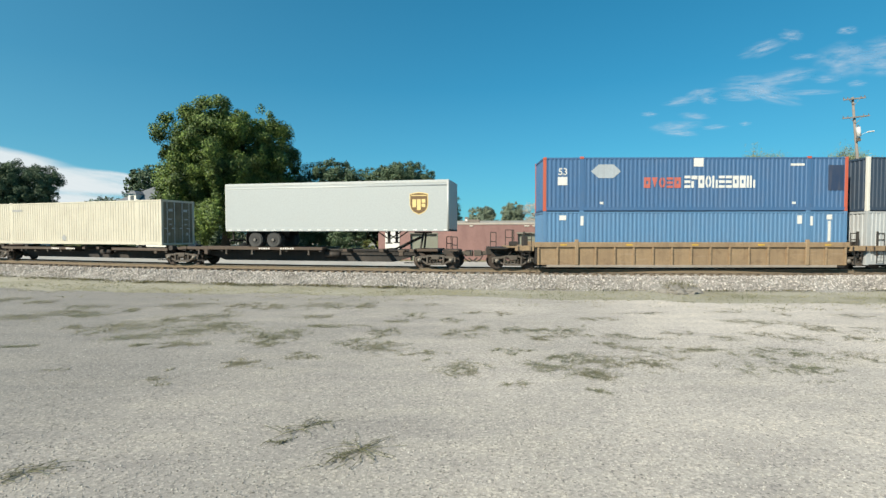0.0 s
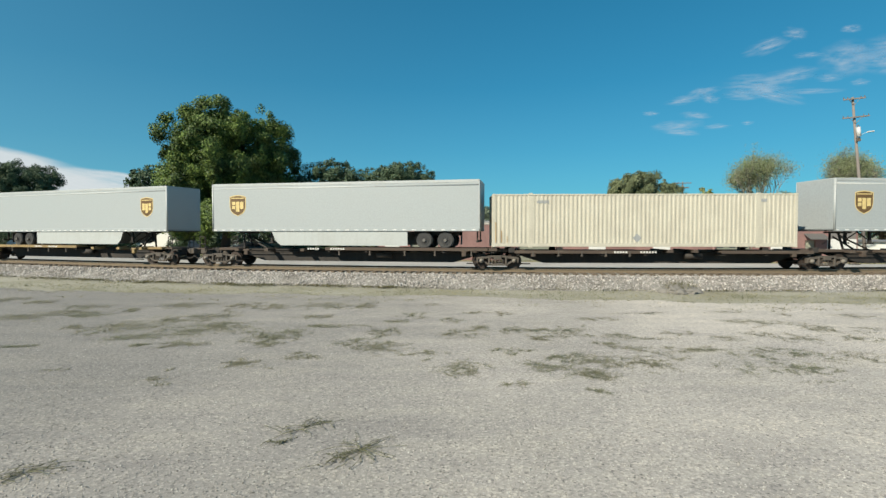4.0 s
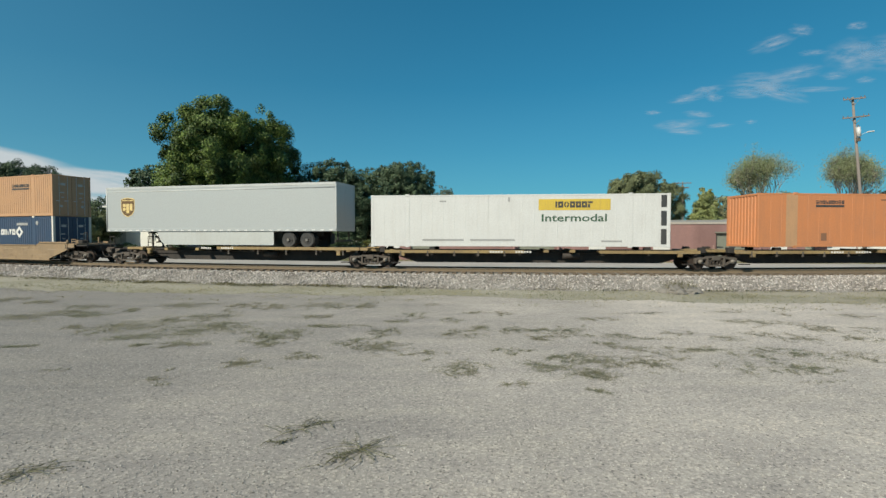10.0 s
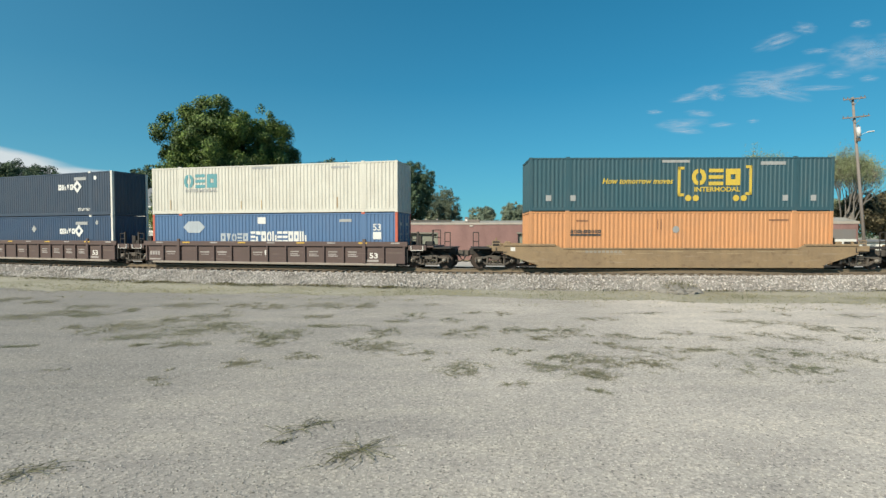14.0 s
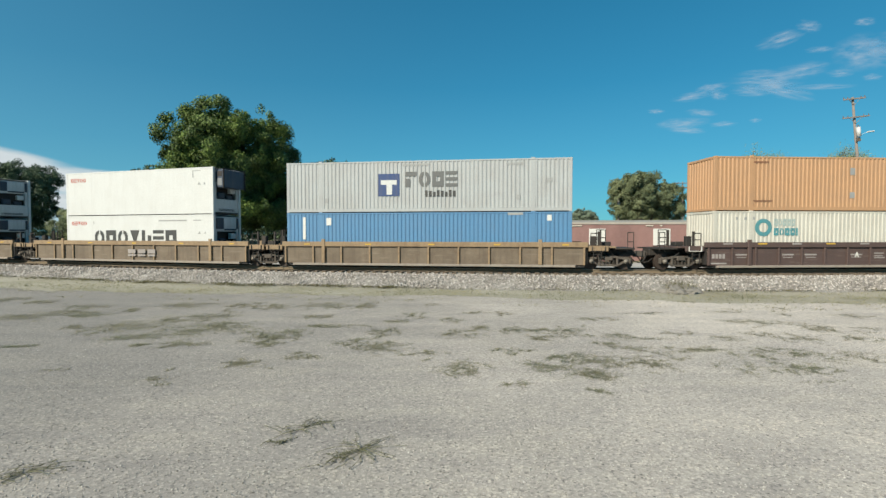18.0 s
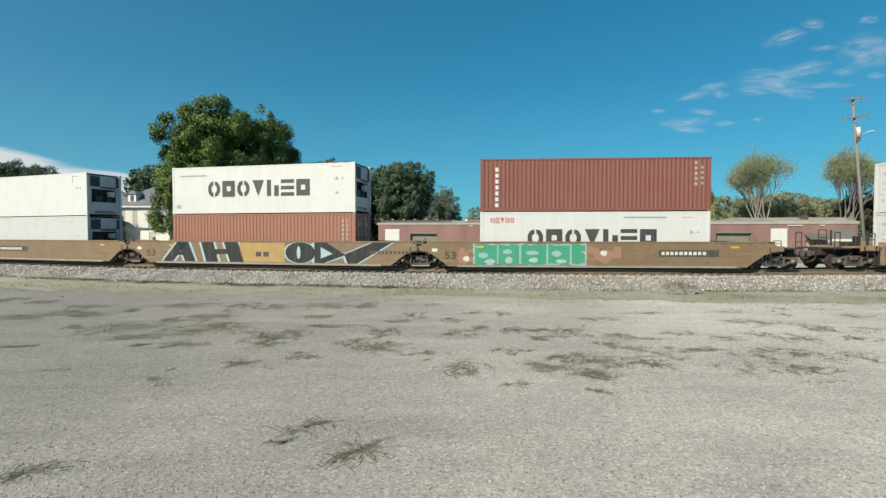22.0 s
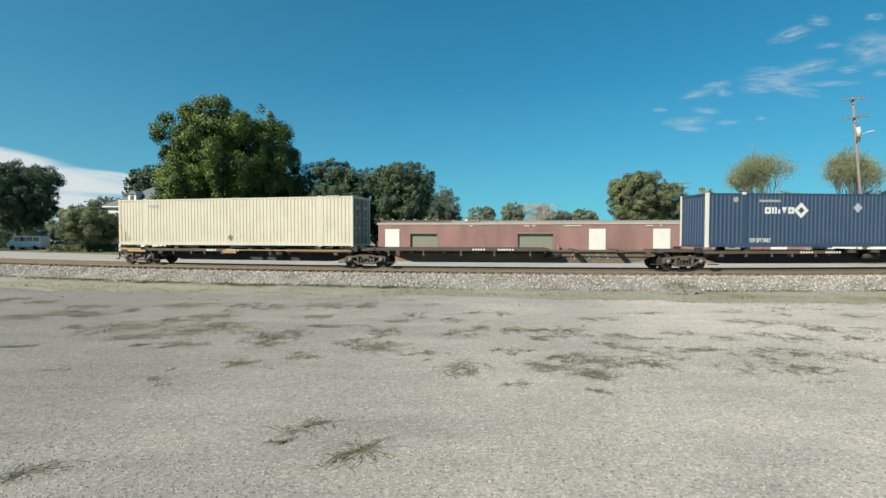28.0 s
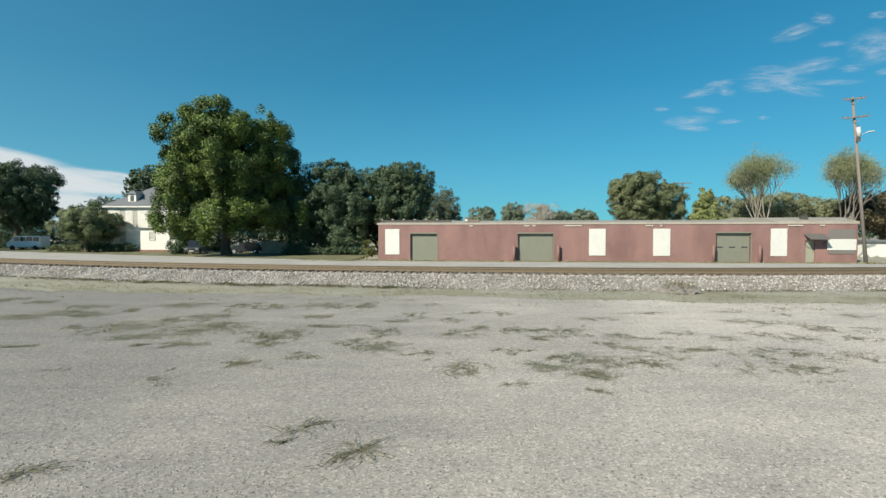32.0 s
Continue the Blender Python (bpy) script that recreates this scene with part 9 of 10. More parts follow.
rect(navybox_a, MARK_YELLOW, -0.17, 0.17, 2.22, 2.37, "bracket_mark")
rect(navybox_a, MARK_YELLOW, -0.17, 0.17, 0.79, 0.95, "bracket_mark")
rect(navybox_a, MARK_YELLOW, 3.61, 3.75, 0.86, 2.44, "bracket_mark")
rect(navybox_a, MARK_YELLOW, 3.42, 3.75, 2.29, 2.44, "bracket_mark")
rect(navybox_a, MARK_YELLOW, 3.42, 3.75, 0.86, 1.01, "bracket_mark")
disc(navybox_a, MARK_YELLOW, 12, 0.40, 0.70, 0.17, "wheel_mark")
disc(navybox_a, MARK_YELLOW, 12, 0.80, 0.70, 0.17, "wheel_mark")
disc(navybox_a, MARK_YELLOW, 12, 2.93, 0.70, 0.17, "wheel_mark")
disc(navybox_a, MARK_YELLOW, 12, 3.33, 0.70, 0.17, "wheel_mark")
wordmark(navybox_a, MARK_YELLOW, "oeb", 0.57, 3.14, 1.38, 2.26)
letters(navybox_a, MARK_YELLOW, "INTERMODAL", 0.72, 3.14, 1.05, 1.30)
letters(navybox_a, MARK_YELLOW, "How tomorrow moves", -4.17, -0.42, 1.47, 1.78, 0.25)
rect(navybox_a, MARK_GREY, -7.19, -6.89, 0.55, 0.86, "label_plate")
rect(navybox_a, MARK_GREY, -5.88, -5.59, 0.55, 0.86, "label_plate")
rect(navybox_a, MARK_GREY, 5.38, 5.67, 0.55, 0.86, "label_plate")
rect(navybox_a, MARK_GREY, 6.85, 7.15, 0.55, 0.86, "label_plate")
rect(navybox_a, MARK_GREY, -1.01, 0.46, 2.59, 2.73, "marking")
rect(navybox_a, MARK_GREY, 4.20, 5.52, 2.46, 2.64, "marking")
wordmark(orangebox_c, MARK_DARK, "eobnbboeb", -5.86, -4.22, 1.72, 1.89)
rect(orangebox_c, MARK_DARK, -5.86, -4.22, 1.56, 1.67, "marking")
disc(orangebox_c, MARK_GREY, 10, -0.23, 1.91, 0.19, "round_mark")
rect(orangebox_c, MARK_RUST, -5.54, -4.91, 2.33, 2.42, "marking")
rect(orangebox_c, MARK_RUST, -1.22, -1.18, 1.91, 2.46, "marking")
rect(orangebox_c, MARK_RUST, -1.05, -1.01, 1.91, 2.46, "marking")
rect(orangebox_c, MARK_RUST, 4.68, 5.73, 2.37, 2.46, "marking")
wordmark(navybox_b, MARK_TEAL, "oeb", -5.75, -3.42, 1.60, 2.43)
letters(navybox_b, MARK_GREY, "INTERMODAL", -5.64, -3.42, 1.35, 1.53)
rect(navybox_b, MARK_GREY, -1.01, 0.35, 2.63, 2.76, "marking")
rect(navybox_b, MARK_GREY, 4.08, 5.21, 2.54, 2.67, "marking")
rect(navybox_b, MARK_STREAK, -6.76, -6.71, 0.29, 0.90, "rust_streak")
rect(navybox_b, MARK_STREAK, -0.44, -0.39, 0.29, 0.79, "rust_streak")
rect(navybox_b, MARK_STREAK, 4.42, 4.47, 0.29, 0.90, "rust_streak")
rect(navybox_b, MARK_STREAK, -1.80, -1.75, 0.29, 0.74, "rust_streak")
disc(bluebox_b, MARK_PALE, 6, -5.07, 2.09, 0.41, "lozenge_emblem")
wordmark(bluebox_b, MARK_PALE, "bvoeb", -3.20, -1.34, 1.17, 1.71)
wordmark(bluebox_b, MARK_WHITE, "etboneebbin", -1.16, 2.50, 1.17, 1.82)
rect(bluebox_b, MARK_WHITE, -0.67, -0.15, 2.27, 2.66, "label_plate")
rect(bluebox_b, MARK_GREY, 4.57, 5.32, 2.36, 2.52, "marking")
letters(bluebox_b, MARK_WHITE, "53", 6.61, 7.08, 1.87, 2.25)
rect(bluebox_b, MARK_WHITE, 6.61, 7.10, 1.37, 1.78, "label_plate")
wordmark(slatebox_c, MARK_WHITE, "binvb", 2.98, 4.42, 1.74, 2.10)
disc(slatebox_c, MARK_WHITE, 4, 4.82, 1.94, 0.43, "diamond_emblem", hole=0.42)
rect(slatebox_c, MARK_GREY, 4.54, 5.66, 2.35, 2.56, "marking")
letters(slatebox_c, MARK_WHITE, "TOP LIFT ONLY", -5.61, -4.41, 0.32, 0.49)
letters(slatebox_c, MARK_WHITE, "TOP LIFT ONLY", 4.86, 5.99, 0.32, 0.49)
disc(slatebox_c, MARK_WHITE, 8, -6.35, 2.47, 0.14, "marking")
disc(slatebox_c, MARK_WHITE, 8, 6.53, 2.47, 0.14, "marking")
disc(slatebox_b, MARK_GREY, 4, 0.37, 2.01, 0.25, "diamond_placard")
wordmark(slatebox_b, MARK_WHITE, "binvb", 3.02, 4.50, 1.67, 2.03)
disc(slatebox_b, MARK_WHITE, 4, 4.89, 1.87, 0.43, "diamond_emblem", hole=0.42)
rect(slatebox_b, MARK_GREY, 4.60, 5.73, 2.28, 2.48, "marking")
disc(slatebox_b, MARK_GREY, 8, -6.35, 2.41, 0.14, "marking")
disc(slatebox_b, MARK_GREY, 8, 6.61, 2.42, 0.14, "marking")
disc(wideorange, MARK_TEAL, 16, -5.33, 2.01, 0.47, "round_emblem", hole=0.55)
wordmark(wideorange, MARK_PALE_TEAL, "bobbb", -4.75, -3.57, 2.10, 2.47)
wordmark(wideorange, MARK_TEAL, "bobbi", -4.75, -3.43, 1.59, 1.98)
rect(wideorange, MARK_GREY, -6.86, -6.74, 2.42, 2.56, "marking")
rect(wideorange, MARK_GREY, -6.39, -6.27, 2.42, 2.56, "marking")
rect(wideorange, MARK_GREY, -5.92, -5.80, 2.42, 2.56, "marking")
rect(wideorange, MARK_GREY, 4.63, 4.75, 2.42, 2.56, "marking")
rect(wideorange, MARK_GREY, 4.98, 5.10, 2.42, 2.56, "marking")
rect(orangebox_d, MARK_RED_ORANGE, 2.47, 4.82, 0.16, 2.85, "fresh_patch")
wordmark(orangebox_d, MARK_DARK, "bibo", 4.86, 5.52, 1.98, 2.16)
rect(orangebox_d, MARK_DARK, 4.86, 5.52, 1.79, 1.93, "marking")
rect(orangebox_d, MARK_GREY, -0.57, -0.29, 1.93, 2.30, "marking")
rect(orangebox_d, MARK_GREY, -0.57, -0.29, 0.69, 1.01, "marking")
rect(orangebox_d, MARK_RUST, -5.92, -4.86, 0.48, 0.57, "marking")
rect(orangebox_d, MARK_RUST, -5.92, -5.10, 2.53, 2.62, "marking")
rect(cargo_top, MARK_BLUE, -2.60, -1.37, 0.90, 2.16, "blue_emblem")
rect(cargo_top, WHITE, -2.45, -1.53, 1.55, 1.80, "emblem_bar", 0.004)
rect(cargo_top, WHITE, -2.12, -1.80, 0.99, 1.58, "emblem_bar", 0.006)
wordmark(cargo_top, MARK_STEEL, "tobe", -1.04, 1.91, 1.39, 2.25)
rect(cargo_top, MARK_DARK, 0.08, 0.23, 0.85, 1.21, "marking")
rect(cargo_top, MARK_DARK, 0.30, 0.46, 0.85, 1.17, "marking")
rect(cargo_top, MARK_DARK, 0.52, 0.68, 0.85, 1.12, "marking")
rect(cargo_top, MARK_DARK, 0.75, 0.90, 0.85, 1.21, "marking")
rect(cargo_top, MARK_DARK, 0.97, 1.13, 0.85, 1.17, "marking")
rect(cargo_top, MARK_DARK, 1.20, 1.35, 0.85, 1.12, "marking")
rect(cargo_top, MARK_DARK, 1.42, 1.57, 0.85, 1.21, "marking")
rect(cargo_top, MARK_DARK, 1.64, 1.80, 0.85, 1.17, "marking")
rect(cargo_top, MARK_GREY, -1.22, 0.35, 2.58, 2.70, "marking")
rect(cargo_top, MARK_GREY, 4.59, 5.48, 2.52, 2.65, "marking")
rect(cargo_top, MARK_GREY, 5.15, 5.33, 0.63, 0.90, "marking")
rect(cargo_top, MARK_GREY, 6.73, 7.05, 1.57, 1.80, "marking")
rect(cargo_top, MARK_GREY, -5.75, -5.57, 0.54, 0.81, "marking")
rect(cargo_low, MARK_WHITE, -7.11, -6.94, 1.35, 2.63, "marking")
rect(cargo_low, MARK_WHITE, -5.68, -5.39, 2.16, 2.59, "marking")
rect(cargo_low, MARK_WHITE, 6.76, 7.00, 2.39, 2.70, "marking")
rect(cargo_low, MARK_GREY, 4.66, 5.48, 2.70, 2.84, "marking")
wordmark(whitebox_a, MARK_RED, "oevoo", -5.64, -4.29, 2.24, 2.50)
wordmark(whitebox_a, MARK_DARK, "obovneb", -3.60, 3.24, 0.92, 1.91)
rect(whitebox_a, MARK_GREY, 1.84, 4.05, 2.46, 2.55, "marking")
disc(whitebox_a, MARK_GREY, 3, 5.02, 1.73, 0.13, "marking")
disc(whitebox_a, MARK_GREY, 3, 5.45, 1.73, 0.09, "marking")
rect(whitebox_a, MARK_GREY, -3.69, -3.62, 2.33, 2.50, "marking")
rect(whitebox_a, MARK_GREY, 4.53, 5.17, 2.48, 2.55, "marking")
wordmark(whitebox_a2, MARK_RED, "oevoo", -5.64, -4.29, 2.21, 2.49)
disc(whitebox_a2, MARK_GREY, 3, 5.04, 1.88, 0.13, "marking")
rect(whitebox_a2, MARK_GREY, 4.55, 5.17, 2.65, 2.69, "marking")
rect(whitebox_a2, MARK_GREY, 4.55, 4.61, 2.25, 2.69, "marking")
rect(whitebox_a2, MARK_GREY, 5.39, 5.49, 1.81, 1.94, "marking")
wordmark(cargo_b, MARK_RED, "oevoo", -5.65, -4.31, 2.21, 2.49)
rect(cargo_b, MARK_BLUE, -2.53, -1.25, 1.10, 2.06, "blue_emblem")
rect(cargo_b, WHITE, -2.36, -1.37, 1.55, 1.78, "emblem_bar", 0.004)
rect(cargo_b, WHITE, -2.02, -1.72, 1.16, 1.58, "emblem_bar", 0.006)
wordmark(cargo_b, MARK_GREY, "tobe", -0.89, 2.30, 1.33, 2.08)
rect(cargo_b, MARK_GREY, -5.36, -4.56, 1.96, 2.02, "marking")
disc(cargo_b, MARK_GREY, 3, 5.09, 1.70, 0.13, "marking")
rect(cargo_b, MARK_GREY, 4.67, 5.30, 2.45, 2.49, "marking")
wordmark(cargo_b2, MARK_RED, "oevoo", -5.65, -4.31, 2.15, 2.45)
rect(cargo_b2, MARK_GREY, -1.21, 0.85, 1.12, 1.74, "plate_border")
disc(cargo_b2, MARK_GREY, 3, 5.07, 1.78, 0.13, "marking")
rect(cargo_b2, MARK_GREY, 4.67, 5.30, 2.56, 2.60, "marking")
rect(cargo_b2, MARK_GREY, 4.67, 4.73, 2.17, 2.60, "marking")
rect(cargo_b2, MARK_GREY, 5.30, 5.42, 1.70, 1.85, "marking")
wordmark(whitebox_b, MARK_RED, "oevoo", -5.56, -4.25, 2.26, 2.56)
wordmark(whitebox_b, MARK_DARK, "obovneb", -3.55, 3.32, 0.97, 1.93)
rect(whitebox_b, MARK_GREY, 1.58, 3.81, 2.51, 2.60, "marking")
disc(whitebox_b, MARK_GREY, 3, 5.12, 1.76, 0.13, "marking")
disc(whitebox_b, MARK_GREY, 3, 5.48, 1.76, 0.08, "marking")
rect(whitebox_b, MARK_GREY, 4.61, 5.18, 2.54, 2.58, "marking")
rect(dryvan, MARK_WHITE, -5.29, -5.12, 2.17, 2.39, "marking")
rect(dryvan, MARK_WHITE, -5.29, -5.12, 1.85, 2.06, "marking")
rect(dryvan, MARK_WHITE, -5.29, -5.12, 1.53, 1.74, "marking")
rect(dryvan, MARK_WHITE, -5.29, -5.12, 1.20, 1.42, "marking")
rect(dryvan, MARK_WHITE, -5.29, -5.12, 0.88, 1.10, "marking")
rect(dryvan, MARK_WHITE, -5.29, -5.12, 0.56, 0.77, "marking")
rect(dryvan, MARK_WHITE, -5.29, -5.12, 0.24, 0.45, "marking")
rect(dryvan, MARK_FAINT, 5.23, 5.40, 2.47, 2.65, "marking")
rect(dryvan, MARK_FAINT, 5.23, 5.40, 2.19, 2.37, "marking")
rect(dryvan, MARK_FAINT, 5.23, 5.40, 1.91, 2.09, "marking")
rect(dryvan, MARK_FAINT, 5.23, 5.40, 1.63, 1.81, "marking")
rect(dryvan, MARK_FAINT, 5.23, 5.40, 1.35, 1.53, "marking")
rect(dryvan, MARK_FAINT, 5.56, 5.71, 2.24, 2.39, "marking")
rect(dryvan, MARK_FAINT, 5.56, 5.71, 1.96, 2.11, "marking")
rect(dryvan, MARK_FAINT, 5.56, 5.71, 1.68, 1.83, "marking")
rect(dryvan, MARK_FAINT, 5.56, 5.71, 1.40, 1.55, "marking")
wordmark(whitebox_c, MARK_DARK, "obovneb", -3.55, 3.27, 1.02, 1.99)
rect(whitebox_c, MARK_GREY, -5.51, -3.61, 2.29, 2.38, "marking")
disc(whitebox_c, MARK_GREY, 3, 4.96, 1.97, 0.15, "marking")
disc(whitebox_c, MARK_GREY, 3, 4.96, 1.15, 0.13, "marking")
rect(whitebox_c, MARK_GREY, 5.25, 5.36, 1.90, 2.03, "marking")
rect(whitebox_c, MARK_GREY, 4.62, 5.29, 2.64, 2.68, "marking")
rect(whitebox_c, MARK_GREY, -5.78, -5.48, 0.35, 0.56, "marking")
rect(brown_low, MARK_FAINT, 5.27, 5.40, 2.34, 2.51, "marking")
rect(brown_low, MARK_FAINT, 5.55, 5.67, 2.34, 2.51, "marking")
rect(brown_low, MARK_FAINT, 5.27, 5.40, 2.08, 2.25, "marking")
rect(brown_low, MARK_FAINT, 5.55, 5.67, 2.08, 2.25, "marking")
rect(brown_low, MARK_FAINT, 5.27, 5.40, 1.82, 1.99, "marking")
rect(brown_low, MARK_FAINT, 5.55, 5.67, 1.82, 1.99, "marking")
rect(brown_low, MARK_FAINT, 5.27, 5.40, 1.56, 1.73, "marking")
rect(brown_low, MARK_FAINT, 5.55, 5.67, 1.56, 1.73, "marking")
rect(brown_low, MARK_FAINT, 5.27, 5.40, 1.30, 1.47, "marking")
rect(brown_low, MARK_FAINT, 5.55, 5.67, 1.30, 1.47, "marking")
wordmark(whitestack_top, MARK_RED, "oevoo", -5.56, -4.21, 2.28, 2.58)
disc(whitestack_top, MARK_GREY, 3, 5.12, 1.85, 0.12, "marking")
rect(whitestack_top, MARK_GREY, 5.41, 5.52, 1.76, 1.94, "marking")
rect(whitestack_top, MARK_GREY, 4.71, 5.25, 2.62, 2.67, "marking")
rect(whitestack_top, MARK_GREY, 4.71, 4.77, 2.24, 2.67, "marking")
rect(whitestack_low, MARK_GREY, -5.31, -5.02, 2.26, 2.34, "marking")
rect(whitestack_low, MARK_GREY, -5.31, -5.02, 2.00, 2.08, "marking")
rect(whitestack_low, MARK_GREY, -5.31, -5.02, 1.74, 1.83, "marking")
rect(whitestack_low, MARK_GREY, -5.31, -5.02, 1.48, 1.57, "marking")
rect(whitestack_low, MARK_GREY, 4.34, 4.89, 2.47, 2.51, "marking")
disc(whitestack_low, MARK_GREY, 3, 5.14, 1.55, 0.10, "marking")
disc(slatebox_d, MARK_PALE, 4, -0.12, 2.05, 0.30, "diamond_placard")
wordmark(slatebox_d, MARK_WHITE, "binvb", 2.44, 4.00, 1.74, 2.12)
disc(slatebox_d, MARK_WHITE, 4, 4.40, 1.95, 0.49, "diamond_emblem", hole=0.42)
disc(slatebox_d, MARK_GREY, 8, 6.27, 2.47, 0.15, "marking")
disc(slatebox_d, MARK_GREY, 8, -5.68, 2.38, 0.15, "marking")
rect(slatebox_d, MARK_GREY, -4.77, -3.70, 2.28, 2.42, "marking")
letters(slatebox_d, MARK_GREY, "TOP LIFT ONLY", -5.19, -4.22, 0.38, 0.54)
letters(slatebox_d, MARK_GREY, "TOP LIFT ONLY", 4.42, 5.61, 0.28, 0.47)
wordmark(slatebox_e, MARK_WHITE, "binvb", -4.88, -3.26, 1.79, 2.14)
disc(slatebox_e, MARK_WHITE, 4, -2.87, 1.97, 0.42, "diamond_emblem", hole=0.42)
rect(slatebox_e, MARK_GREY, -5.20, -4.00, 2.40, 2.53, "marking")
disc(slatebox_e, MARK_PALE, 4, 0.30, 2.12, 0.27, "diamond_placard")
letters(slatebox_e, MARK_WHITE, "TOP LIFT ONLY", -5.73, -4.52, 0.28, 0.50)
disc(slatebox_e, MARK_GREY, 8, -6.47, 2.53, 0.15, "marking")
rect(cargo_b2, WHITE, -1.16, 0.81, 1.16, 1.70, "blue_plate", 0.003)
rect(cargo_b2, MARK_BLUE, -1.04, 0.68, 1.23, 1.35, "plate_bar", 0.005)
rect(cargo_b2, MARK_BLUE, -0.95, 0.37, 1.42, 1.57, "plate_bar", 0.005)


# ---------- stencils and spray paint on the cars ----------
def plate(ob, material, x0, x1, z0, z1, y=-1.452, name="stencil"):
    return part(name, boxes((x0, x1, y - 0.006, y, z0, z1)), material, ob)


CARS_BY_PLACE = {round(a, 1): ob for ob, a, b, m in RIDES if ob.name.startswith(("well_car", "spine_car"))}


def car_of(c):
    return CARS_BY_PLACE[round(c[0], 1)]


def text_on(ob, material, text, x, z, h, width, y=-1.456, bold=0.01, name="lettering"):
    return words(text, h * 1.38, name, material, ob, pose(x, y, z), width, 0.002, 0, bold)


# brown cars: white stencils between the ribs
for c, letter in ((c15, "B"), (c16, "C"), (c17, "A")):
    ob = car_of(c)
    e = (c[1] - c[0]) / 2 - 1.25
    n = round(2 * e / 1.24)
    step = (2 * e - 0.1) / n
    for i, kind in enumerate("sr.rr.r" + "." * 20):
        if i >= n:
            break
        x = -e + 0.05 + i * step
        if kind == "r":
            plate(ob, FADED_MARK, x + 0.2, x + 0.85, 0.78, 0.86, -1.402)
            plate(ob, FADED_MARK, x + 0.25, x + 0.8, 0.66, 0.70, -1.402)
        if kind == "s":
            bars(ob, "stencil", FADED_MARK, x + 0.2, 0.62, [0.14] * 4, 0.24, 0.05, -1.404)
            plate(ob, FADED_MARK, x + 0.15, x + 1.0, 0.32, 0.40, -1.402)
    for i in range(4):
        x = e - (6 - i) * step
        bm = bmesh.new()
        for dz, sl in ((0.86, 0.55), (0.72, 0.5), (0.62, 0.6)):
            box(bm, x + 0.2, x + 0.2 + sl, -1.407, -1.402, dz, dz + 0.06)
        tagged(part("emblem", bm, FADED_MARK, ob), kind="stuff")
    text_on(ob, WHITE_MARK, "53", max(e - 2 * step + 0.3, 6.30), 0.55, 0.3, 0.5, -1.408)
    plate(ob, FADED_MARK, e - 1.9 * step, e - 1.3 * step, 0.34, 0.46, -1.402)
    text_on(ob, WHITE_MARK, letter, -0.2, 0.68, 0.28, 0.24, -1.408)
    for i in range(9):
        x = -e + 0.8 + i * (2 * e - 1.6) / 8
        part("reflector", boxes((x, x + 0.5, -1.512, -1.502, 1.36, 1.44)), YELLOW_MARK if i % 2 else FADED_MARK, ob)
for c in (c0, c1, c18, c19, c20):
    ob = car_of(c)
    e = (c[1] - c[0]) / 2 - 1.25
    for i in range(5):
        x = -e + 1.2 + i * (2 * e - 2.4) / 4
        part("reflector", boxes((x, x + 0.35, -1.512, -1.502, 1.30, 1.37)), YELLOW_MARK, ob)
ob = car_of(c19)
bm = bmesh.new()
for x in (-0.35, 0.45, 1.25):
    box(bm, x, x + 0.62, -1.502, -1.497, 0.5, 0.62); box(bm, x, x + 0.62, -1.502, -1.497, 0.68, 0.94)
tagged(part("emblem", bm, FADED_MARK, ob, "large worn white emblem"), kind="stuff")

# buff cars: faded bars, scrapes and a yellow patch
for c, bright in ((c13, True), (c14, False)):
    ob = car_of(c)
    bars(ob, "stencil", paint("faded_grey_stencil", (0.267, 0.235, 0.194), 0.8), -5.9 if bright else -5.0, 0.90, [0.16] * 9, 0.13, 0.06, -1.456)
    if bright:
        plate(ob, YELLOW_MARK, 0.75, 1.8, 0.84, 0.98, -1.452, "yellow_patch")
        plate(ob, WHITE_MARK, 1.85, 1.95, 0.84, 0.98)
    for i in range(7):
        x = -5.5 + i * 1.6 + (0.4 if bright else 0)
        plate(ob, paint("pale_scrape", (0.324, 0.243, 0.146), 0.8, 0, 0.4), x, x + 0.9, 0.96 - 0.05 * (i % 3), 1.0 - 0.05 * (i % 3), -1.451, "scrape")
    plate(ob, WHITE_MARK, -9.0, -8.75, 1.0, 1.2, -1.452)

# gold cars
DARK_STRIP = paint("dark_stencil_strip", (0.049, 0.045, 0.041), 0.7)
for c, x in ((c21, 3.35), (c23, -2.85), (c22, 6.6)):
    ob = car_of(c)
    if c is not c22:
        plate(ob, DARK_STRIP, x, x + 3.1, 0.70, 1.06, -1.451, "stencil_strip")
    bars(ob, "stencil", WHITE_MARK if c is not c22 else DARK_STRIP, x + 0.15, 0.80, [0.15] * 4 + [0.16] * 6, 0.17, 0.08, -1.4585)
    e = (c[1] - c[0]) / 2 - 1.25
    text_on(ob, DARK_MARK, "53", -e + 0.2, 0.55, 0.42, 0.62)
    for x2 in (-e + 1.9, e - 1.2):
        plate(ob, YELLOW_MARK, x2, x2 + 0.42, 1.16, 1.27, -1.453, "reflector")
    plate(ob, WHITE_MARK, -e - 0.5, -e - 0.2, 0.95, 1.12, -1.453)
SPRAY_BLACK = paint("black_spray_paint", (0.014, 0.017, 0.020), 0.75, 0, 0.03)
SPRAY_BLUE = paint("pale_blue_spray_paint", (0.292, 0.421, 0.454), 0.6, 0, 0.15)
SPRAY_GREEN = paint("green_spray_paint", (0.035, 0.250, 0.150), 0.6, 0, 0.06, (0.24, 0.36, 0.32), 0.06)
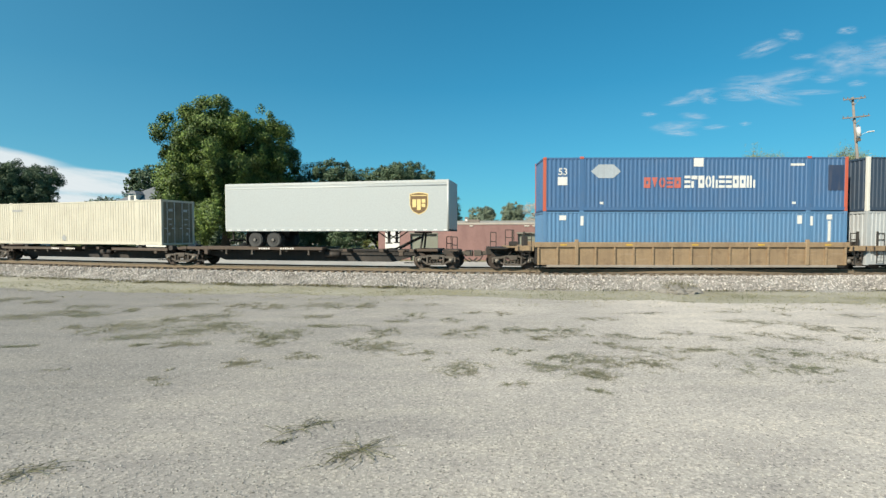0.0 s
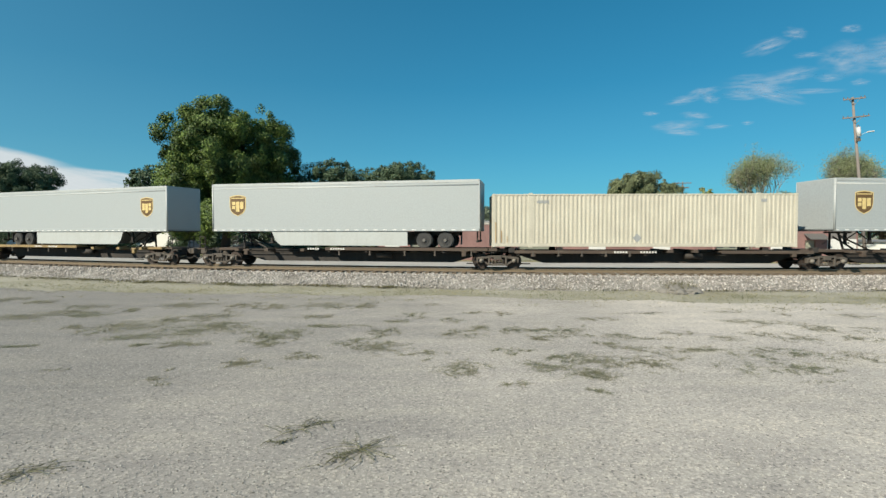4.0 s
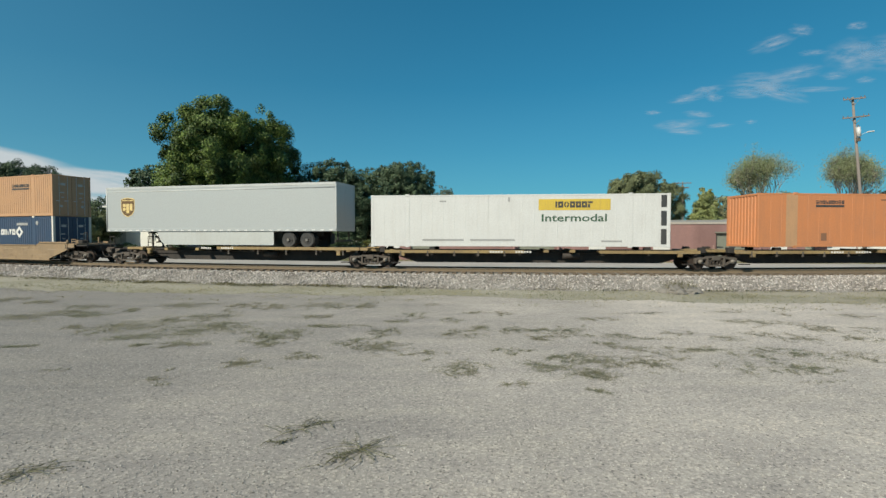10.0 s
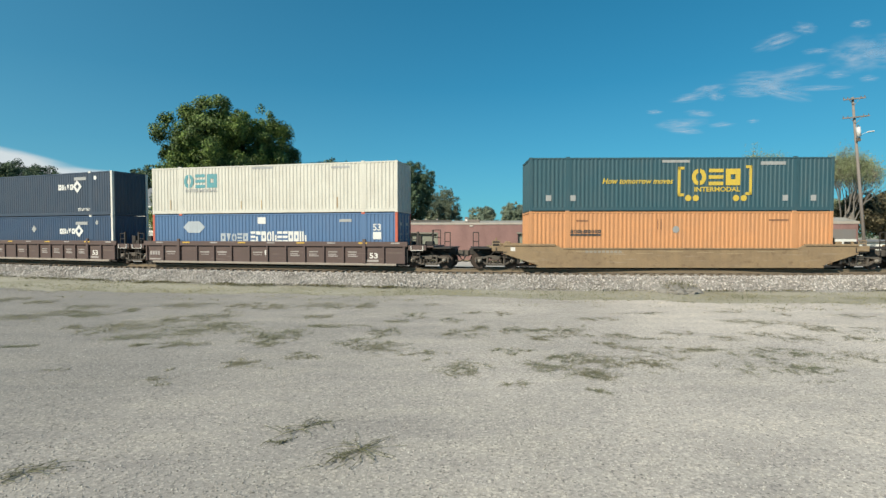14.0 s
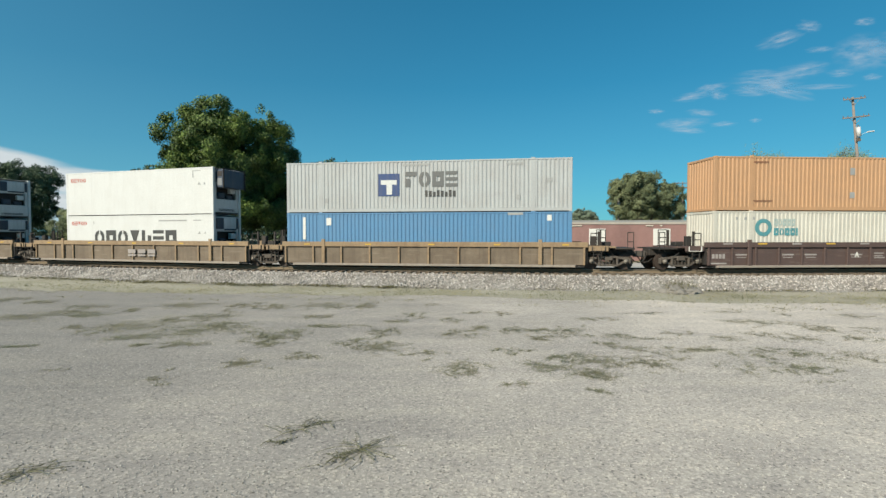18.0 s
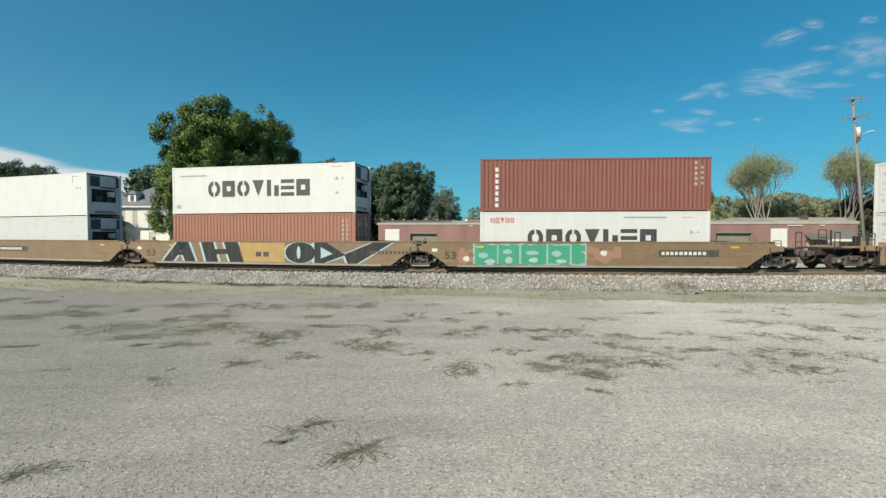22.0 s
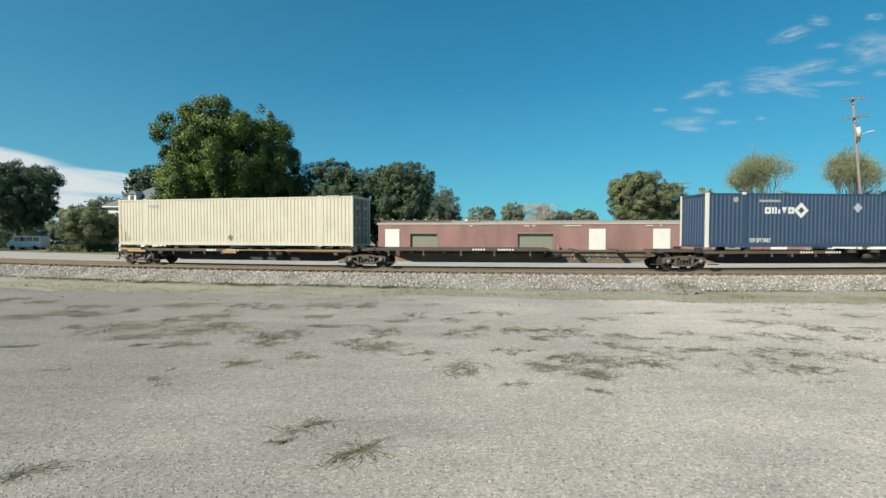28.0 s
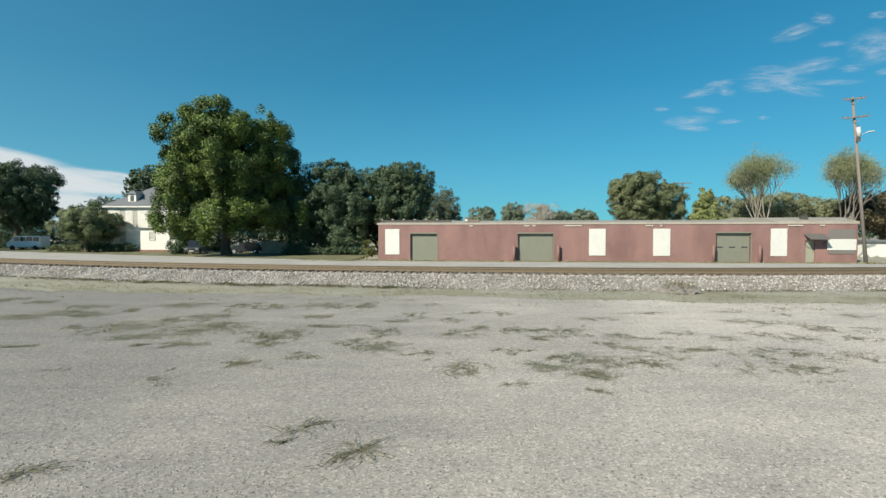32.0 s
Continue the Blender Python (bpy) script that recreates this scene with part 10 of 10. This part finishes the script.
SPRAY_PINK = paint("pink_red_spray_paint", (0.267, 0.146, 0.105), 0.6, 0, 0.45, (0.30, 0.18, 0.09), 0.3)
SPRAY_TEAL = paint("pale_teal_spray_paint", (0.243, 0.389, 0.373), 0.6, 0, 0.2)


def flat_shape(ob, material, pts, y, name):
    bm = bmesh.new()
    bm.faces.new([bm.verts.new((x, y, z)) for x, z in pts])
    r = bmesh.ops.extrude_face_region(bm, geom=list(bm.faces))
    bmesh.ops.translate(bm, verts=[v for v in r["geom"] if isinstance(v, bmesh.types.BMVert)], vec=(0, 0.003, 0))
    return part(name, bm, material, ob)


ob = car_of(c22)
GZ0, GZ1 = 0.24, 1.42


def strokes(quads, grow):
    for q in quads:
        for mat_s, g, y in ((SPRAY_BLUE, grow, -1.456), (SPRAY_BLACK, 0.0, -1.460)):
            (x0, x1), (x2, x3) = q
            flat_shape(ob, mat_s, [(x0 - g, GZ0), (x1 + g, GZ0), (x3 + g, GZ1), (x2 - g, GZ1)], y, "spray_letter")


strokes([((-6.95, -6.2), (-5.9, -5.2)), ((-5.35, -4.6), (-5.85, -5.1)), ((-3.85, -3.0), (-4.2, -3.35)), ((-2.2, -1.25), (-2.6, -1.65))], 0.16)
flat_shape(ob, SPRAY_BLACK, [(-6.3, 0.62), (-4.9, 0.62), (-5.0, 0.85), (-6.15, 0.85)], -1.464, "spray_letter")
flat_shape(ob, SPRAY_BLACK, [(-3.4, 0.68), (-2.2, 0.72), (-2.25, 1.02), (-3.4, 0.98)], -1.464, "spray_letter")
plate(ob, paint("dull_gold_panel", (0.360, 0.240, 0.085), 0.65, 0, 0.3, (0.2, 0.13, 0.07), 0.3), -1.55, 1.45, 0.26, 1.40, -1.4505, "gold_panel")
bm = bmesh.new()
for x in (-0.45, 0.05):
    box(bm, x, x + 0.36, -1.463, -1.459, 0.58, 0.86)
tagged(part("emblem", bm, DARK_MARK, ob), kind="stuff")
oval = [(2.45 + 0.95 * math.cos(a), 0.83 + 0.62 * math.sin(a)) for a in [i * math.pi / 10 for i in range(20)]]
flat_shape(ob, SPRAY_BLUE, [(2.45 + (x - 2.45) * 1.16, max(0.2, min(1.44, 0.83 + (z - 0.83) * 1.05))) for x, z in oval], -1.456, "spray_letter")
flat_shape(ob, SPRAY_BLACK, [(x, max(0.22, min(1.42, z))) for x, z in oval], -1.460, "spray_letter")
flat_shape(ob, SPRAY_BLUE, [(2.35 + 0.12 * math.cos(a), 0.83 + 0.38 * math.sin(a)) for a in [i * math.pi / 6 for i in range(12)]], -1.464, "spray_letter")
for mat_s, g, y in ((SPRAY_BLUE, 0.15, -1.4565), (SPRAY_BLACK, 0.0, -1.4605)):
    flat_shape(ob, mat_s, [(3.35 - g, 0.24), (3.95 + g, 0.24), (5.3 + g, 0.72 - g * 0.3), (4.1 - g, 1.42), (3.35 - g, 1.42)], y, "spray_letter")
    flat_shape(ob, mat_s, [(5.4 - g, 0.24), (6.0 + g, 0.24), (8.05 + g, 1.42), (6.9 - g, 1.42), (5.2 - g, 0.75)], y - 0.0006, "spray_letter")
flat_shape(ob, SPRAY_BLUE, [(3.75, 0.5), (4.5, 0.78), (3.75, 1.15)], -1.465, "spray_letter")

ob = car_of(c21)
rs = random.Random(4)


def ragged(x0, x1, z0, z1, k=7, amp=0.06):
    up = [(x0 + (x1 - x0) * i / k, min(1.42, z1 + rs.uniform(-amp, amp))) for i in range(k + 1)]
    lo = [(x1 - (x1 - x0) * i / k, max(0.22, z0 + rs.uniform(-amp, amp))) for i in range(k + 1)]
    return up + lo


flat_shape(ob, SPRAY_PINK, ragged(-7.3, 1.4, 0.45, 1.15, 22, 0.22), -1.4545, "spray_blot")
flat_shape(ob, SPRAY_TEAL, ragged(-6.5, -0.42, 0.26, 1.38, 18, 0.05), -1.456, "spray_letter")
for i, (x0, x1) in enumerate([(-6.4, -5.2), (-5.12, -4.0), (-3.9, -2.55), (-2.45, -1.3), (-1.2, -0.5)]):
    flat_shape(ob, SPRAY_GREEN, ragged(x0, x1, 0.28, 1.34, 6, 0.07), -1.4575 - 0.0003 * i, "spray_letter")
for i, (x, z, w2, h2) in enumerate([(-5.95, 0.75, 0.3, 0.16), (-5.6, 0.42, 0.3, 0.14), (-4.6, 0.95, 0.3, 0.14), (-4.55, 0.5, 0.22, 0.2), (-3.3, 0.9, 0.35, 0.13), (-3.2, 0.5, 0.3, 0.14), (-2.0, 0.85, 0.28, 0.18), (-1.75, 0.45, 0.3, 0.12)]):
    flat_shape(ob, (SPRAY_TEAL, SPRAY_BLUE)[i % 2], [(x + w2 * math.cos(a) * rs.uniform(0.7, 1.1), z + h2 * math.sin(a)) for a in [k * math.pi / 4 for k in range(8)]], -1.4605 - 0.0003 * i, "spray_blot")
for i in range(9):
    x, z, rr = (-7.1 + 0.25 * i if i < 3 else -0.9 + 0.35 * (i - 3)), rs.uniform(0.45, 1.15), rs.uniform(0.1, 0.2)
    flat_shape(ob, (SPRAY_PINK, WHITE_MARK, GOLD)[i % 3], [(x + rr * math.cos(a) * rs.uniform(0.7, 1.2), z + rr * 0.8 * math.sin(a)) for a in [k * math.pi / 5 for k in range(10)]], -1.4575 - 0.0003 * i, "spray_blot")

# grey scrawl on the sill of one yellow-decked car
ob = car_of(c8)
SCRAWL = paint("grey_scrawl", (0.62, 0.62, 0.62), 0.7)
rs = random.Random(9)
for i in range(6):
    x = 1.7 + i * 0.42
    bm = bmesh.new()
    pts = [(x + rs.uniform(-0.12, 0.12), rs.uniform(0.4, 0.88)) for _ in range(6)]
    for p, q in zip(pts, pts[1:]):
        rod(bm, (p[0], -0.37, p[1]), (q[0], -0.37, q[1]), 0.04, n=4)
    part("spray_scrawl", bm, SCRAWL, ob)
ob = car_of(c27)
TAG = paint("dull_tan_scrawl", (0.260, 0.225, 0.175), 0.8)
for i in range(5):
    x = 3.0 + i * 0.45
    bm = bmesh.new()
    pts = [(x + rs.uniform(-0.16, 0.16), rs.uniform(0.42, 0.86)) for _ in range(5)]
    for p, q in zip(pts, pts[1:]):
        rod(bm, (p[0], -0.37, p[1]), (q[0], -0.37, q[1]), 0.04, n=4)
    part("spray_scrawl", bm, TAG, ob)


# ---------- what moves ----------
def motions():
    for ob, a, b, m in RIDES:
        walk(ob, [(i / 2, chord(a + SPEED * i / 2, b + SPEED * i / 2) @ m) for i in range(65)])
    for ob, rows in DRIFTS:
        walk(ob, rows)


motions()
